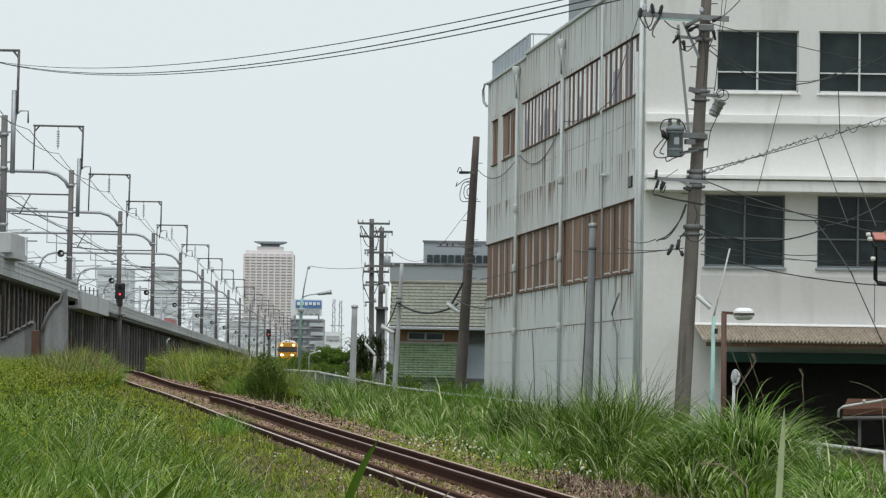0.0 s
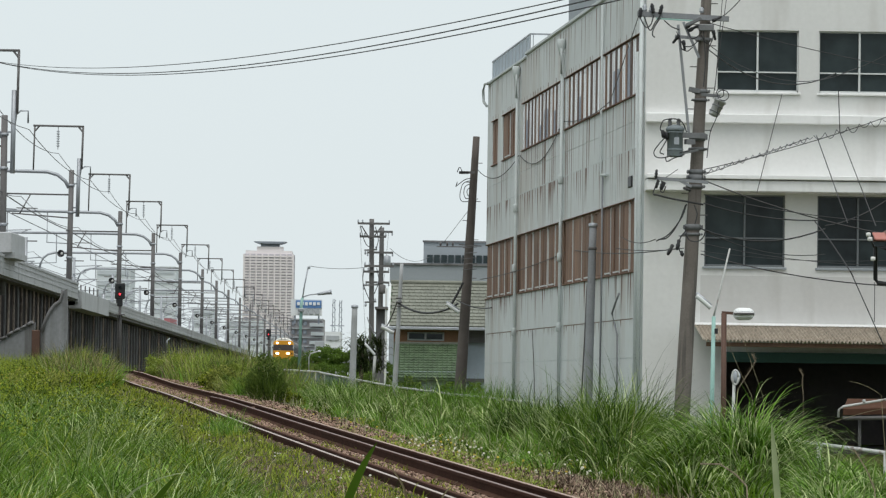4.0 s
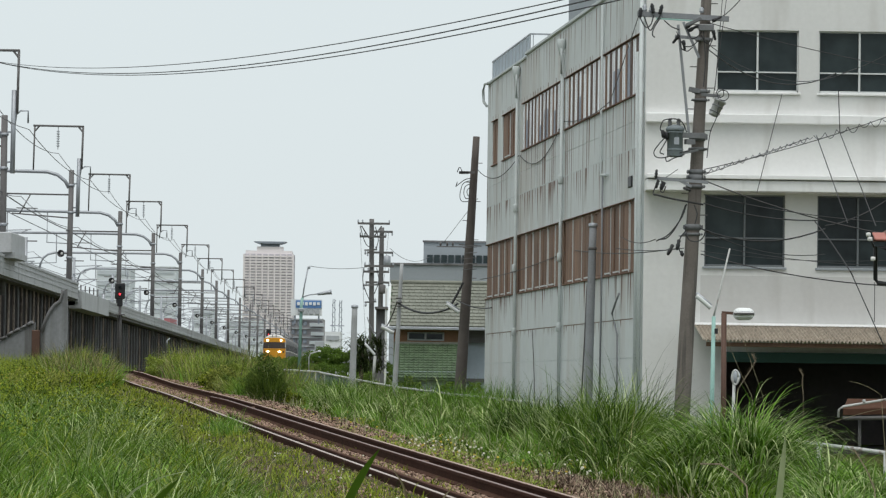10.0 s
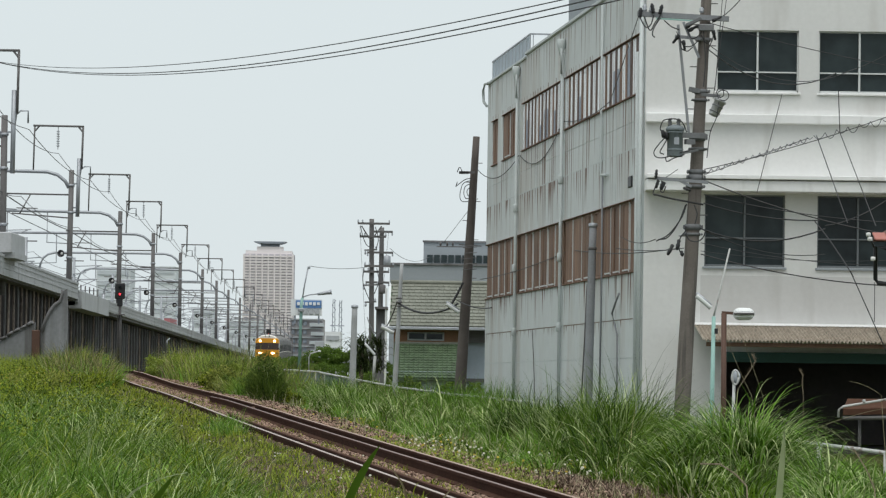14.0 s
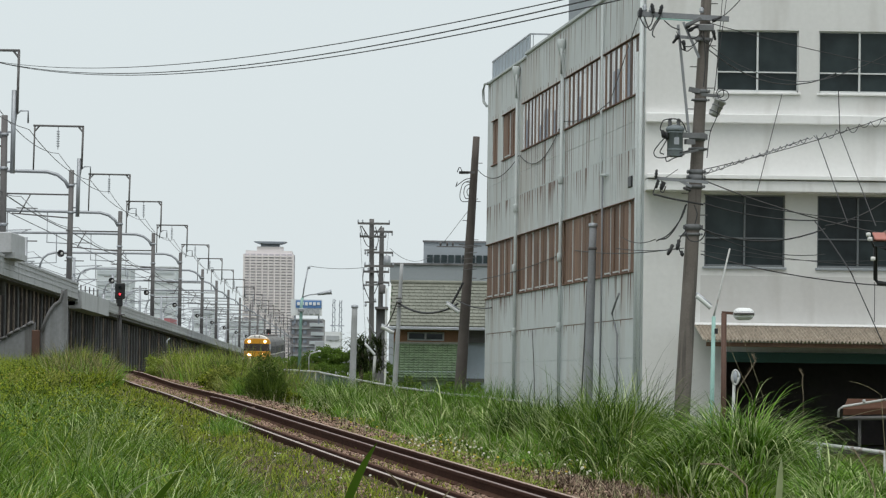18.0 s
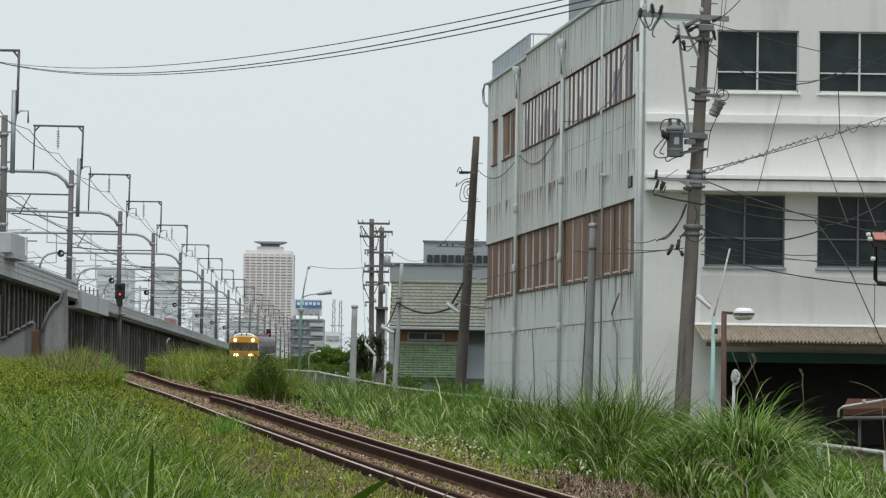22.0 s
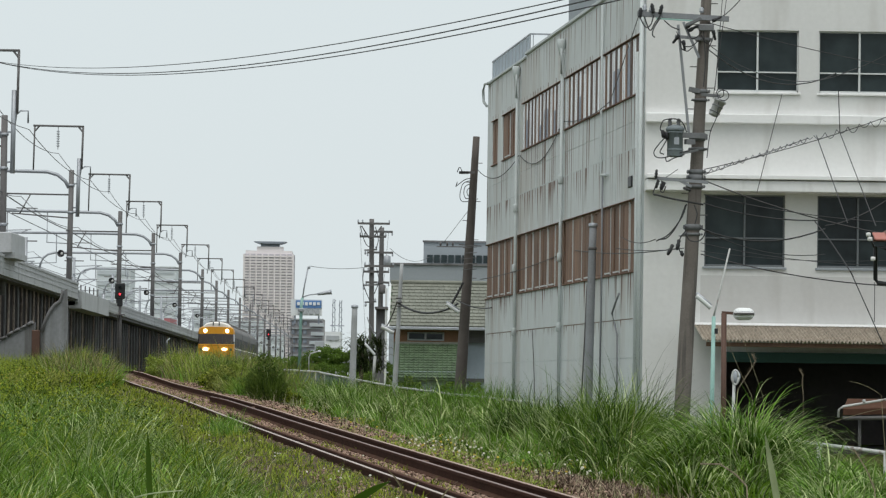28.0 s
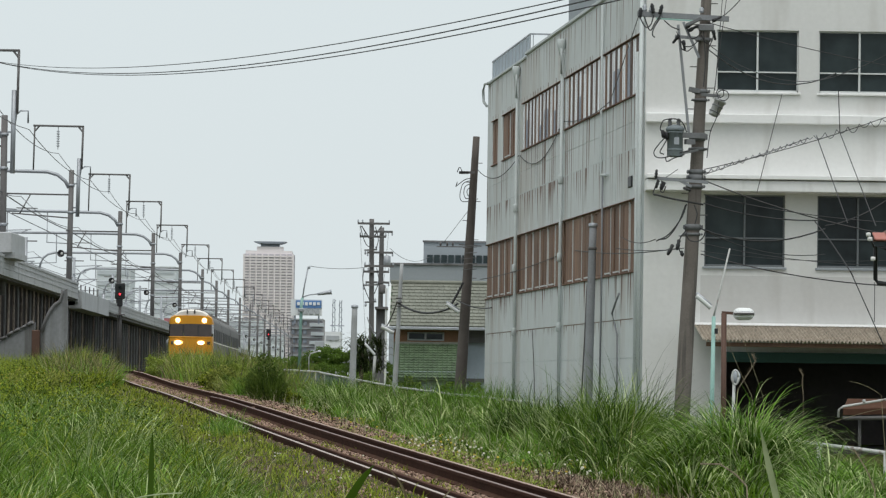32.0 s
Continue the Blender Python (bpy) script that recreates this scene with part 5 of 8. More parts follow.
# slatted fence at its far end
fence = thing("fence", "blue-grey slatted metal fence with a white top rail", "fence")
FA, FB = Vector((-6.96, 160.00, 2.33)), Vector((-5.14, 150.00, 2.23))
FC = Vector((-2.99, 131.00, 1.89))
for P0, P1, n in ((FA, FB, 9), (FB, FC, 11)):
    d = P1 - P0
    turn = d.to_track_quat("Y", "Z").to_matrix()
    b = B()
    tube(b, [P0, P1], 0.05, 8)
    part("top_rail", b, M_PIPEW, fence)
    b = B()
    beam(b, P0 - Vector((0, 0, 0.98)), P1 - Vector((0, 0, 0.98)), 0.05, 0.06)
    part("bottom_rail", b, M_PIPEW, fence)
    for i in range(n):
        p = P0.lerp(P1, (i + 0.35) / n)
        b = B()
        box(b, p - Vector((0, 0, 0.5)), (0.04, d.length / n * 0.62, 0.92), turn, 0.006)
        part("slat", b, M_FENCE, fence)
        if i % 3 == 0:
            b = B()
            box(b, P0.lerp(P1, i / n) - Vector((0, 0, 0.72)), (0.09, 0.09, 1.4), turn, 0.01)
            part("post", b, M_FENCE, fence)

# ---- overhead cables ----


def cable(pts, r, label="thin black overhead cable between the poles", group="overhead cables", material=None):
    b = B()
    tube(b, pts, r, 5)
    return solo("overhead_cable", b, material or M_WIRE, label, "cable", group)


for za, zb, sag, r in ((18.47, 10.03, 0.96, 0.015), (18.45, 9.94, 1.17, 0.018), (18.43, 9.78, 1.17, 0.016)):
    cable(hang((-23.6, 190, za), (4.8, 71, zb), sag, 40), r, "long sagging black cable crossing above the track")

# cables: front of the works
for a, c, sag, r in (
    ((5.13, 70.90, 8.50), (8.25, 76.00, 8.48), 0.45, 0.02), ((5.19, 70.90, 8.55), (8.49, 76.00, 8.51), 0.42, 0.012), ((8.37, 76.00, 8.48), (9.17, 72.00, 8.72), 0.05, 0.012),
    ((5.15, 70.90, 9.00), (9.17, 72.00, 8.24), 0.05, 0.014), ((5.12, 70.90, 6.10), (9.44, 74.00, 7.56), 0.08, 0.014), ((5.11, 70.90, 5.99), (7.37, 73.00, 6.89), 0.0, 0.012),
    ((5.12, 70.90, 5.88), (8.95, 70.00, 4.78), 0.12, 0.02), ((5.12, 70.90, 5.60), (9.20, 72.00, 5.15), 0.1, 0.014), ((5.12, 70.90, 5.43), (7.51, 72.00, 5.18), 0.1, 0.022),
    ((5.06, 70.90, 4.93), (7.73, 73.00, 5.06), 0.25, 0.025), ((5.07, 70.90, 4.65), (9.21, 72.00, 4.30), 0.12, 0.012),
):
    cable(hang(a, c, sag, 10), r * 0.62)
# cables: front of the works, lower
for a, c, sag, r in (
    ((5.07, 70.90, 4.49), (9.21, 72.00, 4.42), 0.1, 0.01), ((5.06, 70.90, 4.93), (7.84, 74.00, 4.58), 0.2, 0.014), ((5.07, 70.90, 4.43), (8.96, 70.00, 3.82), 0.12, 0.02),
    ((7.73, 73.00, 5.12), (9.45, 74.00, 6.00), 0.15, 0.018), ((6.26, 72.00, 5.73), (7.49, 80.00, 8.37), 0.0, 0.014), ((7.64, 74.00, 7.02), (7.85, 70.00, 5.04), 0.0, 0.016),
    ((8.30, 76.00, 8.10), (8.34, 76.00, 7.23), 0.0, 0.018), ((8.34, 76.00, 7.23), (8.40, 70.00, 4.99), 0.0, 0.016), ((7.40, 72.00, 5.18), (7.97, 70.00, 4.00), -0.05, 0.02),
    ((7.91, 70.00, 4.11), (8.64, 70.00, 2.53), 0.0, 0.018), ((7.91, 66.00, 3.78), (7.91, 66.00, 3.05), 0.0, 0.012),
):
    cable(hang(a, c, sag, 10), r * 0.62)
# cables: from the front to the side wall
for a, c, sag, r in (
    ((3.78, 70.80, 9.08), (3.85, 84.00, 8.45), 0.0, 0.014), ((3.85, 84.00, 8.45), (3.06, 93.00, 8.63), 0.15, 0.018), ((3.06, 93.00, 8.70), (2.14, 102.00, 8.31), 0.62, 0.018),
    ((2.11, 102.00, 8.31), (1.03, 111.50, 8.46), 0.45, 0.02), ((5.80, 71.00, 9.47), (5.24, 70.90, 9.00), 0.05, 0.016), ((5.46, 71.00, 9.69), (5.31, 70.90, 7.66), 0.0, 0.012),
    ((5.55, 71.00, 9.69), (5.27, 70.80, 7.49), 0.0, 0.012), ((3.79, 79.00, 4.83), (4.73, 70.90, 4.54), 0.05, 0.014), ((3.91, 79.00, 5.08), (4.16, 70.70, 4.70), 0.1, 0.014),
    ((4.26, 70.70, 5.85), (4.67, 72.00, 6.16), 0.0, 0.012), ((1.14, 109.00, 4.98), (3.26, 92.00, 5.28), 0.1, 0.02),
):
    cable(hang(a, c, sag, 10), r * 0.62)
# cables: beyond the works
for a, c, sag, r in (
    ((3.26, 92.00, 5.28), (4.63, 71.00, 4.54), 0.1, 0.018), ((-5.83, 158.00, 6.89), (-3.56, 170.00, 7.27), 0.1, 0.018), ((-1.45, 116.00, 4.42), (-3.50, 169.00, 4.88), 0.9, 0.035),
    ((-1.45, 116.00, 4.42), (0.48, 111.60, 4.29), 0.32, 0.055), ((0.27, 111.60, 4.25), (0.64, 111.60, 4.96), 0.02, 0.06), ((1.05, 111.80, 7.57), (0.02, 160.00, 8.07), 0.0, 0.015),
    ((-2.53, 172.00, 8.24), (-0.71, 190.00, 8.49), 0.4, 0.018), ((1.48, 108.00, 4.11), (0.48, 111.80, 4.40), 0.1, 0.03), ((-3.93, 169.80, 9.20), (-3.46, 169.00, 2.29), 0.0, 0.012),
    ((-2.63, 173.80, 9.12), (-2.93, 173.90, 5.44), 0.0, 0.012),
):
    cable(hang(a, c, sag, 10), r * 0.62)
# lashed drops hanging from the messenger cable
loops = thing("lashed_cable", "slack black cable looped below its carrier wire", "cable", "overhead cables")
b = B()
a, c = Vector((5.12, 70.90, 6.07)), Vector((7.48, 73.00, 6.95))
pts = []
for i in range(16):
    p0, p1 = a.lerp(c, i / 16), a.lerp(c, (i + 1) / 16)
    pts += hang(p0, p1, 0.055 + 0.02 * (i % 3), 6)[:-1]
tube(b, pts, 0.009, 5)
part("cable_run", b, M_WIREGREY, loops)
b = B()
a, c = Vector((7.48, 73.00, 6.95)), Vector((9.44, 74.00, 7.51))
pts = []
for i in range(8):
    p0, p1 = a.lerp(c, i / 8), a.lerp(c, (i + 1) / 8)
    pts += hang(p0, p1, 0.10 + 0.05 * (i % 2), 6)[:-1]
tube(b, pts, 0.009, 5)
part("cable_run", b, M_WIREGREY, loops)

# eave and black down-pipe of the neighbouring house
nb = thing("neighbour_eave", "red tiled eave with a black gutter pipe", "house roof")
b = B()
e0 = Vector((7.87, 66.00, 4.52))
slab(b, [e0, e0 + Vector((3.0, 0, 0.02)), e0 + Vector((3.2, 0.6, 0.18)), e0 + Vector((0.3, 0.6, 0.18))], (0, 0, 0.06))
part("roof_deck", b, M_BROWND, nb)
for k in range(8):
    for j in range(1):
        b = B()
        p = e0 + Vector((0.25 * k + 0.14 * j + 0.14, 0.42 * j + 0.1, 0.1 + 0.19 * j))
        box(b, p, (0.235, 0.5, 0.04), Matrix.Rotation(0.28, 3, "X"), 0.012)
        part("roof_tile", b, M_REDTILE, nb)
b = B()
tube(b, [(8.10, 65.90, 4.40), (7.90, 65.90, 4.43), (7.91, 65.90, 3.82), (7.95, 65.90, 3.77), (8.33, 65.90, 3.71)], 0.04, 8)
part("gutter_pipe", b, M_BLACK, nb)
b = B()
tube(b, [e0 + Vector((1.2, 0.3, 0.05)), (e0.x + 1.2, 66.3, -0.2)], 0.08, 8)
part("eave_post", b, M_BROWND, nb)
for p in ((7.76, 65.80, 4.64), (7.79, 65.80, 4.56), (7.85, 65.80, 4.20)):
    b = B()
    lathe(b, p, [(0.02, -0.04), (0.045, -0.03), (0.045, 0.03), (0.02, 0.04)], n=8)
    part("insulator", b, M_PORC, nb)
b = B()
tube(b, [(7.76, 65.80, 4.64), (7.87, 65.80, 4.41)], 0.02, 6)
part("bracket", b, M_BLACK, nb)

# flat cart with a pipe rail in the bay's mouth
cart = thing("hand_cart", "rusty flat cart with a white pipe rail in the grass", "cart")
b = B()
tube(b, [(7.71, 70.00, 1.27), (7.72, 70.00, 1.42), (7.80, 70.00, 1.48), (8.21, 70.00, 1.55), (8.98, 70.00, 1.69)], 0.024, 8)
tube(b, [(8.21, 70.00, 1.55), (8.20, 70.00, 1.62)], 0.03, 6)
part("rail", b, M_PIPEW, cart)
b = B()
p = Vector((7.82, 70.20, 1.31))
slab(b, [p, p + Vector((2.2, 0, 0.08)), p + Vector((2.2, 1.0, 0.22)), p + Vector((0.2, 1.0, 0.2))], (0, 0, 0.12))
part("bed", b, M_RAILFOOT, cart, "rust-red flat bed")
b = B()
tube(b, [p + Vector((0, 0.02, -0.06)), p + Vector((2.2, 0.02, 0.0))], 0.04, 8)
for dx in (0.35, 1.9):
    tube(b, [p + Vector((dx, 0.2, 0)), p + Vector((dx, 0.2, -0.9))], 0.03, 6)
part("chassis", b, M_STEELDARK, cart)

# ---- overhead-line gantries on the viaduct ----


def gantry(tall=0.0, masted=True):
    """One gantry, its right-hand column at the origin; x to the right, z in world heights."""
    root = thing("catenary_gantry", "grey steel gantry carrying railway overhead wires above the viaduct", "gantry", "gantries along the viaduct")
    b = B()
    tube(b, [(0, 0, 5.9), (0, 0, 15.5)], 0.2, 10, 0.17)
    col = part("column", b, M_STEELDARK, root, "dark steel column")
    for z in (9.6, 12.6, 14.4):
        b = B()
        lathe(b, (0, 0, z), [(0.2, 0), (0.23, 0.01), (0.23, 0.14), (0.2, 0.15)], n=10)
        part("band", b, M_GALV, col)
    if masted:
        b = B()
        tube(b, [(0.46, 0, 12.4), (0.48, 0, 16.3 + tall)], 0.13, 8)
        for z in (13.0, 14.6):
            box(b, (0.25, 0, z), (0.5, 0.12, 0.1))
        part("mast", b, M_GALV, root, "pale grey extension mast")
    b = B()
    tube(b, [(-15, 0, 5.9), (-15, 0, 13.6)], 0.19, 8)
    part("column", b, M_GALV, root)
    b = B()
    pts = [(-0.15, 0, 14.3), (-0.4, 0, 14.75), (-0.9, 0, 15.15), (-1.6, 0, 15.35)]
    tube(b, pts + [(-5, 0, 15.38), (-10, 0, 15.38), (-13.4, 0, 15.35), (-14.1, 0, 15.15), (-14.6, 0, 14.75), (-14.85, 0, 14.2), (-15, 0, 13.4)], 0.12, 8)
    part("beam", b, M_GALV, root, "long beam with rounded ends")
    b = B()
    tube(b, [(-2.55, 0, 15.3), (-2.52, 0, 18.35 + tall)], 0.055, 6)
    tube(b, [(-2.62, 0, 18.42 + tall), (0.75, 0, 18.42 + tall)], 0.075, 6)
    tube(b, [(0.70, 0, 18.4 + tall), (0.66, 0, 15.6)], 0.07, 6)
    tube(b, [(-2.5, 0, 18.05 + tall), (-2.2, 0, 18.4 + tall)], 0.06, 5)
    tube(b, [(0.68, 0, 18.05 + tall), (0.4, 0, 18.4 + tall)], 0.06, 5)
    part("top_frame", b, M_STEELDARK, root, "dark square frame")
    b = B()
    prof = [(0.03, 0)]
    for k in range(7):
        prof += [(0.03, -0.3 - k * 0.16), (0.11, -0.33 - k * 0.16), (0.11, -0.37 - k * 0.16), (0.03, -0.40 - k * 0.16)]
    prof.append((0.02, -1.55))
    lathe(b, (-0.95, 0, 18.4 + tall), prof, n=8)
    part("insulator", b, M_GALV, root)
    # hooks, brackets and track arms
    b = B()
    tube(b, [(0.55, 0, 15.0), (0.62, 0, 15.55), (0.85, 0, 15.75), (1.25, 0, 15.75), (1.25, 0, 15.1)], 0.05, 6)
    part("hook", b, M_GALV, root)
    b = B()
    tube(b, [(-0.1, 0, 13.85), (-4.3, 0, 13.85)], 0.06, 6)
    tube(b, [(-2.7, 0, 13.8), (-3.4, 0, 12.5)], 0.045, 6)
    tube(b, [(-0.1, 0, 12.3), (-3.9, 0, 12.55)], 0.05, 6)
    tube(b, [(-3.6, 0, 12.9), (-2.2, 0, 12.9)], 0.04, 6)
    part("track_arm", b, M_STEELDARK, root)
    b = B()
    tube(b, [(-14.9, 0, 12.7), (-11, 0, 12.7)], 0.06, 6)
    tube(b, [(-14.9, 0, 11.2), (-11.2, 0, 12.6)], 0.05, 6)
    tube(b, [(-9.0, 0, 15.3), (-9.0, 0, 12.6), (-11.5, 0, 12.5)], 0.05, 6)
    tube(b, [(-5.8, 0, 15.3), (-5.8, 0, 12.9), (-3.6, 0, 12.8)], 0.05, 6)
    tube(b, [(-8.2, 0, 11.5), (-6.2, 0, 11.7)], 0.05, 6)
    part("track_arm", b, M_GALV, root)
    b = B()
    lathe(b, (-0.5, -0.25, 9.92), [(0.02, 0), (0.2, 0.02), (0.24, 0.08), (0.24, 0.2), (0.21, 0.2), (0.19, 0.1), (0.02, 0.1)], axis=(-0.35, -1, 0), n=14)
    lamp = part("floodlight", b, M_BLACK, root, "round black floodlight")
    b = B()
    bmesh.ops.create_uvsphere(b, u_segments=10, v_segments=6, radius=0.1, matrix=Matrix.Translation((-0.47, -0.37, 9.92)) @ Matrix.Diagonal((1, 0.5, 1, 1)))
    part("lens", b, M_PORC, lamp)
    b = B()
    tube(b, [(0, 0, 9.92), (-0.45, -0.2, 9.92)], 0.04, 5)
    part("lamp_arm", b, M_STEELDARK, lamp)
    return root


second = gantry()
first = gantry(0.0, False)
tallest = gantry(0.55)
GY = [192 + 48 * k for k in range(19)]


LIFT = [0.3, 0.2, -0.25, 0.0, -0.1, -0.35]
tallest.matrix_basis = pose(gx(192) - 0.12, 192, LIFT[0], 0, 0, 1.3)
second.matrix_basis = pose(gx(240) - 0.17, 240, LIFT[1], 0, 0.4, 1.3)
first.matrix_basis = pose(gx(288) - 0.15, 288, LIFT[2], 0, 0.3, 1.3)
rg2 = random.Random(4)
for k, y in enumerate(GY[3:], 3):
    copy_thing(first, pose(gx(y) - 0.15, y, LIFT[k] if k < 6 else -0.35, 0, rg2.uniform(-0.3, 0.9), 1.3))

for dx, z, sag, r in ((-0.95, 16.8, 0.7, 0.022), (1.2, 15.05, 0.5, 0.022), (-3.4, 13.9, 0.6, 0.024), (-3.4, 12.45, 0.0, 0.03), (-11.3, 13.6, 0.6, 0.024), (-11.3, 12.4, 0.0, 0.03), (-0.2, 11.7, 0.15, 0.035), (-14.8, 11.0, 0.4, 0.035)):
    b = B()
    ends = [144] + GY[:14]
    pts = []
    for y0, y1 in zip(ends, ends[1:]):
        pts += hang((gx(y0) + dx, y0, z), (gx(y1) + dx, y1, z - 0.03), sag, 8)[:-1]
    tube(b, pts, r, 5)
    solo("catenary_wire", b, M_WIREGREY, "grey overhead wire strung from gantry to gantry", "cable", "catenary wires")

# single poles of the farther tracks


def line_pole():
    root = thing("catenary_pole", "slim grey railway pole with two wire brackets", "pole", "poles of the farther tracks")
    b = B()
    tube(b, [(0, 0, 5.5), (0, 0, 13.4)], 0.15, 8, 0.13)
    part("column", b, M_GALV, root)
    for z, w in ((12.6, 2.6), (11.3, 2.2)):
        b = B()
        tube(b, [(0, 0, z), (w, 0, z + 0.1)], 0.05, 5)
        tube(b, [(0, 0, z - 0.9), (w * 0.9, 0, z + 0.05)], 0.04, 5)
        part("bracket", b, M_GALV, root)
    b = B()
    tube(b, [(-0.9, 0, 13.1), (0.9, 0, 13.1)], 0.05, 5)
    part("cross_arm", b, M_STEELDARK, root)
    return root


lp = line_pole()
lp.matrix_basis = pose(gx(264) - 7.5, 264, 0, 0, 0, 0)
for k in range(1, 24):
    y = 264 + 24 * k
    copy_thing(lp, pose(gx(y) - (7.5 if k % 2 else 20.0), y, -0.3 - 0.04 * (k % 3), 0, 0.3 * (k % 3), 180 if k % 3 == 1 else 0))

# standing sound-screen posts on the deck
b = B()
for k in range(10):
    x = viaduct_x(246) - 2.0
    tube(b, [(x, 244 + k * 3.2, 6.5), (x, 244 + k * 3.2, 8.6)], 0.05, 5)
solo("deck_posts", b, M_STEELDARK, "row of short dark posts on the viaduct deck", "posts", kind="stuff")

# ---- colour-light signals ----


def signal(x, y, ztop, zbase, s=1.0):
    root = thing("railway_signal", "black colour-light railway signal showing red on a dark mast", "signal")
    b = B()
    tube(b, [(x, y, zbase - 1.5), (x, y, ztop)], 0.09 * s, 8)
    part("mast", b, M_STEELDARK, root)
    b = B()
    box(b, (x, y - 0.15, ztop - 0.42 * s), (0.66 * s, 0.16, 1.05 * s), None, 0.05)
    head = part("head", b, M_BLACK, root)
    for k, lit in ((0, False), (1, True)):
        c = (x, y - 0.23, ztop - (0.18 + 0.44 * k) * s)
        b = B()
        lathe(b, c, [(0.125 * s, 0), (0.13 * s, 0.1), (0.12 * s, 0.1), (0.115 * s, 0.005)], axis=(0, -1, 0), n=10)
        part("hood", b, M_BLACK, head)
        b = B()
        lathe(b, (c[0], c[1] - 0.02, c[2]), [(0.01, 0), (0.07 * s, 0.0), (0.07 * s, 0.03), (0.01, 0.05)], axis=(0, -1, 0), n=10)
        part("lens", b, M_SIGRED if lit else M_GLASS, head, "glowing red lens" if lit else "")
    b = B()
    box(b, (x, y - 0.1, ztop - 1.15 * s), (0.35 * s, 0.25, 0.5 * s), None, 0.03)
    part("control_box", b, M_BLACK, root)
    b = B()
    box(b, (x, y - 0.1, ztop - 1.95 * s), (0.65 * s, 0.5, 0.07))
    part("platform", b, M_STEELDARK, root)
    b = B()
    for d in (-0.13, 0.13):
        tube(b, [(x + d, y - 0.2, zbase - 1.5), (x + d, y - 0.2, ztop - 1.95 * s)], 0.02, 5)
    for k in range(10):
        z = zbase - 1.4 + k * 0.4
        tube(b, [(x - 0.13, y - 0.2, z), (x + 0.13, y - 0.2, z)], 0.014, 5)
    part("ladder", b, M_STEELDARK, root)


signal(-20.98, 235, 7.98, 4.0)
signal(-26.95, 562, 9.9, 6.0, 1.15)

# ---- houses and blocks beyond ----


def tiled_roof(parent, x0, x1, ylow, zlow, yhigh, zhigh, rows, tile_w, material, bulge=0.02, fill=1.0, under=None):
    """Courses of roof tiles, each its own piece, on a slope facing the camera."""
    b = B()
    slab(b, [(x0, ylow, zlow - 0.06), (x1, ylow, zlow - 0.06), (x1, yhigh, zhigh - 0.06), (x0, yhigh, zhigh - 0.06)], (0, 0, 0.05))
    deck = part("roof_deck", b, under or M_BROWND, parent)
    slope = math.atan2(zhigh - zlow, yhigh - ylow)
    run = math.hypot(zhigh - zlow, yhigh - ylow) / rows
    tb = B()
    n = 4
    prev = None
    for i in range(n + 1):
        x = (-tile_w / 2 + tile_w * i / n) * fill
        h = bulge * math.cos((i / n) * math.tau)
        cur = [tb.verts.new((x, -run * 0.55, 0.035 + h)), tb.verts.new((x, run * 0.55, 0.0 + h)), tb.verts.new((x, -run * 0.55, -0.02 + h))]
        if prev:
            tb.faces.new((prev[0], cur[0], cur[1], prev[1]))
            tb.faces.new((prev[2], cur[2], cur[0], prev[0]))
        prev = cur
    me = finish("roof_tile", tb, material)
    cols = int((x1 - x0) / tile_w)
    for j in range(rows):
        for i in range(cols):
            u = (j + 0.5) / rows
            t = new("roof_tile", me)
            t.parent = deck
            t.matrix_basis = pose(x0 + (i + (0.5 if fill > 0.95 and j % 2 else 0.25 if fill > 0.95 else 0.5)) * tile_w + 0.06, ylow + (yhigh - ylow) * u, zlow + (zhigh - zlow) * u + 0.02, math.degrees(slope), 0, 0)
    return deck


house = thing("green_roofed_house", "small house with green tiled roof and orange-brown wall", "house")
tiled_roof(house, -2.12, 3.0, 145.5, 4.12, 150.0, 5.95, 13, 0.24, M_ROOFG, 0.006, 0.96, M_ROOFG2)
b = B()
tube(b, [(-2.15, 150.0, 6.02), (3.0, 150.0, 6.02)], 0.09, 8)
part("ridge", b, M_ROOFG, house)
b = B()
span(b, (-2.2, 145.4, 4.0), (-2.08, 150.2, 4.12))
slab(b, [(-2.2, 145.4, 4.05), (-2.2, 150.2, 6.0), (-2.2, 150.2, 5.85), (-2.2, 145.4, 3.9)], (0.08, 0, 0))
part("barge_board", b, M_LAMPW, house)
b = B()
span(b, (-2.15, 145.3, 3.98), (3.0, 145.42, 4.1), 0.02)
part("gutter", b, M_GALV, house)
b = B()
span(b, (-1.95, 146.6, 1.0), (0.78, 152, 4.1))
part("house_wall", b, M_ORANGE, house)
b = B()
span(b, (-1.40, 146.5, 3.56), (0.1, 146.62, 3.9), 0.01)
wf = part("window_frame", b, M_FRAMEW, house)
for x0, x1 in ((-1.33, -0.70), (-0.62, 0.03)):
    b = B()
    span(b, (x0, 146.46, 3.62), (x1, 146.53, 3.85))
    part("pane", b, M_GLASS, wf)
# lower lean-to roof, steep green sheets
lean = thing("lean_to_shed", "shed with a steep green ribbed roof before the house", "shed")
b = B()
span(b, (-1.9, 142.6, 0.9), (0.72, 146.3, 2.3))
part("shed_wall", b, M_BLUEG, lean)
tiled_roof(lean, -1.92, 0.76, 142.0, 2.02, 145.8, 3.42, 14, 0.19, M_ROOFG2, 0.012, 0.9, M_ROOFG2)
b = B()
span(b, (-1.92, 145.75, 3.40), (0.85, 146.1, 3.5), 0.02)
part("ridge_cap", b, M_ROOFG, lean)
side = thing("blue_shed", "pale blue siding shed with dark eave", "shed")
b = B()
span(b, (0.82, 146.8, 0.8), (3.0, 150.0, 3.6))
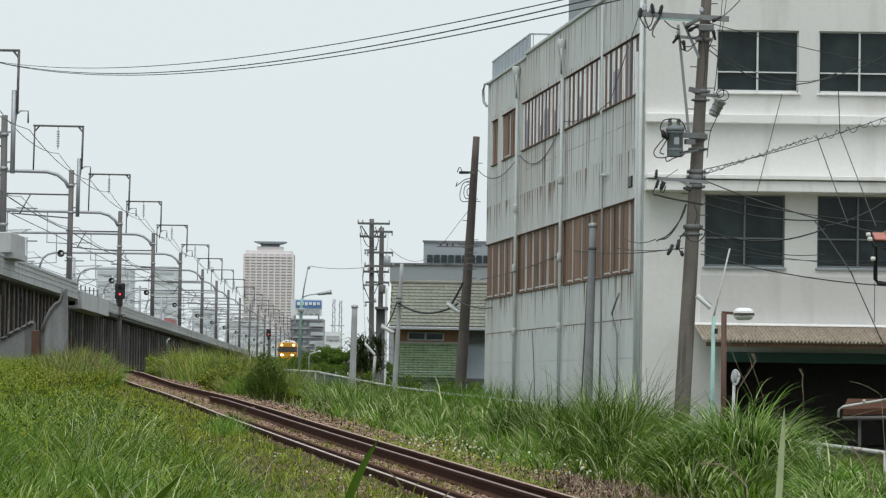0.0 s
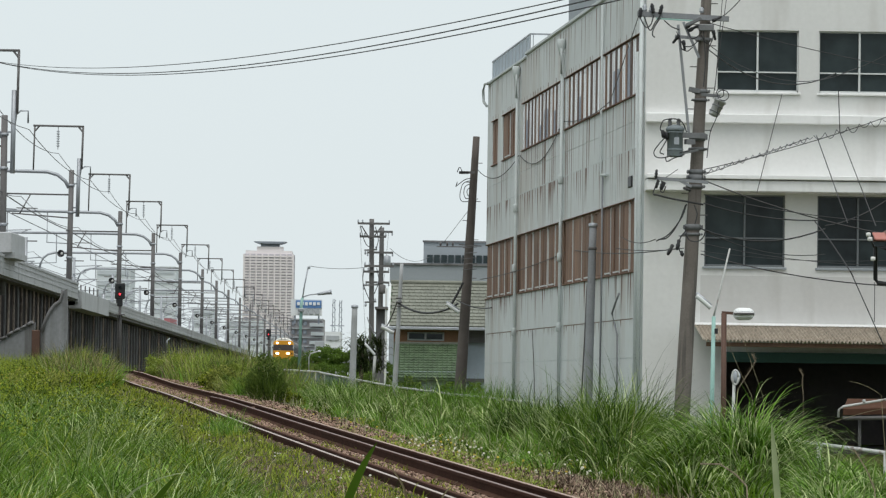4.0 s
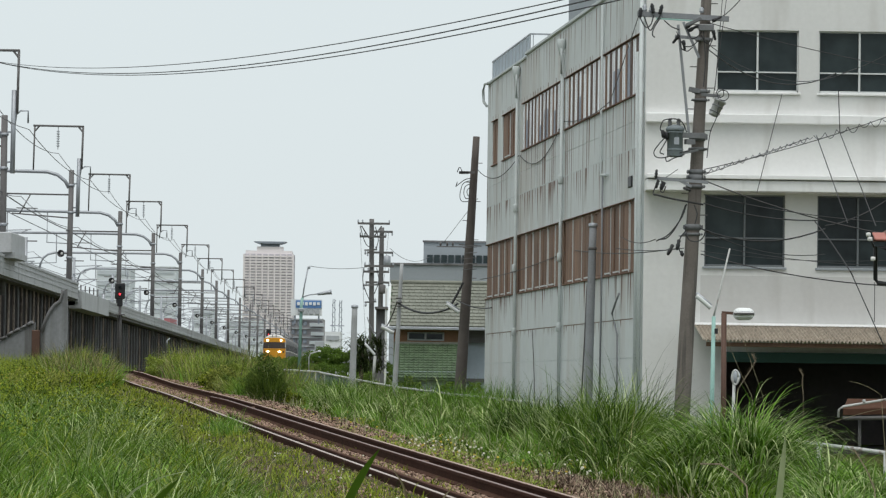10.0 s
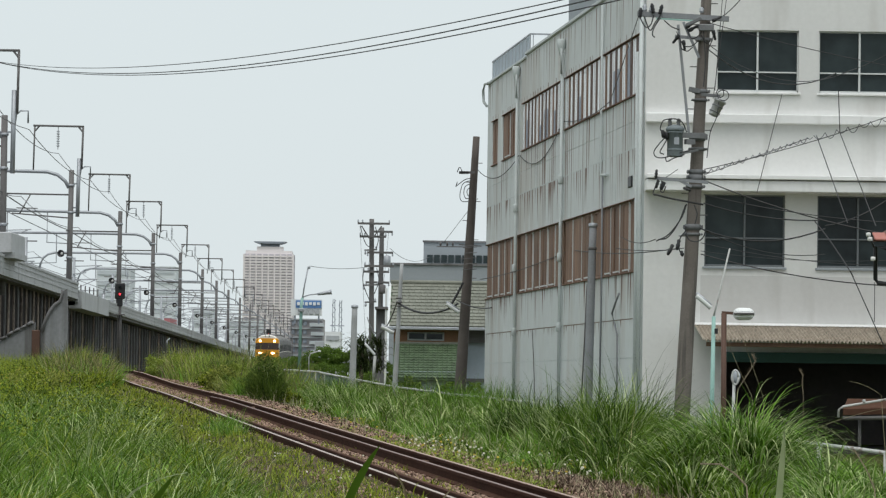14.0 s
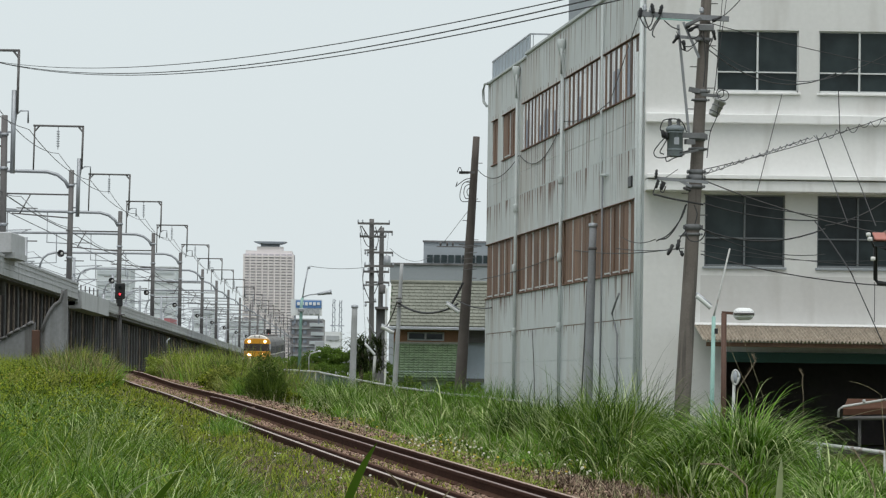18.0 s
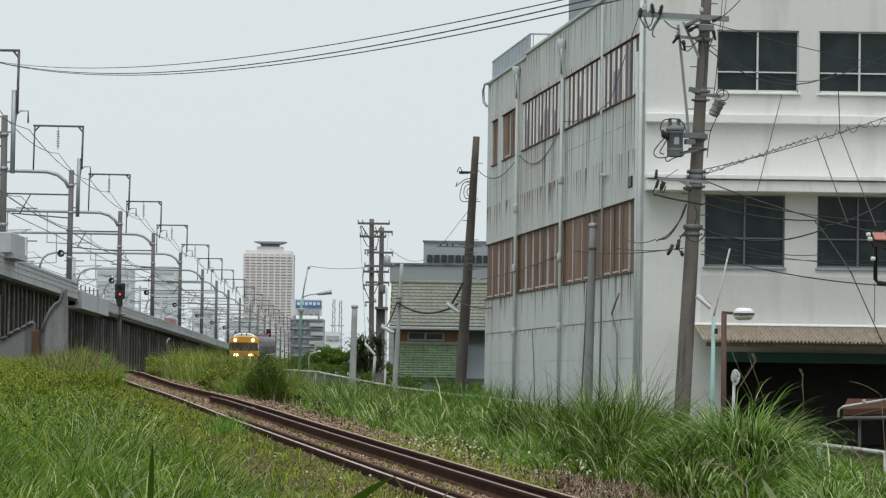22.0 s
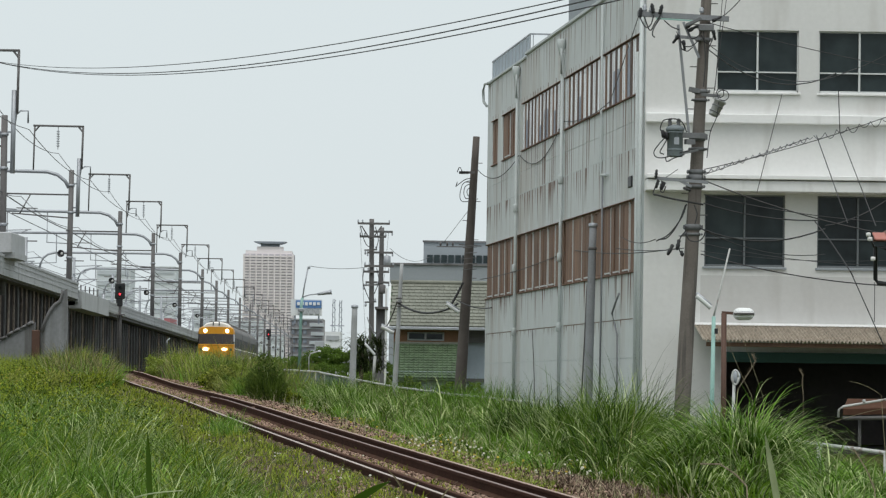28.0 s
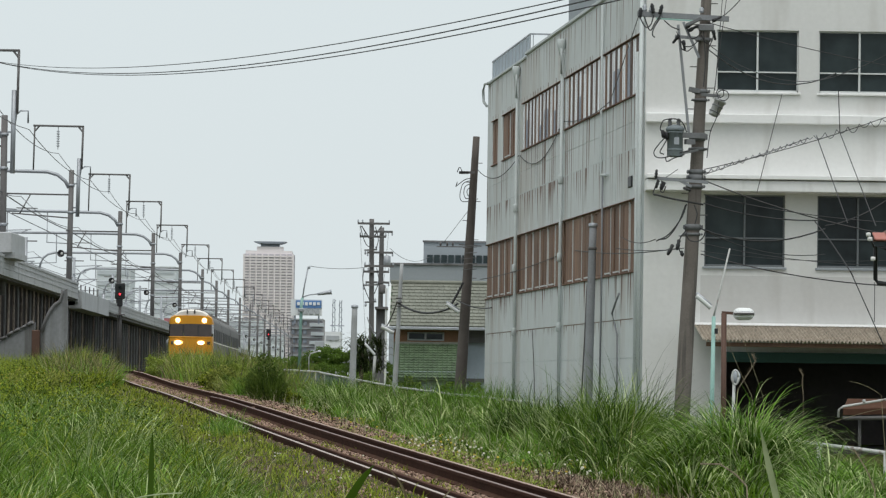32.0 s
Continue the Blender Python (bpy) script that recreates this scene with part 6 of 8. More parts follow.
part("shed_wall", b, M_BLUEG, side)
b = B()
span(b, (0.8, 146.4, 3.5), (3.0, 150, 4.0))
span(b, (0.8, 146.7, 1.9), (3.0, 147.0, 2.05))
part("eave", b, M_STEELDARK, side)
rb = thing("grey_house", "low grey-brown house behind the poles", "house")
b = B()
span(b, (-2.85, 156, 1.5), (-2.4, 158, 5.0))
part("house_wall", b, M_CONCDARK, rb)
b = B()
span(b, (-2.46, 155.5, 1.5), (-2.38, 156, 5.9))
part("trim", b, M_LAMPW, rb)
b = B()
span(b, (-2.9, 155.4, 5.0), (-2.35, 158, 5.1))
part("roof", b, M_STEELDARK, rb)

grey = thing("grey_factory", "windowless grey metal-clad factory with a stepped roof", "factory")
b = B()
span(b, (-2.78, 190, 1.5), (8, 215, 8.1))
part("lower_block", b, M_GREYB, grey)
b = B()
span(b, (-1.05, 195, 8.0), (9, 215, 9.52))
up = part("upper_block", b, M_GREYB, grey)
b = B()
span(b, (-2.82, 189.9, 8.06), (8, 190.2, 8.16))
span(b, (-1.1, 194.9, 9.46), (9, 195.2, 9.56))
part("coping", b, M_CONCDARK, grey)
x = -0.85
for k in range(9):
    b = B()
    span(b, (x, 194.85, 8.36), (x + 0.30, 195.05, 8.78))
    part("window", b, M_GLASS, up)
    x += 0.38

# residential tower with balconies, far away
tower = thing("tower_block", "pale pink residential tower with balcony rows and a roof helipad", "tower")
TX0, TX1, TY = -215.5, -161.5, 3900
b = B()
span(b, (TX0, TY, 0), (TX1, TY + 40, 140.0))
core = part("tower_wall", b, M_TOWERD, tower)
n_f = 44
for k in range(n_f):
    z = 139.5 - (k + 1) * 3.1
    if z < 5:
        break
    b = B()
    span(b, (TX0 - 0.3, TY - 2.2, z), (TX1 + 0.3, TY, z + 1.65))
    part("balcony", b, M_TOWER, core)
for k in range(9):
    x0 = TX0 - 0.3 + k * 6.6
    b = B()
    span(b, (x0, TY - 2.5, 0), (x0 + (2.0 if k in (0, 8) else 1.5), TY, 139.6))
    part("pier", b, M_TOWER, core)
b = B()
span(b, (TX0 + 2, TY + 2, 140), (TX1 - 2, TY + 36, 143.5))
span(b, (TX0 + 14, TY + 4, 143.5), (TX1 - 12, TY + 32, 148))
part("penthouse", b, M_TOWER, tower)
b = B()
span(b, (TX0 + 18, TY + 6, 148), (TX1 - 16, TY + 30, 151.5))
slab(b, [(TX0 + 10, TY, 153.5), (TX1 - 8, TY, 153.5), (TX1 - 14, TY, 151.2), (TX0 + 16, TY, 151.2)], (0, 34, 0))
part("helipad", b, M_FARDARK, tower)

hotel = thing("sign_block", "grey hotel block with a blue roof sign", "building")
b = B()
span(b, (-42.4, 1010, 2), (-33.4, 1030, 19.6))
hb = part("block_wall", b, M_HOTEL, hotel)
for k in range(6):
    z = 17.4 - k * 2.5
    b = B()
    span(b, (-42.6, 1009.2, z + 1.75), (-33.3, 1010, z + 2.1))
    part("floor_edge", b, M_FARGREY, hb)
    b = B()
    span(b, (-37.0 + 0.4 * (k % 2), 1008.6, z), (-33.0, 1010, z + 1.0))
    part("balcony", b, M_HAZYD, hb)
    for q in range(3):
        b = B()
        span(b, (-42.0 + q * 1.6, 1009.6, z + 0.3), (-41.0 + q * 1.6, 1010.1, z + 1.5))
        part("window", b, M_FARDARK, hb)
b = B()
span(b, (-42.0, 1000.6, 20.3), (-33.3, 1001.2, 24.8))
sg = part("sign_panel", b, M_FARWHITE, hotel, "blue and white sign panel")
b = B()
span(b, (-40.6, 1000.3, 22.4), (-33.5, 1000.6, 24.5))
part("sign_face", b, M_SIGNBLUE, sg)
for k in range(6):
    b = B()
    span(b, (-40.2 + k * 1.1, 1000.0, 23.1 + 0.15 * (k % 2)), (-39.45 + k * 1.1, 1000.3, 24.0))
    part("sign_bar", b, M_SIGNTXT, sg)
for k in range(4):
    b = B()
    span(b, (-40.0 + k * 1.6, 1000.0, 20.7), (-38.9 + k * 1.6, 1000.5, 22.1))
    part("sign_bar", b, M_FARGREY, sg)
b = B()
span(b, (-41.0, 1001.2, 18), (-40.6, 1001.6, 20.5))
span(b, (-34.4, 1001.2, 18), (-34.0, 1001.6, 20.5))
part("sign_leg", b, M_FARDARK, hotel)

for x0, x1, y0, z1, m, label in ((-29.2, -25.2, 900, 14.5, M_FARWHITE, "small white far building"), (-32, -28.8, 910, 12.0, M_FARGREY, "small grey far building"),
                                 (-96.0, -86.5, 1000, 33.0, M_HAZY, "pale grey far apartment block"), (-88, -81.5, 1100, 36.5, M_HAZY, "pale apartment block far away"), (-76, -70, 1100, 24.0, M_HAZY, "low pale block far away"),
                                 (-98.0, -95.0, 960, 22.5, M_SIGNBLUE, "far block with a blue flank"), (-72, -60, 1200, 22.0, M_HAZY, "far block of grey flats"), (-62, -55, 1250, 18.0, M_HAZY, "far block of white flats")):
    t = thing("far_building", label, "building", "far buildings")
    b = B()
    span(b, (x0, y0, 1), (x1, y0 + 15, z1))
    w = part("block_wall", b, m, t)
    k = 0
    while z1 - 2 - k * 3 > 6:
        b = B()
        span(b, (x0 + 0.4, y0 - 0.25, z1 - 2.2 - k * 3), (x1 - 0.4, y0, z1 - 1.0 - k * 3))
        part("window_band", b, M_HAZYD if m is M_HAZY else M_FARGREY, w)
        k += 1
t = thing("far_building", "long low far building with a red roof", "building", "far buildings")
b = B()
span(b, (-56, 640, 2), (-48.5, 655, 11.4))
w = part("block_wall", b, M_FARWHITE, t)
b = B()
span(b, (-56.3, 639, 11.4), (-48.2, 656, 12.8))
part("roof", b, M_FARRED, t)

# lattice mast
pyl = thing("lattice_mast", "thin grey lattice masts far away", "mast")
for cx, top in ((-45.0, 36.5), (-42.2, 36.0)):
    b = B()
    for sx in (-0.9, 0.9):
        tube(b, [(cx + sx, 1500, 2), (cx + sx * 0.4, 1500, top)], 0.16, 5)
    k = 0
    z = 14.0
    while z < top - 1:
        s = -1 if k % 2 else 1
        tube(b, [(cx - 0.8 * s, 1500, z), (cx + 0.8 * s, 1500, z + 2)], 0.1, 4)
        z += 2
        k += 1
    part("mast", b, M_FARDARK, pyl)
b = B()
for z in (22.0, 25.5):
    tube(b, [(-46.5, 1500, z), (-40.5, 1500, z)], 0.15, 4)
part("cross_arm", b, M_FARDARK, pyl)

# lineside cabinet and marker posts by the far track
cab = thing("lineside_cabinet", "small pale concrete lineside cabinet in the weeds", "cabinet")
b = B()
c = Vector((-10.12, 150.00, 2.69))
box(b, c - Vector((0, 0, 0.35)), (0.45, 0.3, 0.85), None, 0.03)
part("body", b, M_CONC, cab)
b = B()
box(b, c + Vector((0, 0, 0.1)), (0.5, 0.34, 0.06), None, 0.02)
part("lid", b, M_CONC, cab)
mk_ = thing("marker_posts", "pair of short white lineside marker posts", "marker")
c = Vector((-10.80, 200.00, 2.91))
for dx in (-0.22, 0.22):
    b = B()
    tube(b, [c + Vector((dx, 0, -0.9)), c + Vector((dx, 0, 0.22))], 0.045, 8)
    part("post", b, M_FARWHITE, mk_)
b = B()
box(b, c + Vector((0, 0, -0.2)), (0.7, 0.06, 0.1))
part("rail", b, M_FARWHITE, mk_)

# ---- the works train: three rail cars ----
CAR_LEN = 19.6


def section(k=1.0, roof=True):
    """Right half of a car's cross-section (x, z) from the floor up to the roof crown."""
    return [(1.40 * k, 0.85), (1.43 * k, 1.5), (1.43 * k, 2.9), (1.38 * k, 3.3), (1.22 * k, 3.55), (0.9 * k, 3.76), (0.5 * k, 3.88), (0.0, 3.92)]


def loft(bm, stations):
    """Skin a row of half-sections into a closed body along y."""
    rings = []
    for y, half in stations:
        pts = [(x, z) for x, z in half] + [(-x, z) for x, z in half[-2::-1]]
        rings.append([bm.verts.new((x, y, z)) for x, z in pts])
    n = len(rings[0])
    for u, v in zip(rings, rings[1:]):
        for k in range(n):
            f = bm.faces.new((u[k], u[(k + 1) % n], v[(k + 1) % n], v[k]))
            f.smooth = False
    bm.faces.new(rings[0])
    bm.faces.new(rings[-1][::-1])
    return bm


def rail_car(lead):
    """A car with its leading end at the origin, on rails at height 0, its length along +y."""
    root = thing("rail_car", "orange-yellow fronted works rail car with grey steel sides, headlights lit" if lead else "grey steel-sided trailing car of the works train", "train")
    b = B()
    loft(b, [(0.75 if lead else 0.1, section(0.995)), (CAR_LEN, section(1.0))])
    body = part("body", b, M_TRAINSIDE, root)
    b = B()
    crown = [(1.30, 3.42), (1.2, 3.6), (0.9, 3.80), (0.5, 3.93), (0.0, 3.97)]
    loft(b, [(0.85 if lead else 0.1, crown), (CAR_LEN, crown)])
    part("roof", b, M_TRAINTOP, root, "dull grey roof")
    for k in range(6):
        b = B()
        box(b, (0, 2.6 + k * 2.9, 4.0), (1.3, 1.2, 0.22), None, 0.05)
        part("roof_vent", b, M_TRAINTOP, root)
    for s in (-1, 1):
        for k in range(5):
            b = B()
            box(b, (s * 1.425, 3.0 + k * 3.6, 2.45), (0.03, 2.2, 0.75), None, 0.01)
            part("side_window", b, M_TRAINWIN, body)
        for k in range(14):
            b = B()
            box(b, (s * 1.44, 0.95 + k * 1.36, 1.98), (0.012, 0.95, 0.07))
            part("side_stripe", b, M_TRAINROOF, body, "white dash")
    b = B()
    span(b, (-1.3, 0.6, 0.55), (1.3, CAR_LEN - 0.2, 0.9), 0.03)
    for k in range(5):
        span(b, (-1.1, 4.6 + k * 2.1, 0.3), (1.1, 6.0 + k * 2.1, 0.7), 0.03)
    part("underframe", b, M_TRAINUNDER, root)
    for yb in (2.9, 16.7):
        b = B()
        span(b, (-1.05, yb - 1.5, 0.35), (1.05, yb + 1.5, 0.75), 0.05)
        bogie = part("bogie", b, M_TRAINUNDER, root)
        for dy in (-1.05, 1.05):
            b = B()
            for s in (-0.56, 0.56):
                lathe(b, (s - 0.06, yb + dy, 0.43), [(0.3, 0), (0.43, 0.02), (0.43, 0.1), (0.3, 0.12)], axis=(1, 0, 0), n=16)
            tube(b, [(-0.6, yb + dy, 0.43), (0.6, yb + dy, 0.43)], 0.07, 8)
            part("wheelset", b, M_RUST, bogie)
    if not lead:
        return root
    # raked front end
    b = B()
    loft(b, [(0.0, [(1.30, 0.80), (1.34, 1.3), (1.34, 2.1), (1.32, 2.27), (1.0, 2.29), (0.6, 2.3), (0.3, 2.3), (0.0, 2.3)]),
             (0.3, [(1.39, 0.80), (1.42, 1.3), (1.42, 2.15), (1.40, 2.31), (1.0, 2.33), (0.6, 2.33), (0.3, 2.33), (0.0, 2.33)]),
             (0.78, [(1.42, 0.80), (1.435, 1.3), (1.435, 2.15), (1.42, 2.33), (1.0, 2.35), (0.6, 2.35), (0.3, 2.35), (0.0, 2.35)])])
    part("front_lower", b, M_TRAINY, root, "orange-yellow lower front")
    b = B()
    loft(b, [(0.10, [(1.30, 2.32), (1.33, 2.5), (1.33, 2.8), (1.32, 3.08), (1.0, 3.10), (0.6, 3.11), (0.3, 3.12), (0.0, 3.12)]),
             (0.40, [(1.385, 2.32), (1.40, 2.5), (1.39, 2.8), (1.37, 3.10), (1.0, 3.12), (0.6, 3.13), (0.3, 3.13), (0.0, 3.13)]),
             (0.80, [(1.425, 2.32), (1.43, 2.5), (1.43, 2.8), (1.41, 3.10), (1.0, 3.12), (0.6, 3.13), (0.3, 3.13), (0.0, 3.13)])])
    ws = part("windscreen", b, M_TRAINGLASS, root, "wide dark wrap-round windscreen")
    for x in (-0.48, 0.48):
        b = B()
        box(b, (x, 0.09, 2.7), (0.05, 0.05, 0.76))
        part("window_post", b, M_TRAINUNDER, ws)
    b = B()
    loft(b, [(0.22, [(1.31, 3.10), (1.33, 3.2), (1.33, 3.36), (1.28, 3.50), (1.06, 3.60), (0.74, 3.64), (0.4, 3.65), (0.0, 3.65)]),
             (0.5, [(1.385, 3.10), (1.39, 3.22), (1.38, 3.42), (1.31, 3.56), (1.08, 3.67), (0.76, 3.72), (0.42, 3.73), (0.0, 3.73)]),
             (0.95, [(1.435, 3.10), (1.44, 3.18), (1.41, 3.34), (1.27, 3.55), (1.08, 3.7), (0.8, 3.8), (0.45, 3.86), (0.0, 3.88)])])
    part("front_upper", b, M_TRAINY, root, "orange-yellow brow over the windscreen")
    b = B()
    loft(b, [(0.28, [(1.0, 3.58), (0.98, 3.64), (0.9, 3.74), (0.72, 3.85), (0.45, 3.92), (0.0, 3.95)]),
             (0.7, [(1.1, 3.6), (1.08, 3.66), (0.98, 3.78), (0.78, 3.94), (0.48, 4.02), (0.0, 4.06)]),
             (1.8, [(1.15, 3.6), (1.12, 3.68), (1.0, 3.82), (0.8, 3.95), (0.5, 4.02), (0.0, 4.06)])])
    hood = part("roof_hood", b, M_TRAINROOF, root, "cream domed hood above the cab")
    for x in (-0.25, 0.22):
        b = B()
        box(b, (x, 0.28, 3.9), (0.08, 0.25, 0.26), None, 0.02)
        part("horn", b, M_TRAINUNDER, hood)
    b = B()
    span(b, (-1.36, -0.03, 2.22), (1.36, 0.2, 2.31), 0.02)
    part("trim_strip", b, M_TRAINY, root)
    for x, z, rx, rz in ((-0.845, 3.34, 0.115, 0.115), (0.845, 3.34, 0.115, 0.115), (-0.80, 1.92, 0.20, 0.10), (0.66, 1.92, 0.17, 0.09)):
        yf = 0.24 if z > 3 else 0.0
        # added glowing disc behind each headlight, in place of its glare
        b = B()
        bmesh.ops.create_uvsphere(b, u_segments=14, v_segments=8, radius=1, matrix=Matrix.Translation((x, yf - 0.02, z)) @ Matrix.Diagonal((rx * 1.6, 0.05, rz * 1.65, 1)))
        h = part("lamp_bezel", b, M_HALO, root, "warm glowing disc standing for headlight glare")
        b = B()
        bmesh.ops.create_uvsphere(b, u_segments=14, v_segments=8, radius=1, matrix=Matrix.Translation((x, yf - 0.05, z)) @ Matrix.Diagonal((rx, 0.06, rz, 1)))
        part("headlight", b, M_HEADLIGHT, h, "lit headlight")
    for s in (-1, 1):
        b = B()
        box(b, (s * 1.15, -0.02, 1.90), (0.2, 0.05, 0.2), None, 0.02)
        part("tail_lamp", b, M_TRAINGLASS, root)
    b = B()
    box(b, (0.1, -0.2, 0.72), (0.7, 0.5, 0.26), None, 0.05)
    part("coupler", b, M_TRAINUNDER, root)
    b = B()
    span(b, (-1.2, -0.1, 0.18), (1.2, 0.3, 0.62), 0.05)
    part("snow_guard", b, M_TRAINUNDER, root)
    b = B()
    box(b, (0.35, -0.12, 1.0), (1.0, 0.16, 0.3), None, 0.04)
    part("buffer_plate", b, M_TRAINTOP, root, "grey plate above the coupler")
    return root


CAR_A = rail_car(True)
CAR_B = rail_car(False)
CAR_C = rail_car(False)


def on_track(y):
    """The pose of a car whose leading end stands at the distance y."""
    y2 = y + CAR_LEN * 0.99
    a, c = Vector((track_x(y), y, rail_z(y))), Vector((track_x(y2), y2, rail_z(y2)))
    d = (c - a).normalized()
    return Matrix.Translation(a) @ d.to_track_quat("Y", "Z").to_matrix().to_4x4()


def train_y(t):
    return 515 - 4.84 * t - 0.127 * t * t

# ---- grass, weeds and shrubs ----


def blades(name, base, length, width, bend, turn, material, label, segs=4, lift=0.2, category="grass", curl=1.15):
    """Grass blades as one scattered mesh: each a tapering strip that starts near upright and arches over by the angle bend."""
    n = len(base)
    dx, dy = np.cos(turn), np.sin(turn)
    face = turn + R.uniform(0.9, 2.2, n)
    sx, sy = np.cos(face), np.sin(face)
    sx = np.where(np.abs(sx) < 0.45, np.sign(sx + 1e-6) * 0.6, sx)
    side = np.stack([sx, sy * 0.4, 0 * sx], 1) * (width * 0.5)[:, None]
    p = base.copy()
    rows = [p - side, p + side]
    start = R.uniform(0, lift, n)
    for k in range(segs):
        u = (k + 0.5) / segs
        a = start + bend * u ** curl
        p = p + np.stack([np.sin(a) * dx, np.sin(a) * dy, np.cos(a)], 1) * (length / segs)[:, None]
        w = 1 - ((k + 1) / segs) ** 2.2
        if k < segs - 1:
            rows += [p - side * w, p + side * w]
        else:
            rows.append(p)
    m = 2 * segs + 1
    v = np.stack(rows, 1).reshape(-1, 3)
    f = []
    for k in range(segs - 1):
        a = 2 * k
        f += [(a, a + 1, a + 3), (a, a + 3, a + 2)]
    f.append((2 * segs - 2, 2 * segs - 1, 2 * segs))
    f = (np.array(f)[None] + (np.arange(n) * m)[:, None, None]).reshape(-1, 3)
    return tagged(tri_mesh(name, v, f, material), label, category, kind="stuff")


R = np.random.RandomState(8)


TXY = np.arange(-20, 901, 0.5)
TXX = np.array([track_x(a) for a in TXY])
TZZ = np.array([rail_z(a) for a in TXY])
PPX = np.array([spline(PIPE_X, max(20, min(400, a))) for a in TXY])


def tx(y):
    return np.interp(y, TXY, TXX)


RZZ = np.array([spline(ROAD_Z, a) for a in TXY])


def fast_ground(x, y):
    off = x - tx(y)
    z = np.interp(y, TXY, TZZ) - 0.27 + 0.1 * np.clip((-off - 1.6) / 2, 0, 1)
    s = np.clip((off - 1.6) / np.maximum(1.0, np.interp(y, TXY, PPX) - tx(y) - 2.0), 0, 1)
    s = s * s * (3 - 2 * s)
    z = z * (1 - s) + np.interp(y, TXY, RZZ) * s
    return np.maximum(z, np.interp(y, TXY, TZZ) + np.interp(off, (-3.3, -3.0, -1.9, -1.3, -0.66, -0.48, 0.9, 1.7, 3.0, 3.3), (-9.0, -0.5, -0.26, -0.13, -0.075, -0.15, -0.185, -0.235, -0.5, -9.0)))


def patch(x, y, s, k):
    """Soft uneven patches, 0 to 1."""
    return 0.5 + 0.25 * (np.sin(x * s + k) * np.cos(y * s * 0.6 + 2 * k) + np.sin(x * s * 2.3 + y * s * 1.1 + 3 * k) + 0.5 * np.sin(x * s * 5.1 - y * s * 2.0 + k))


def spread(n, y0, y1, power=1.0):
    """Points over the strip that lies before the camera."""
    y = y0 + (y1 - y0) * R.uniform(0, 1, n) ** power
    x = R.uniform(-0.135, 0.135, n) * y
    return x, y


def base_of(x, y, sink=0.03):
    return np.stack([x, y, fast_ground(x, y) - sink], 1)


def sway(x, y, k):
    """A wind-combed direction that turns from patch to patch."""
    return 0.3 + 1.6 * np.sin(x * 0.9 + 0.25 * y + k) + 0.8 * np.sin(y * 0.21 + 2 * k) + R.normal(0, 0.85, len(x))


def tufts(name, cx, cy, per, rad, h, width, arch, material, label, wind=(0.5, -0.2), segs=5, curl=1.5):
    """Many small tussocks as one mesh: each fans out from its root and leans with the wind."""
    idx = np.repeat(np.arange(len(cx)), per)
    n = len(idx)
    a = R.uniform(0, math.tau, n)
    rr = np.sqrt(R.uniform(0, 1, n))
    x, y = cx[idx] + rad[idx] * rr * np.cos(a), cy[idx] + rad[idx] * rr * np.sin(a)
    drift = R.normal(0, 0.45, (len(cx), 2))[idx]
    dx = np.cos(a) * (0.35 + 0.65 * rr) + wind[0] + drift[:, 0] + R.normal(0, 0.2, n)
    dy = np.sin(a) * (0.35 + 0.65 * rr) + wind[1] + drift[:, 1] + R.normal(0, 0.2, n)
    hh = h[idx] * R.uniform(0.5, 1.15, n) * (1.1 - 0.35 * rr ** 2)
    bend = R.uniform(arch[0], arch[1], n) * (0.55 + 0.45 * rr)
    return blades(name, base_of(x, y), hh, R.uniform(width[0], width[1], n), bend, np.arctan2(dy, dx), material, label, segs, 0.35, "grass", curl)


# short undergrowth on the left bank
x, y = spread(330000, 24, 106, 1.0)
off = x - tx(y)
keep = (off < -1.5) & (R.uniform(0, 1, len(x)) < np.clip((-off - np.interp(y, (46, 64), (2.7, 1.1))) / 2.0, 0.03, 1) * np.clip(45 / y, 0.3, 1))
x, y, off = x[keep], y[keep], off[keep]
n = len(x)
h = (0.10 + 0.26 * np.clip((-off - 1.5) / 2.8, 0, 1)) * (0.3 + 1.1 * patch(x, y, 0.9, 1.0)) * R.uniform(0.6, 1.3, n)
weedy = patch(x, y, 0.55, 7.0) + np.clip(0.016 * (y - 66), -0.35, 0.6) > R.uniform(0.45, 0.9, n)
for name, sel, mt, lab, w0, w1 in (("short_grass", ~weedy, M_GRASS, "short green grass on the bank beside the track", 0.007, 0.015), ("weedy_grass", weedy, M_GRASSY, "yellow-green weeds mixed into the bank's grass", 0.012, 0.026)):
    xs, yz, hh = x[sel], y[sel], h[sel]
    blades(name, base_of(xs, yz), hh * R.uniform(1.0, 1.7, len(xs)), R.uniform(w0, w1, len(xs)), R.uniform(1.0, 3.1, len(xs)), sway(xs, yz, 1.0), mt, lab, 4)

# tussocks of long grass over it
x, y = spread(5600, 25, 104, 0.9)
off = x - tx(y)
keep = (off < np.interp(y, (30, 46, 64), (-2.6, -2.7, -1.7))) & (R.uniform(0, 1, len(x)) < np.clip(0.25 + 1.1 * patch(x, y, 0.5, 4.0), 0, 1)) & ((y < 78) | (R.uniform(0, 1, len(x)) < 0.5))
x, y, off = x[keep], y[keep], off[keep]
h = (0.24 + 0.42 * np.clip((-off - 1.6) / 3.0, 0, 1)) * R.uniform(0.65, 1.3, len(x)) * (0.55 + 0.8 * patch(x, y, 0.7, 1.7))
rad = h * R.uniform(0.35, 0.6, len(x))
tint = patch(x, y, 0.6, 2.0) + R.normal(0, 0.2, len(x)) + np.where(y > 66, 0.12, -0.05)
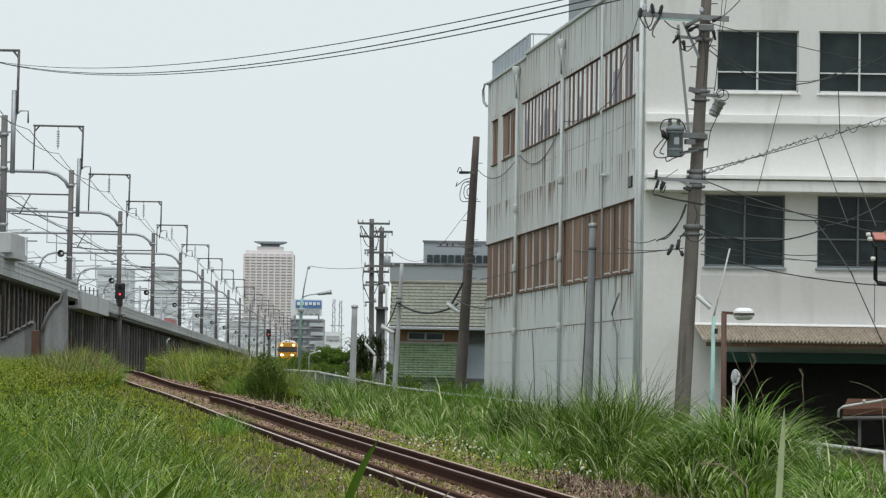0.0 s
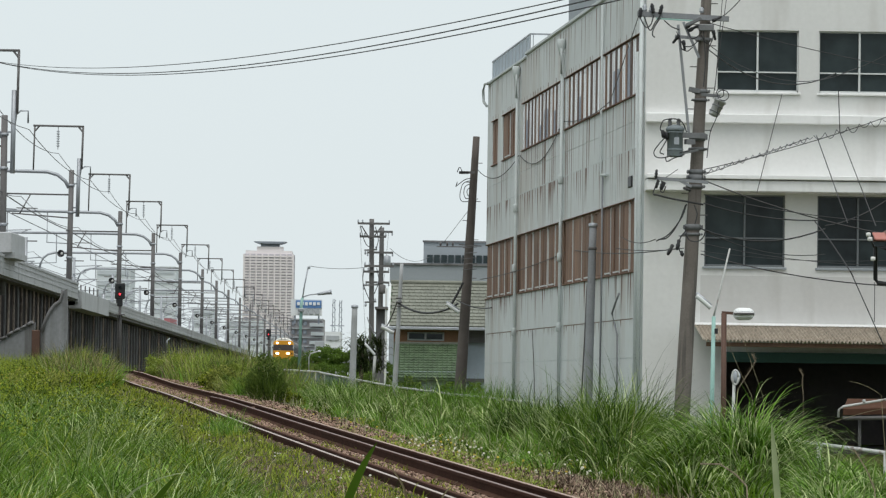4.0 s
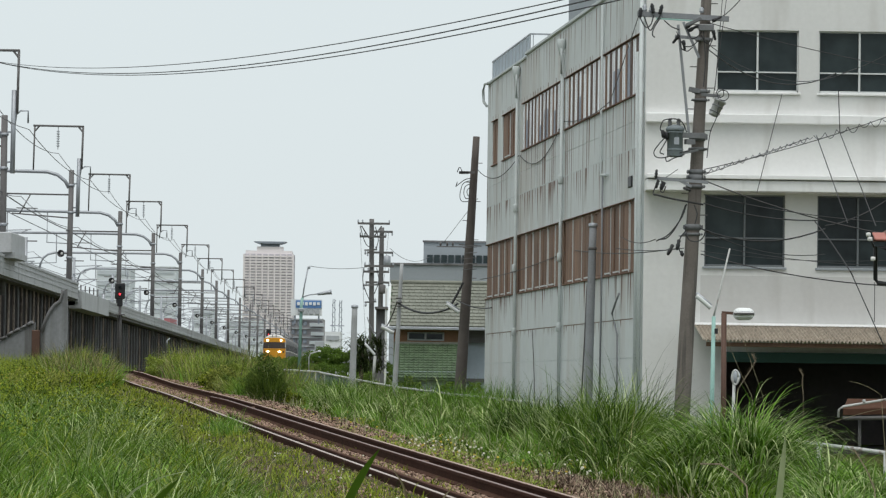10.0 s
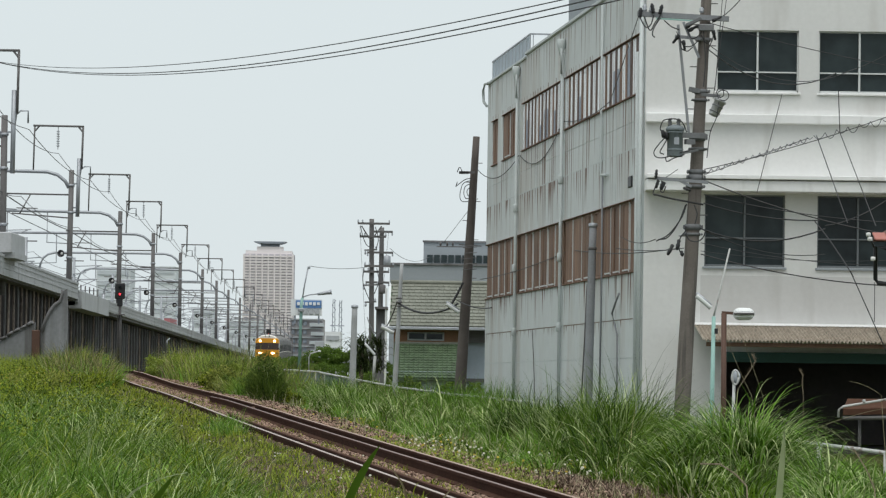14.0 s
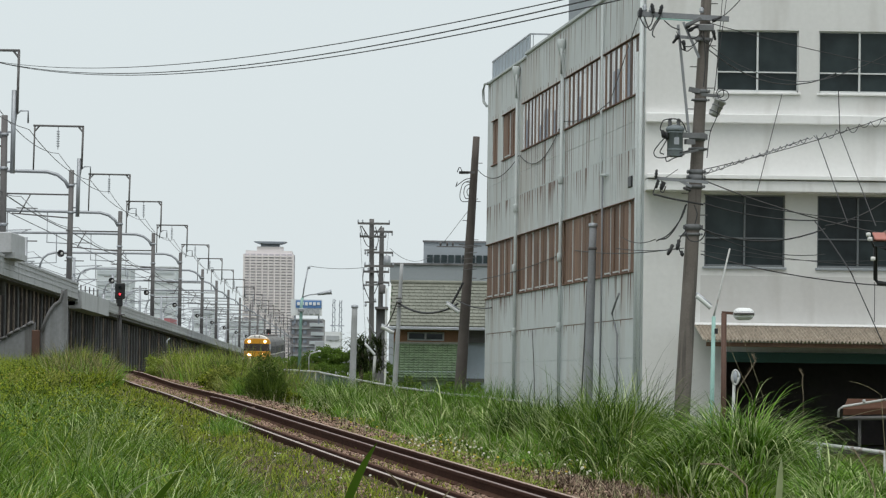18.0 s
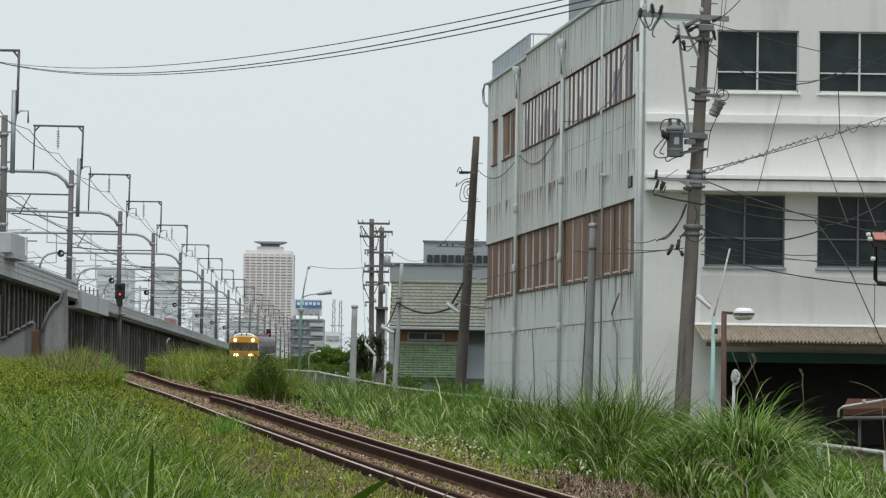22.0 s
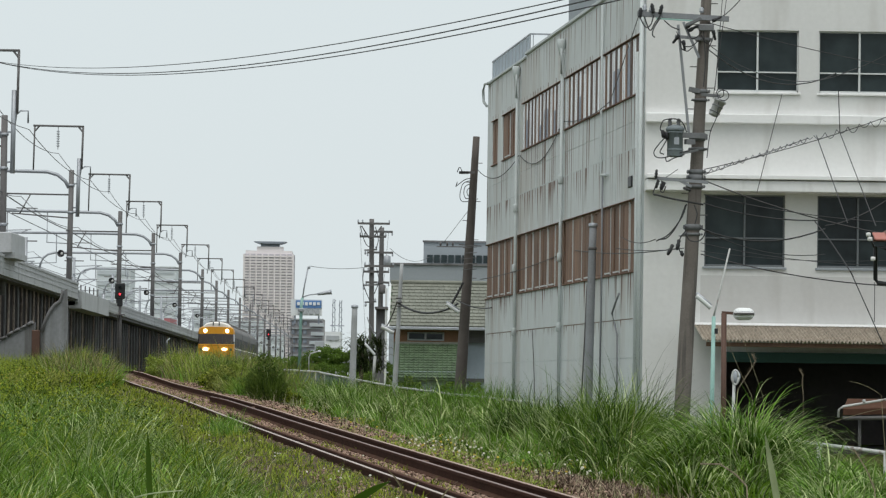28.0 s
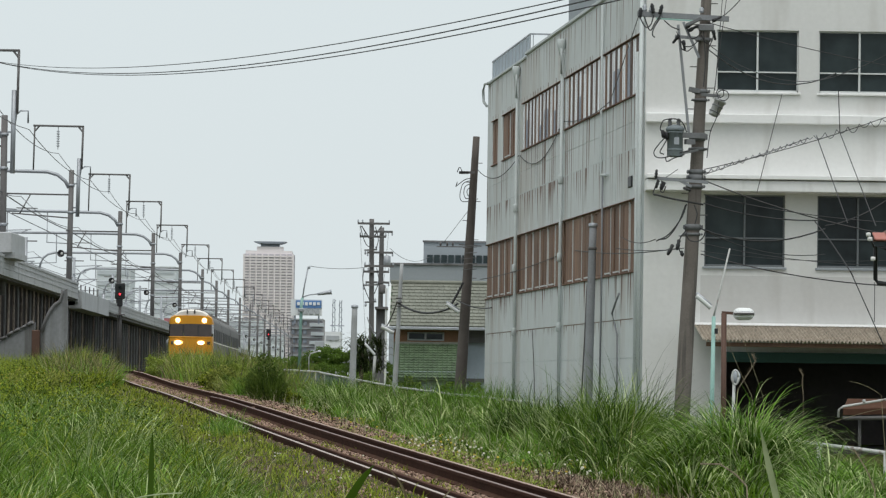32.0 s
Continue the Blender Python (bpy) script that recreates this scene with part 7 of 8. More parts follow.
for name, sel, mt, per, w, lab in (("tall_grass", tint <= 0.34, M_GRASS, 60, (0.007, 0.014), "deep green tussocks of soft long grass on the bank"), ("light_grass", (tint > 0.34) & (tint <= 0.72), M_GRASSL, 60, (0.007, 0.014), "bright green tussocks of soft long grass on the bank"), ("yellowish_grass", tint > 0.72, M_GRASSY, 44, (0.010, 0.020), "yellow-green tussocks on the bank")):
    tufts(name, x[sel], y[sel], per, rad[sel], h[sel], w, (0.9, 2.9), mt, lab)
sel = R.uniform(0, 1, len(x)) < 0.5
tufts("pale_grass", x[sel], y[sel], 7, rad[sel], h[sel] * 1.15, (0.006, 0.012), (1.4, 3.0), M_GRASSB, "pale arching blades among the tussocks")

# verge grass right of the track, low near the rails
x, y = spread(300000, 28, 150, 1.0)
off = x - tx(y)
pipe = np.interp(y, TXY, PPX)
room = np.clip((off - 1.6) / 3.4, 0, 1)
view = x / y
bare = (y > 80) & (view > -0.047) & (view < -0.029)
keep = (off > 1.2) & (x < pipe + 4) & (R.uniform(0, 1, len(x)) < (0.10 + 0.90 * room) * np.clip(48 / y, 0.3, 1)) & ~(bare & (R.uniform(0, 1, len(x)) < 0.5)) & ~((y > 34) & (y < 50) & (view < np.where(y < 47, 0.052, 0.048)) & (R.uniform(0, 1, len(x)) < 0.93))
x, y, off, room, pipe, bare = x[keep], y[keep], off[keep], room[keep], pipe[keep], bare[keep]
n = len(x)
near_pipe = np.exp(-((x - pipe + 0.3) / 1.3) ** 2)
h = (0.07 + 0.30 * room + 0.15 * near_pipe * room) * (0.35 + 1.0 * patch(x, y, 0.8, 2.2)) * R.uniform(0.6, 1.3, n)
h = np.where(bare, np.minimum(h, 0.22), h)
h = np.where((x / y > 0.1), h * 0.55, h)
pale = R.uniform(0, 1, n) < 0.16 * (0.3 + patch(x, y, 0.7, 3.0))
low = (~pale) & (room < 0.45)
for name, sel, mt, lab in (("verge_grass", ~pale & ~low, M_GRASS, "long green grass on the verge by the guard rail"), ("pale_grass", pale, M_GRASSB, "pale arching grass blades on the verge"), ("low_weeds", low, M_GRASSY, "low yellow-green weeds beside the rails")):
    xs, yz, hh = x[sel], y[sel], h[sel]
    blades(name, base_of(xs, yz), hh * R.uniform(1.0, 1.8, len(xs)), R.uniform(0.007, 0.015, len(xs)), R.uniform(1.0, 3.2, len(xs)), sway(xs, yz, 2.4) + 2.0, mt, lab, 4)


x, y = spread(2600, 46, 118, 1.0)
off = x - tx(y)
pipe = np.interp(y, TXY, PPX)
keep = (off > 2.3) & (x < pipe + 0.6) & ~((y > 80) & (x / y > -0.05) & (x / y < -0.029)) & (x / y < 0.1)
x, y, off, pipe = x[keep], y[keep], off[keep], pipe[keep]
h = (0.26 + 0.72 * np.clip((off - 2.2) / 3.0, 0, 1)) * R.uniform(0.6, 1.25, len(x)) * (0.5 + 0.8 * patch(x, y, 0.8, 5.5))
rad = h * R.uniform(0.3, 0.5, len(x))
# self-shade of the right-hand growth, put in as darker and fewer pale blades
verge_shade = np.clip((x / y - 0.024) / 0.012, 0, 1)
tint = patch(x, y, 0.7, 8.0) + R.normal(0, 0.2, len(x)) - 0.6 * verge_shade
for name, sel, mt, lab in (("verge_tussocks", (tint <= 0.42) & (tint > 0.05), M_GRASS, "deep green tussocks of long grass on the verge"), ("dusky_tussocks", tint <= 0.05, M_SHADEGRASS, "tussocks of long verge grass in a shade-dark green"), ("light_tussocks", (tint > 0.42), M_GRASSL, "bright green tussocks of long grass on the verge")):
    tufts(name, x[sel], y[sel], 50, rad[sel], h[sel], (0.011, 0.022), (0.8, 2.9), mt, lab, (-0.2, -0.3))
sel = R.uniform(0, 1, len(x)) < 0.3
tufts("strawy_grass", x[sel], y[sel], 16, rad[sel], h[sel], (0.010, 0.018), (0.6, 2.6), M_REED, "brownish old blades among the verge's tussocks", (-0.2, -0.3))
sel = R.uniform(0, 1, len(x)) < 0.6 - 0.4 * verge_shade
tufts("pale_grass", x[sel], y[sel], 10, rad[sel], h[sel] * 1.25, (0.016, 0.030), (1.5, 3.0), M_GRASSB, "pale arching blades among the verge's tussocks", (-0.2, -0.3))


# long growth along the guard rail and at the foot of the works wall
y = R.uniform(70, 99, 150)
x = np.interp(y, TXY, PPX) + R.uniform(-1.3, 0.2, 150)
h = R.uniform(0.75, 1.2, 150)
tufts("rail_side_grass", x, y, 60, h * 0.4, h, (0.011, 0.022), (0.6, 2.8), M_GRASSL, "long arching green grass along the guard rail", (-0.15, -0.3))
tufts("pale_grass", x, y, 10, h * 0.35, h * 1.15, (0.011, 0.02), (1.2, 2.9), M_GRASSB, "pale arching blades along the guard rail", (-0.15, -0.3))
y = R.uniform(90, 108, 46)
x = (R.uniform(-0.002, 0.018, 46)) * y
h = R.uniform(0.8, 1.45, 46)
tufts("wall_foot_grass", x, y, 60, h * 0.35, h, (0.012, 0.022), (0.3, 2.2), M_GRASSL, "tall thin green grass at the foot of the wall", (0.1, 0.0))


def clump(cx, cy, rad, n, hmin, hmax, name, label, main=None, pale=0.25, arch=(1.5, 3.6), wide=(0.010, 0.022), lean=0.6, segs=6, curl=1.7, grow=1.5):
    """A tussock: blades from a tight root that fan out and arch over on all sides."""
    root = thing(name, label, "grass clump", "grass clumps")
    root.location = (0, 0, 0)
    a = R.uniform(0, math.tau, n)
    r = rad * np.sqrt(R.uniform(0, 1, n))
    x, y = cx + r * np.cos(a), cy + r * np.sin(a)
    h = R.uniform(hmin, hmax, n) * (1 - 0.3 * (r / rad) ** 2)
    turn = a + R.normal(0, 0.6, n)
    # a share of blades is pale, carrying the painted highlights
    light = R.uniform(0, 1, n) < pale
    for sel, mt, nm in ((~light, main or M_GRASS, "foliage"), (light, M_GRASSB, "pale_foliage")):
        m = int(sel.sum())
        ob = blades(nm, base_of(x[sel], y[sel], 0.05), h[sel] * R.uniform(0.9, grow, m), R.uniform(wide[0], wide[1], m), R.uniform(arch[0], arch[1], m) * (lean + (1.1 - lean) * r[sel] / rad), turn[sel], mt, "", segs, 0.5, "grass", curl)
        ob.parent = root
        del ob["category"]
    return root


# big arching clumps on the near right, then along the guard rail
for cx, cy, rad, n, h0, h1, dim in ((3.85, 45.3, 0.42, 900, 1.6, 2.05, False), (4.15, 45.6, 0.35, 480, 1.35, 1.8, False), (3.55, 45.5, 0.36, 520, 1.45, 1.9, False), (3.85, 44.6, 0.45, 520, 0.9, 1.4, False), (3.2, 45.4, 0.35, 460, 1.2, 1.6, True), (2.9, 46, 0.3, 300, 0.8, 1.15, True), (3.55, 43.6, 0.35, 300, 0.5, 0.85, True), (4.75, 44, 0.4, 460, 0.9, 1.3, False), (5.15, 43.4, 0.4, 460, 0.8, 1.15, False), (5.5, 45, 0.4, 420, 0.8, 1.15, False), (4.55, 42, 0.5, 560, 0.55, 0.9, False), (5.0, 39.5, 0.6, 520, 0.4, 0.7, False), (4.3, 39, 0.5, 400, 0.4, 0.65, False), (3.0, 43, 0.4, 340, 0.6, 0.95, True), (3.5, 40.5, 0.5, 300, 0.4, 0.7, True)):
    clump(cx, cy, rad, int(n * (0.5 if dim else 0.8)), h0, h1, "grass_clump", "large domed clump of long arching green grass", M_GRASS if dim else M_GRASSL, 0.2 if dim else 0.34, (1.5, 3.1), (0.015, 0.030), 0.78, 12, 2.3, 1.12)
    # inner blades: the clump's inside shade is put into their colour
    clump(cx, cy, rad * 1.15, int(n * 0.8), h0 * 0.4, h1 * 0.7, "grass_clump", "inner growth of a large grass clump, shade in its green", M_SHADEGRASS, 0.02, (1.0, 2.6), (0.012, 0.026), 0.8, 7, 1.8, 1.12)
# some of these clumps take the green with shade in its colour
for cx, cy, rad, n, h0, h1 in ((2.95, 62, 0.4, 1500, 0.95, 1.55), (3.3, 63, 0.42, 1700, 1.05, 1.65), (3.65, 64, 0.35, 1200, 0.95, 1.5), (2.5, 62, 0.5, 1300, 0.8, 1.3), (2.0, 63, 0.5, 1200, 0.8, 1.25), (1.5, 64, 0.5, 1000, 0.7, 1.15), (2.9, 57, 0.5, 900, 0.45, 0.85), (2.2, 57.5, 0.5, 900, 0.45, 0.85)  ):
    clump(cx, cy, rad, int(n * 0.6), h0 * 1.12, h1 * 1.18, "grass_clump", "upright dense clump of deep green grass by the guard rail", M_GRASS if n % 200 else M_SHADEGRASS, 0.2, (0.7, 2.6), (0.011, 0.022))
for cx, cy, rad, n, h0, h1 in ((1.5, 72, 0.8, 900, 0.5, 0.9), (0.9, 80, 0.8, 800, 0.5, 0.9), (0.9, 92, 0.9, 800, 0.6, 1.0), (0.35, 100, 0.8, 800, 0.7, 1.15), (0.8, 104, 0.7, 800, 0.8, 1.3), (-1.3, 92, 0.9, 800, 0.6, 0.95), (-1.9, 96, 0.9, 800, 0.6, 0.95), (-2.3, 90, 0.7, 800, 0.6, 1.0), (-0.6, 88, 0.8, 800, 0.5, 0.9), (2.1, 78, 0.7, 800, 0.5, 0.9), (1.0, 66, 0.7, 800, 0.4, 0.8), (0.2, 74, 0.7, 700, 0.4, 0.7), (-1.2, 82, 0.7, 700, 0.4, 0.7)):
    clump(cx, cy, rad, n, h0, h1, "grass_clump", "arching clump of green grass on the verge")
for cx, cy, h0, h1 in ((-3.1, 108, 0.6, 1.0), (-2.6, 104, 0.6, 1.0), (-3.3, 103, 0.45, 0.85), (-2.0, 101, 0.55, 0.95), (-1.5, 104, 0.5, 0.9)):
    clump(cx, cy, 0.55, 800, h0, h1, "grass_clump", "arching clump of green grass before the fence", None, 0.15, (0.8, 2.8), (0.009, 0.018))
for cx, cy, h0, h1 in ((-2.35, 83, 0.55, 0.95), (-1.9, 81, 0.5, 0.85), (-1.45, 80, 0.5, 0.85), (-2.7, 86, 0.6, 0.95), (-1.0, 77, 0.45, 0.75), (-0.4, 74, 0.4, 0.7)):
    clump(cx, cy, 0.45, 420, h0, h1, "grass_clump", "strawy green tussock beside the track", M_GRASS if cy % 2 else M_GRASSL, 0.3, (0.7, 2.7), (0.009, 0.017))
for cx, cy, n, h0, h1 in ((5.75, 50, 110, 0.8, 1.3), (6.15, 51, 110, 0.8, 1.35), (5.4, 48, 90, 0.7, 1.0)):
    clump(cx, cy, 0.4, n, h0, h1, "grass_clump", "loose clump of long thin blades before the open bay", M_GRASS, 0.25, (1.2, 2.6), (0.010, 0.018), 0.9, 10, 1.5, 1.15)
# clumps at the bay's mouth, shade painted into their green
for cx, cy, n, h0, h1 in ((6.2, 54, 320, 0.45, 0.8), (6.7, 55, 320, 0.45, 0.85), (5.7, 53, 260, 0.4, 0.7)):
    clump(cx, cy, 0.5, n, h0, h1, "grass_clump", "clump in shade-dark green before the open bay", M_SHADEGRASS, 0.1, (0.8, 2.6), (0.012, 0.022))
# feathery dark clump and weed tussocks by the bend
clump(-4.15, 86, 0.30, 1500, 0.4, 0.9, "grass_clump", "dense dark green feathery clump by the track", M_LEAF, 0.05, (0.2, 1.7), (0.008, 0.016))
for cx, cy, rad, n, h0, h1, mt in ((-5.2, 95, 0.7, 1000, 0.5, 0.95, M_FLUFF), (-4.9, 92, 0.6, 900, 0.45, 0.85, M_FLUFF), (-5.9, 101, 0.7, 1000, 0.55, 1.1, M_FLUFF), (-6.6, 106, 0.7, 1000, 0.6, 1.15, M_FLUFF), (-7.3, 110, 0.6, 1000, 0.6, 1.15, M_GRASSY), (-8.4, 113, 0.45, 1000, 0.6, 1.15, M_FLUFF), (-7.0, 116, 0.7, 900, 0.6, 1.1, M_FLUFF), (-6.2, 112, 0.8, 900, 0.5, 1.05, M_FLUFF), (-5.6, 108, 0.8, 900, 0.5, 1.0, M_GRASSY), (-8.1, 119, 0.8, 900, 0.6, 1.15, M_FLUFF), (-9.2, 124, 0.8, 900, 0.6, 1.15, M_FLUFF), (-7.6, 126, 0.9, 900, 0.6, 1.1, M_FLUFF), (-6.6, 122, 0.9, 900, 0.6, 1.1, M_FLUFF)):
    clump(cx, cy, rad, int(n * 0.8), h0 * 0.9, h1 * 0.9, "weed_clump", "tall feathery clump of light green weeds inside the bend", mt if cy % 3 else M_LEAF, 0.05, (0.3, 2.4), (0.008, 0.016))
    clump(cx + 0.15, cy - 0.5, rad, int(n * 0.5), h0 * 0.7, h1 * 0.8, "weed_clump", "mixed green weeds inside the bend", M_REED if cy % 2 else M_GRASSL, 0.05, (0.5, 2.6), (0.012, 0.022))
for cx, cy, rad, n, h0, h1, mt in ((-9.55, 98, 0.55, 900, 0.5, 1.0, M_GRASSY), (-9.1, 96, 0.5, 800, 0.5, 0.9, M_LEAF), (-10.2, 101, 0.7, 900, 0.6, 1.1, M_GRASSY), (-10.9, 104, 0.7, 900, 0.6, 1.0, M_LEAF), (-8.9, 92, 0.6, 800, 0.4, 0.8, M_GRASSY), (-9.9, 94, 0.8, 900, 0.5, 0.9, M_GRASSY), (-10.6, 97, 0.8, 900, 0.5, 0.9, M_GRASSY)):
    clump(cx, cy, rad, n, h0, h1, "weed_clump", "tall clump of yellow-green weeds on the bank", mt, 0.1, (0.4, 2.4), (0.012, 0.026))

for cx, cy, n, h0, h1 in ((-3.55, 58, 300, 0.25, 0.42), (-3.3, 56.5, 260, 0.22, 0.4), (-3.4, 60, 70, 0.22, 0.42)):
    clump(cx, cy, 0.28, n, h0, h1, "grass_clump", "fine green tuft growing against the rail", M_GRASSL, 0.15, (0.6, 2.4), (0.006, 0.011), 0.5, 5)
# brownish reeds on the ridge under the viaduct
x = R.uniform(-0.108, -0.083, 230)
y = R.uniform(92, 112, 230)
x = x * y
keep = x < tx(y) - 1.0
x, y = x[keep], y[keep]
h = R.uniform(0.8, 1.5, len(x)) * np.clip(0.5 + 0.5 * (tx(y) - x - 0.8), 0.4, 1) * np.clip((x / y + 0.119) / 0.016, 0.45, 1)
tufts("reeds", x, y, 46, h * 0.35, h, (0.012, 0.024), (0.4, 2.2), M_REED, "tall brownish reeds on the ridge below the viaduct", (0.2, 0.0))
tufts("reeds", x + 0.1, y - 0.4, 40, h * 0.4, h * 0.85, (0.012, 0.024), (0.5, 2.4), M_GRASSL, "green growth among the brownish reeds", (0.2, 0.0))

y = R.uniform(104, 145, 260)
x = tx(y) + R.uniform(1.9, 5.0, 260)
h = R.uniform(0.7, 1.5, 260)
for mt, per, k in ((M_REED, 20, 1.0), (M_FLUFF, 30, 0.95), (M_GRASSL, 20, 0.8)):
    tufts("bend_weeds", x + R.normal(0, 0.3, 260), y, per, h * 0.4, h * k, (0.014, 0.028), (0.3, 2.2), mt, "tall mixed weeds inside the bend of the track", (0.1, 0.0))

# tufts combed by the wind on the near bank
rt = random.Random(31)
for k in range(64):
    cy = rt.uniform(29, 72)
    cx = rt.uniform(-0.128, -0.045) * cy
    if cx > track_x(cy) - 2.3:
        cx = track_x(cy) - 2.3 - rt.uniform(0, 1.5)
    clump(cx, cy, rt.uniform(0.22, 0.45), 300, 0.34, 0.74, "grass_clump", "wind-combed tuft of green grass on the bank", M_GRASS if k % 4 else M_GRASSY, 0.3, (1.2, 3.2), (0.008, 0.017))

# broad lighter blades that stand out of the near bank
x, y = spread(22000, 26, 74, 1.0)
off = x - tx(y)
keep = (off < np.interp(y, (46, 64), (-2.6, -1.6))) & (patch(x, y, 1.3, 3.7) > R.uniform(0.35, 0.75, len(x)))
x, y = x[keep], y[keep]
m = len(x)
hh = R.uniform(0.25, 0.62, m) * (0.4 + 0.9 * patch(x, y, 0.9, 1.0))
blades("broad_grass", base_of(x, y), hh * 1.35, R.uniform(0.013, 0.024, m), R.uniform(1.3, 3.1, m), sway(x, y, 1.0), M_GRASSM, "broad lighter green blades among the bank's grass", 5)

# broad weed leaves over the bank's far half
x, y = spread(150000, 46, 106, 1.0)
off = x - tx(y)
keep = (off < -2.0) & (patch(x, y, 0.8, 9.0) + 0.006 * (y - 60) > R.uniform(0.4, 0.75, len(x)))
x, y = x[keep], y[keep]
m = len(x)
p = np.stack([x, y, fast_ground(x, y) + R.uniform(0.08, 0.6, m) * (0.5 + patch(x, y, 0.9, 1.0))], 1)
a = R.normal(0, 1, (m, 3))
a /= np.linalg.norm(a, axis=1)[:, None]
c = np.cross(a, R.normal(0, 1, (m, 3)))
c /= np.linalg.norm(c, axis=1)[:, None]
sz = R.uniform(0.012, 0.035, m)[:, None]
v = np.stack([p - a * sz, p + c * sz * 0.5, p + a * sz, p - c * sz * 0.5], 1).reshape(-1, 3)
f = (np.array([(0, 1, 2), (0, 2, 3)])[None] + (np.arange(m) * 4)[:, None, None]).reshape(-1, 3)
tagged(tri_mesh("weed_leaves", v, f, M_GRASSY), "small broad weed leaves over the bank", "weeds", kind="stuff")

x, y = spread(26000, 32, 62, 1.0)
off = x - tx(y)
keep = (off < -0.85) & (off > -3.4) & (patch(x, y, 1.6, 2.5) > R.uniform(0.4, 0.8, len(x)))
x, y = x[keep], y[keep]
m = len(x)
blades("shoulder_weeds", base_of(x, y), R.uniform(0.06, 0.2, m), R.uniform(0.015, 0.035, m), R.uniform(0.8, 2.4, m), R.uniform(0, 6.28, m), M_FLUFF, "low yellowish broad-leaved weeds on bare soil", 3)
x, y = spread(60000, 42, 64, 1.0)
off = x - tx(y)
keep = (off > 0.95) & (off < 3.4) & (x / y < 0.032) & (patch(x, y, 1.1, 5.2) + 0.25 * (y < 57) > R.uniform(0.3, 0.85, len(x)))
x, y = x[keep], y[keep]
m = len(x)
blades("clover_weeds", base_of(x, y), R.uniform(0.05, 0.17, m), R.uniform(0.014, 0.032, m), R.uniform(0.8, 2.6, m), R.uniform(0, 6.28, m), M_FLUFF, "low clover-like weeds creeping over the gravel", 3)
# dry straw among them, brown litter beside the right rail
x, y = spread(9000, 30, 110, 1.0)
off = x - tx(y)
keep = (np.abs(off) > 1.3) & (np.abs(off) < 5)
x, y = x[keep], y[keep]
h = R.uniform(0.1, 0.5, len(x))
blades("straw_blades", base_of(x, y), h, R.uniform(0.004, 0.008, len(x)), R.uniform(0.4, 2.2, len(x)), R.uniform(0, 6.28, len(x)), M_GRASSD, "dry straw-coloured stems among the grass", 4)
x = R.normal(2.05, 0.5, 6500)
y = R.normal(46.5, 2.6, 6500)
keep = (x - tx(y) > 1.0)
x, y = x[keep], y[keep]
h = R.uniform(0.04, 0.13, len(x))
blades("dead_litter", base_of(x, y, 0.0), h, R.uniform(0.008, 0.02, len(x)), R.uniform(1.0, 2.4, len(x)), R.uniform(0, 6.28, len(x)), M_LITTER, "brown dead stems and litter beside the rail", 3)
# sparse weeds between the rails and on the left shoulder
x, y = spread(110000, 30, 110, 1.0)
off = x - tx(y)
left = (off > -2.8) & (off < -0.72)
left &= (y > 56) | (R.uniform(0, 1, len(x)) < np.where(y > 48, 0.3, 0.05) + 0.35 * (patch(x, y, 1.2, 2.0) > 0.6))
xs, yz = x[left], y[left]
hh = R.uniform(0.05, 0.24, len(xs)) * (0.4 + patch(xs, yz, 1.0, 8.0)) * np.where(xs - tx(yz) > -1.0, 0.6, 1.1)
blades("shoulder_grass", base_of(xs, yz, -0.02), hh, R.uniform(0.006, 0.012, len(xs)), R.uniform(0.6, 2.8, len(xs)), R.uniform(0, 6.28, len(xs)), M_GRASSY, "short yellow-green grass on the track's left shoulder", 3)
keep = (off > -2.6) & (off < 1.6) & (patch(x, y, 1.3, 4.0) > 0.50 - 0.5 * (off < -0.75)) & (np.abs(np.abs(off) - 0.566) > 0.1)
x, y = x[keep], y[keep]
h = R.uniform(0.03, 0.15, len(x))
blades("track_weeds", base_of(x, y, 0.01), h, R.uniform(0.006, 0.014, len(x)), R.uniform(1.0, 2.8, len(x)), R.uniform(0, 6.28, len(x)), M_GRASSY, "thin green weeds growing between the sleepers", 3)


def leaf_cloud(centres, n, leaf, material, name, label, category, squash=0.8, kind=""):
    """Small leaves in uneven lobes around the centres (x, y, z, radius)."""
    per = [max(4, int(n * c[3] ** 2 / sum(q[3] ** 2 for q in centres))) for c in centres]
    P3, N3 = [], []
    for (cx, cy, cz, rad), m in zip(centres, per):
        d = R.normal(0, 1, (m, 3))
        d /= np.linalg.norm(d, axis=1)[:, None]
        r = rad * R.uniform(0.45, 1.08, m) ** 0.6 * (0.8 + 0.35 * np.sin(d[:, 0] * 5 + cx) * np.cos(d[:, 2] * 6 + cy))
        P3.append(np.array((cx, cy, cz)) + d * r[:, None] * np.array((1, 1, squash)))
        N3.append(d)
    p, d = np.concatenate(P3), np.concatenate(N3)
    m = len(p)
    a = R.normal(0, 1, (m, 3)) + d * 0.3
    a /= np.linalg.norm(a, axis=1)[:, None]
    c = np.cross(a, R.normal(0, 1, (m, 3)))
    c /= np.linalg.norm(c, axis=1)[:, None]
    s = (leaf * R.uniform(0.6, 1.4, m))[:, None]
    v = np.stack([p - a * s, p + c * s * 0.45, p + a * s, p - c * s * 0.45], 1).reshape(-1, 3)
    f = np.array([(0, 1, 2), (0, 2, 3)])
    f = (f[None] + (np.arange(m) * 4)[:, None, None]).reshape(-1, 3)
    return tri_mesh(name, v, f, material)


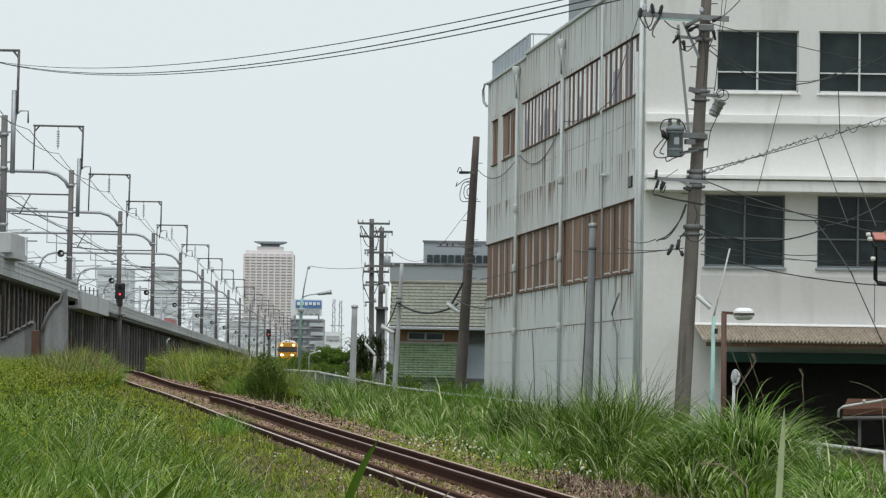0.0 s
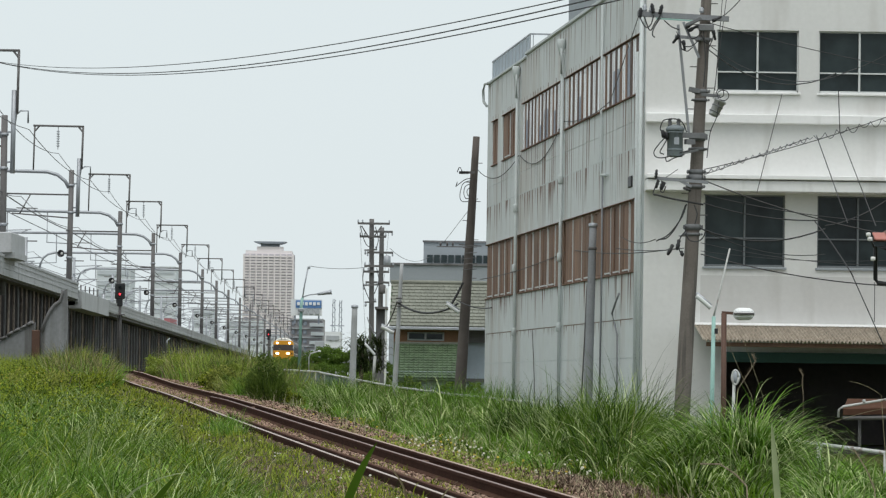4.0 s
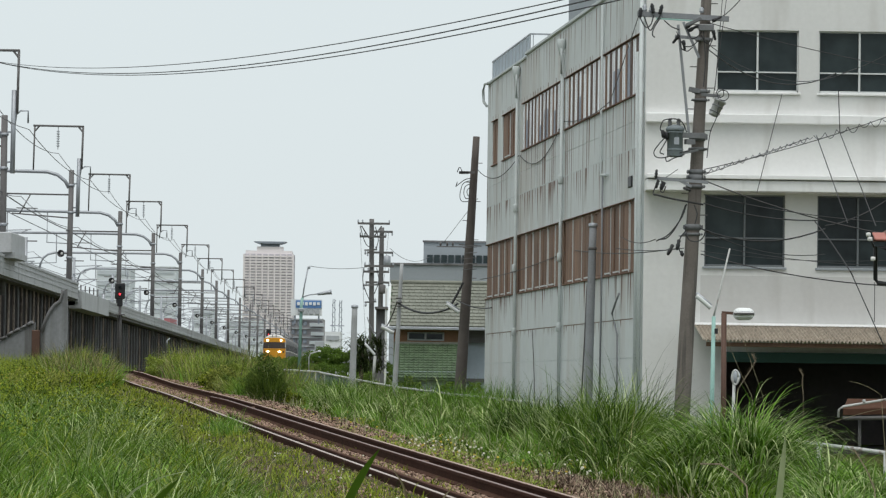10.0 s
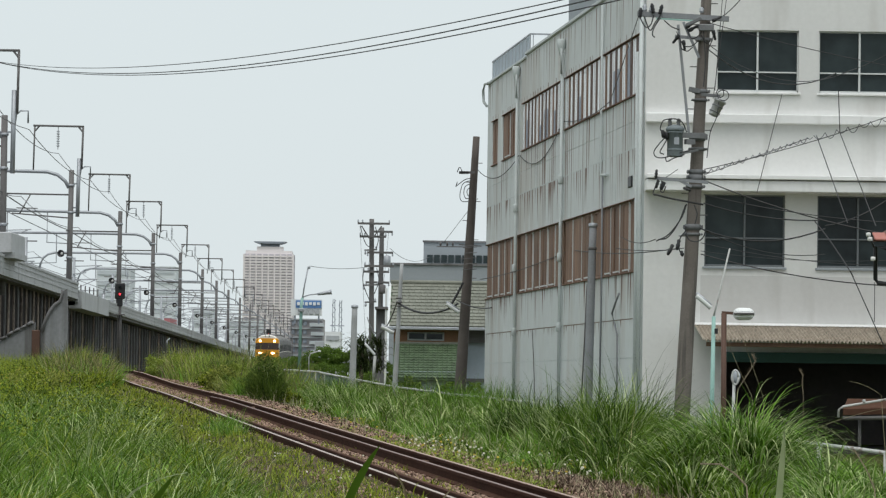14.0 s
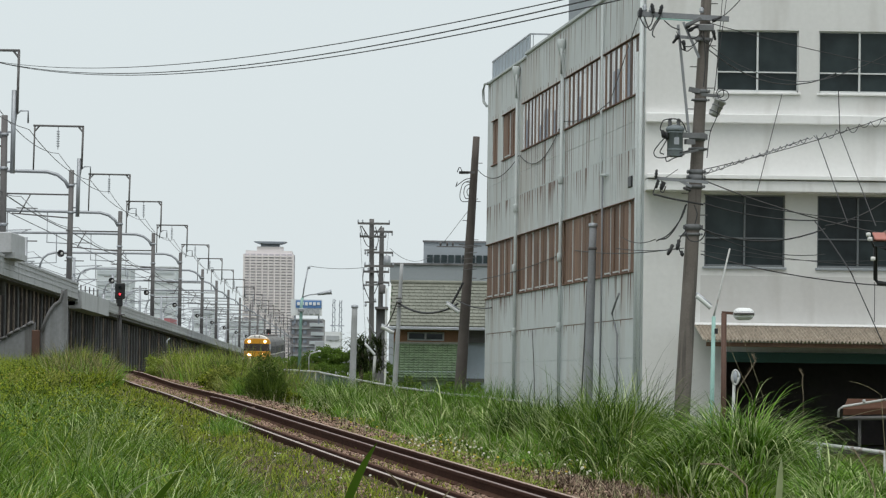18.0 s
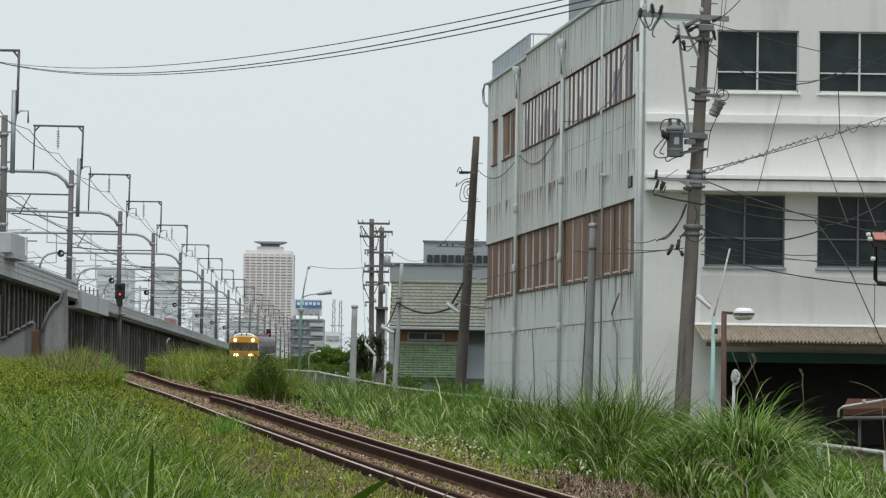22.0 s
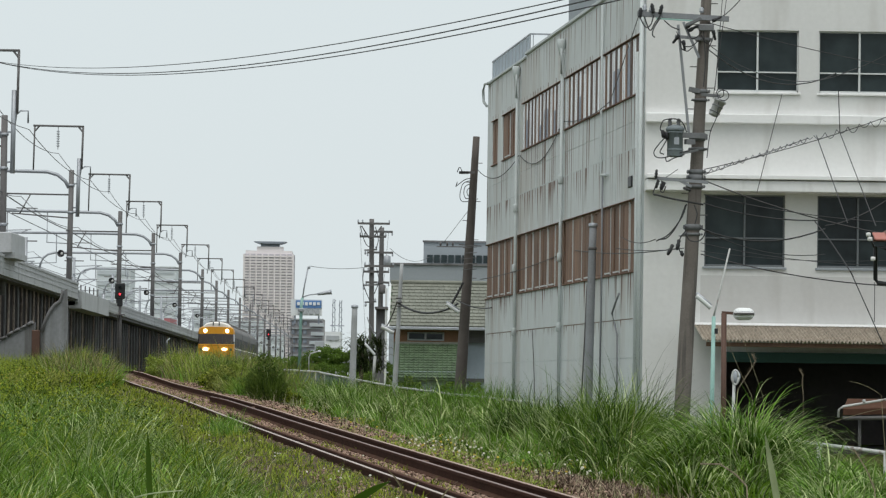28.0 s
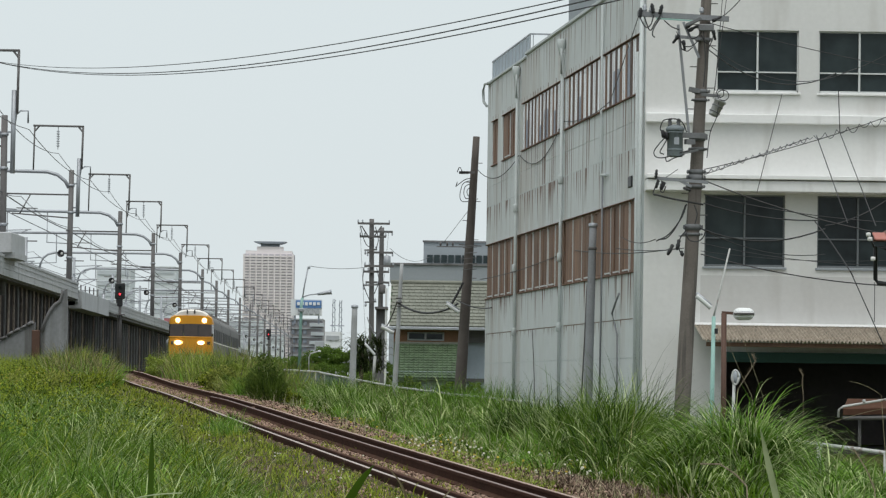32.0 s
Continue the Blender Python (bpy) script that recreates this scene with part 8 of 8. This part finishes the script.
def shrub(name, label, spots, n, leaf, material, category="shrub", group="shrubs"):
    """A shrub: stems from the ground and a crown of small leaves."""
    root = thing(name, label, category, group)
    for k, (cx, cy, cz, rad) in enumerate(spots[:4]):
        z0 = ground_z(cx, cy) - 0.1
        b = B()
        tube(b, [(cx, cy, z0), (cx + (k - 1) * rad * 0.3, cy, z0 * 0.4 + cz * 0.6), (cx + (k - 1) * rad * 0.5, cy, cz + rad * 0.3)], 0.025, 5, 0.008)
        part("stem", b, M_BARK, root)
    c = leaf_cloud(spots, n, leaf, material, "crown", "", category)
    c.parent = root
    return root


def lobes(cx, cy, cz, rad, n, seed):
    """Uneven small lobes round one centre."""
    rq = random.Random(seed)
    return [(cx + rq.uniform(-1, 1) * rad, cy + rq.uniform(-1, 1) * rad * 2, cz + rq.uniform(-0.7, 0.5) * rad, rad * rq.uniform(0.25, 0.5)) for _ in range(n)]


for k, (cx, cy, cz, rad, leaf, mt, lab) in enumerate((
        (-9.3, 91, 1.55, 0.5, 0.03, M_BUSH, "yellow-green flowering weed bush on the bank"), (-9.9, 96, 1.65, 0.5, 0.032, M_BUSH, "low yellow-green weed bush on the bank"), (-10.7, 99, 1.75, 0.6, 0.032, M_BUSH, "yellow-green weed bush below the viaduct"),
        (-8.8, 91, 1.55, 0.4, 0.03, M_GRASSL, "light green weed bush near the bend"), (-10.2, 94, 1.6, 0.5, 0.03, M_GRASSY, "low leafy weed bush below the viaduct"),
        (-8.3, 84, 1.65, 0.55, 0.024, M_GRASSY, "low yellow-green weed bush on the bank"), (-8.9, 79, 1.6, 0.6, 0.024, M_BUSH, "low leafy weed bush on the bank"),
        (-7.05, 60, 1.05, 0.4, 0.04, M_GRASSL, "low bright broad-leaved weed bush on the bank"), (-6.3, 53, 0.9, 0.4, 0.04, M_GRASSL, "low bright broad-leaved weed bush on the bank"), (-5.6, 47, 0.75, 0.3, 0.036, M_GRASSL, "low bright broad-leaved weed bush on the bank"), (-7.9, 68, 1.35, 0.5, 0.022, M_GRASSY, "low leafy weed bush on the bank"),
        (-3.5, 87, 1.5, 0.3, 0.03, M_GRASSY, "light green leafy weeds before the fence"), (-8.6, 113, 2.25, 0.5, 0.03, M_FLUFF, "light green weed bush inside the bend"), (-5.6, 98, 1.95, 0.5, 0.028, M_FLUFF, "yellow-green weed bush inside the bend"), (-6.6, 106, 2.05, 0.55, 0.028, M_LEAF, "green weed bush inside the bend"), (-6.2, 97.5, 1.8, 0.55, 0.04, M_GRASSY, "yellow-green leafy weed bush inside the bend"), (-5.65, 95.5, 1.8, 0.55, 0.042, M_BUSH, "yellow-green leafy weed bush inside the bend"), (-5.1, 93, 1.7, 0.45, 0.04, M_LEAF, "dark green leafy weed bush inside the bend")  )):
    shrub("weed_bush", lab, lobes(cx, cy, cz, rad, 9, 20 + k), 3800, leaf, mt)
shrub("weed_bush", "soft dark green feathery bush beside the track", [(-4.2, 86, 2.15, 0.34), (-4.02, 86.1, 1.95, 0.36), (-4.38, 86, 1.9, 0.34), (-4.15, 86, 1.65, 0.42), (-4.22, 86, 2.38, 0.2), (-3.92, 86, 1.65, 0.32), (-4.48, 86, 1.6, 0.32)], 17000, 0.016, M_LEAF)
shrub("hedge", "smooth bright green overgrown bank beyond the fence", [(-5.7, 172, 2.95, 0.85), (-5.2, 173, 3.0, 0.85), (-4.6, 173, 2.85, 0.85), (-4.0, 173, 2.6, 0.85), (-3.3, 173, 2.4, 0.85), (-2.7, 172, 2.3, 0.8), (-6.3, 173, 2.6, 0.8), (-7.0, 175, 2.5, 0.8), (-8.0, 178, 2.5, 0.8), (-9.0, 182, 2.45, 0.8), (-10.0, 186, 2.4, 0.8), (-5.6, 169, 2.1, 0.9), (-4.6, 169, 2.0, 0.9), (-6.8, 170, 1.8, 0.8), (-3.6, 169, 1.9, 0.8)], 100000, 0.036, M_BANK, "hedge")
shrub("weed_bush", "green bushes below the house", [(-1.2, 136, 1.6, 0.6), (0.3, 134, 1.5, 0.6), (-2.6, 138, 1.6, 0.5), (1.2, 128, 1.5, 0.6)], 7000, 0.05, M_LEAF)
x, y = spread(120000, 108, 210, 1.0)
off = x - tx(y)
keep = (np.abs(off) > 2.2) & (x > -20) & (x < np.interp(y, TXY, PPX) - 0.5) & ~((x / y > -0.047) & (x / y < -0.029))
x, y, off = x[keep], y[keep], off[keep]
h = (0.3 + 0.6 * patch(x, y, 0.5, 3.0)) * R.uniform(0.5, 1.3, len(x)) * np.where(x / y > -0.058, 0.35, 1.0)
blades("far_weeds", base_of(x, y), h, R.uniform(0.012, 0.03, len(x)), R.uniform(0.2, 1.5, len(x)), R.uniform(0, 6.28, len(x)), M_FLUFF, "rough light green weeds along the far track", 3)

# dark palm-like plant by the pale pole
palm = thing("palm_shrub", "small dark palm-like shrub beside the concrete pole", "shrub")
b = B()
tube(b, [(-3.35, 150, 1.2), (-3.3, 150, 3.1)], 0.1, 7, 0.08)
part("trunk", b, M_BARK, palm)
n = 380
fz = R.uniform(2.2, 3.45, n)
fr = np.stack([np.where(R.uniform(0, 1, n) < 0.6, -3.35, -2.72) + R.normal(0, 0.16, n), 150 + R.normal(0, 0.12, n), fz], 1)
c = blades("crown", fr, R.uniform(0.6, 1.15, n), R.uniform(0.035, 0.08, n), R.uniform(1.2, 2.9, n), R.uniform(0, 6.28, n), M_DARKLEAF, "", 5, 0.9, "shrub", 1.3)
c.parent = palm
del c["category"]


def flower_specks(name, n, y0, y1, lo, hi, size, material, label, hmax):
    x, y = spread(n, y0, y1, 1.0)
    off = x - tx(y)
    keep = (off > lo) & (off < hi) & (patch(x, y, 1.4, 6.0) > R.uniform(0.42, 0.8, len(x)))
    x, y = x[keep], y[keep]
    m = len(x)
    z = fast_ground(x, y) + R.uniform(0.05, hmax, m)
    k = 6
    ang = np.arange(k) * math.tau / k
    s = R.uniform(size * 0.6, size * 1.3, m)
    ring = np.stack([x[:, None] + s[:, None] * np.cos(ang), y[:, None] + 0 * ang + R.normal(0, 0.004, (m, k)), z[:, None] + 0.75 * s[:, None] * np.sin(ang)], 2)
    top = np.stack([x, y - 0.012, z + 0.004], 1)[:, None, :]
    v = np.concatenate([ring, top], 1).reshape(-1, 3)
    f = np.array([(i, (i + 1) % k, k) for i in range(k)])
    f = (f[None] + (np.arange(m) * (k + 1))[:, None, None]).reshape(-1, 3)
    tagged(tri_mesh(name, v, f, material), label, "flowers", kind="stuff")


flower_specks("white_flowers", 3000, 46, 61, 1.6, 4.0, 0.017, M_FLOWER, "scattered small white clover flowers by the rails", 0.18)
flower_specks("white_flowers", 1500, 34, 66, -2.8, -0.8, 0.014, M_FLOWER, "a few small white flowers left of the rails", 0.12)
flower_specks("white_flowers", 900, 40, 66, -0.32, 0.15, 0.014, M_FLOWER, "a few small white flowers between the rails", 0.06)
flower_specks("yellow_flowers", 1500, 46, 72, 1.3, 3.6, 0.016, M_YELLOW, "small yellow flowers on the verge beside the rails", 0.2)
flower_specks("yellow_flowers", 2600, 60, 104, -6.0, -1.6, 0.013, M_YELLOW, "small yellow flowers on the bank", 0.75)

# single near leaves that sway in the wind


def leaf_strip(b, length, width, arch):
    last = None
    n = 12
    for i in range(n + 1):
        u = i / n
        w = width * (1 - u ** 3) * 0.5 + 0.0004
        c = Vector((arch * u ** 2.2, 0, length * u * (1 - 0.10 * u)))
        row = [b.verts.new(c + Vector((-w, 0.0, 0))), b.verts.new(c + Vector((0, 0.003, 0))), b.verts.new(c + Vector((w, 0, 0)))]
        if last:
            for k in range(2):
                f = b.faces.new((last[k], last[k + 1], row[k + 1], row[k]))
                f.smooth = True
        last = row


def stalk(pivot, length, width, arch, material, label):
    """A stem from the ground up to the pivot, and the leaf on it, which bends there."""
    root = thing("grass_stalk", label, "grass stalk", "swaying grass stalks")
    b = B()
    g = ground_z(pivot[0], pivot[1])
    tube(b, [(pivot[0] + 0.04, pivot[1], g - 0.05), (pivot[0] + 0.02, pivot[1], g * 0.4 + pivot[2] * 0.6), pivot], width * 0.3, 6, width * 0.25)
    part("stem", b, material, root)
    b = B()
    leaf_strip(b, length, width, arch)
    leaf = part("leaf", b, material, root)
    leaf.location = pivot
    return leaf


def seed_plume(pts, r, label):
    """A feathery seed head that droops at the end of its stem."""
    root = thing("seed_head", label, "grass stalk", "seed heads")
    b = B()
    g = Vector(pts[0]) * 1.8 - Vector(pts[1]) * 0.8
    g.z = ground_z(g.x, g.y)
    tube(b, [g, Vector(pts[0])] , 0.004, 5)
    part("stem", b, M_SEED, root)
    b = B()
    n = len(pts)
    pv = [Vector(p) for p in pts]
    rq = random.Random(3)
    tube(b, pv, 0.004, 5)
    for i in range(160):
        u = rq.random() * (n - 1)
        k = min(n - 2, int(u))
        c = pv[k].lerp(pv[k + 1], u - k)
        d = (pv[k + 1] - pv[k]).normalized() + Vector((rq.gauss(0, 0.35), rq.gauss(0, 0.35), rq.gauss(0, 0.35)))
        s = Vector((0, 0, 1)).cross(d).normalized() * 0.0012
        e = c + d.normalized() * r * 2.2 * rq.uniform(0.6, 1.3)
        b.faces.new((b.verts.new(c - s), b.verts.new(c + s), b.verts.new(e)))
    part("plume", b, M_SEED, root)


seed_plume([(1.70, 20.00, 1.26), (1.63, 20.00, 1.33), (1.55, 20.00, 1.38), (1.44, 20.00, 1.38)], 0.03, "buff drooping seed head close to the camera")
seed_plume([(4.93, 60.00, 1.78), (5.14, 60.00, 2.11), (5.22, 60.00, 2.25), (5.17, 60.00, 2.35)], 0.06, "buff feathery seed head above the grass")
seed_plume([(6.02, 60.00, 1.70), (6.00, 60.00, 1.89), (6.01, 60.00, 2.03), (5.96, 60.00, 2.12)], 0.04, "thin seed head above the grass")
seed_plume([(2.89, 24.00, 1.14), (2.84, 24.00, 1.26), (2.76, 24.00, 1.39), (2.74, 24.00, 1.41)], 0.02, "brown bent seed head close to the camera")
for p0, p1, p2_ in (((4.99, 58.00, 1.69), (4.71, 58.00, 2.23), (4.57, 58.00, 2.64)), ((5.26, 59.00, 1.69), (5.12, 59.00, 2.06), (4.93, 59.00, 2.61)), ((5.17, 50.00, 1.25), (5.63, 50.00, 1.45), (6.16, 50.00, 1.56)), ((5.24, 50.00, 1.29), (5.48, 50.00, 1.26), (5.72, 50.00, 0.95)), ((6.34, 52.00, 1.73), (6.18, 52.00, 1.87), (5.89, 52.00, 1.93))):
    root = thing("grass_stalk", "long thin buff grass stem", "grass stalk", "seed heads")
    b = B()
    a, m, e = Vector(p0), Vector(p1), Vector(p2_)
    g = a + (a - m) * 0.9
    tube(b, [(g.x, g.y, ground_z(g.x, g.y))] + [a.lerp(m, t).lerp(m.lerp(e, t), t) for t in (0, 0.25, 0.5, 0.75, 1.0)], 0.004, 5, 0.002)
    part("stem", b, M_GRASSD, root)

# leaf, then rows of (seconds, lean to the right, bow towards the camera) in degrees
LEAVES = [
    (stalk((0.75, 8.00, 1.54), 0.245, 0.014, 0.0, M_PALELEAF, "single pale broad grass leaf close to the camera"),
     ((0, 3, 0), (2, -18, 53), (4, -8, 30), (6, 0, 10), (7, -9, 55), (8, 3, 36), (10, 0, 44), (12, 2, 50), (14, 0, 38), (17, -6, 55), (19, -6, 62), (21, -40, 60), (23, -42, 72), (25, -14, 54), (28, -15, 40), (30, -20, 33), (32, -17, 35))),
    (stalk((-0.21, 8.00, 1.52), 0.19, 0.018, 0.015, M_GRASS, "single broad green grass leaf close to the camera"),
     ((0, 20, 0), (2, 18, 10), (6, 22, 15), (7, 20, 5), (8, 21, 10), (10, 24, 25), (12, 22, 12), (14, 23, 18), (17, 20, 15), (19, 21, 15), (21, 38, 20), (23, 55, 60), (25, 50, 45), (28, 50, 45), (30, 28, 48), (32, 26, 45))),
    (stalk((-0.64, 8.00, 1.52), 0.185, 0.013, 0.0, M_GRASS, "single upright dark green grass leaf close to the camera"),
     ((0, 46, 50), (3, 42, 55), (6, 45, 50), (9, 48, 55), (12, 44, 50), (14, 40, 55), (17, 44, 48), (19, 38, 48), (21, 20, 33), (23, -5, 30), (25, 0, 20), (28, -3, 0), (30, 0, 4), (32, 1, 2))),
    (stalk((-0.08, 9.00, 1.48), 0.135, 0.006, -0.06, M_GRASSD, "thin dry arching grass leaf"),
     ((0, -2, 10), (3, 4, 5), (6, -3, 12), (9, 5, 8), (12, -2, 15), (15, 4, 6), (18, -4, 10), (21, 3, 20), (24, -5, 25), (28, -2, 10), (30, 3, 12), (32, 0, 8))),
    (stalk((-0.00, 9.00, 1.48), 0.085, 0.005, 0.05, M_GRASSD, "thin dry grass leaf arching over"),
     ((0, 3, 0), (4, -4, 8), (8, 4, 4), (12, -2, 10), (16, 5, 6), (20, -3, 12), (24, 4, 6), (28, -4, 8), (32, 2, 4))),
    (stalk((-0.70, 8.00, 1.51), 0.13, 0.006, 0.13, M_PALELEAF, "thin pale grass leaf arching over close to the camera"),
     ((0, 2, 20), (3, 8, 25), (6, 3, 30), (9, 9, 20), (12, 4, 28), (15, 10, 22), (18, 5, 26), (21, -4, 18), (24, 12, 40), (28, 8, 55), (30, 6, 60), (32, 8, 58))),
]


def motions():
    """The train rolls nearer round the bend; the near leaves sway."""
    times = [t * 1.0 for t in range(0, 33)]
    walk(CAR_A, [(t, on_track(train_y(t))) for t in times])
    walk(CAR_B, [(t, on_track(train_y(t) + CAR_LEN + 0.6)) for t in times])
    walk(CAR_C, [(t, on_track(train_y(t) + 2 * (CAR_LEN + 0.6))) for t in times])
    for leaf, rows in LEAVES:
        p = leaf.location.copy()
        walk(leaf, [(t, Matrix.Translation(p) @ pose(0, 0, 0, bow, lean, 0)) for t, lean, bow in rows])


motions()
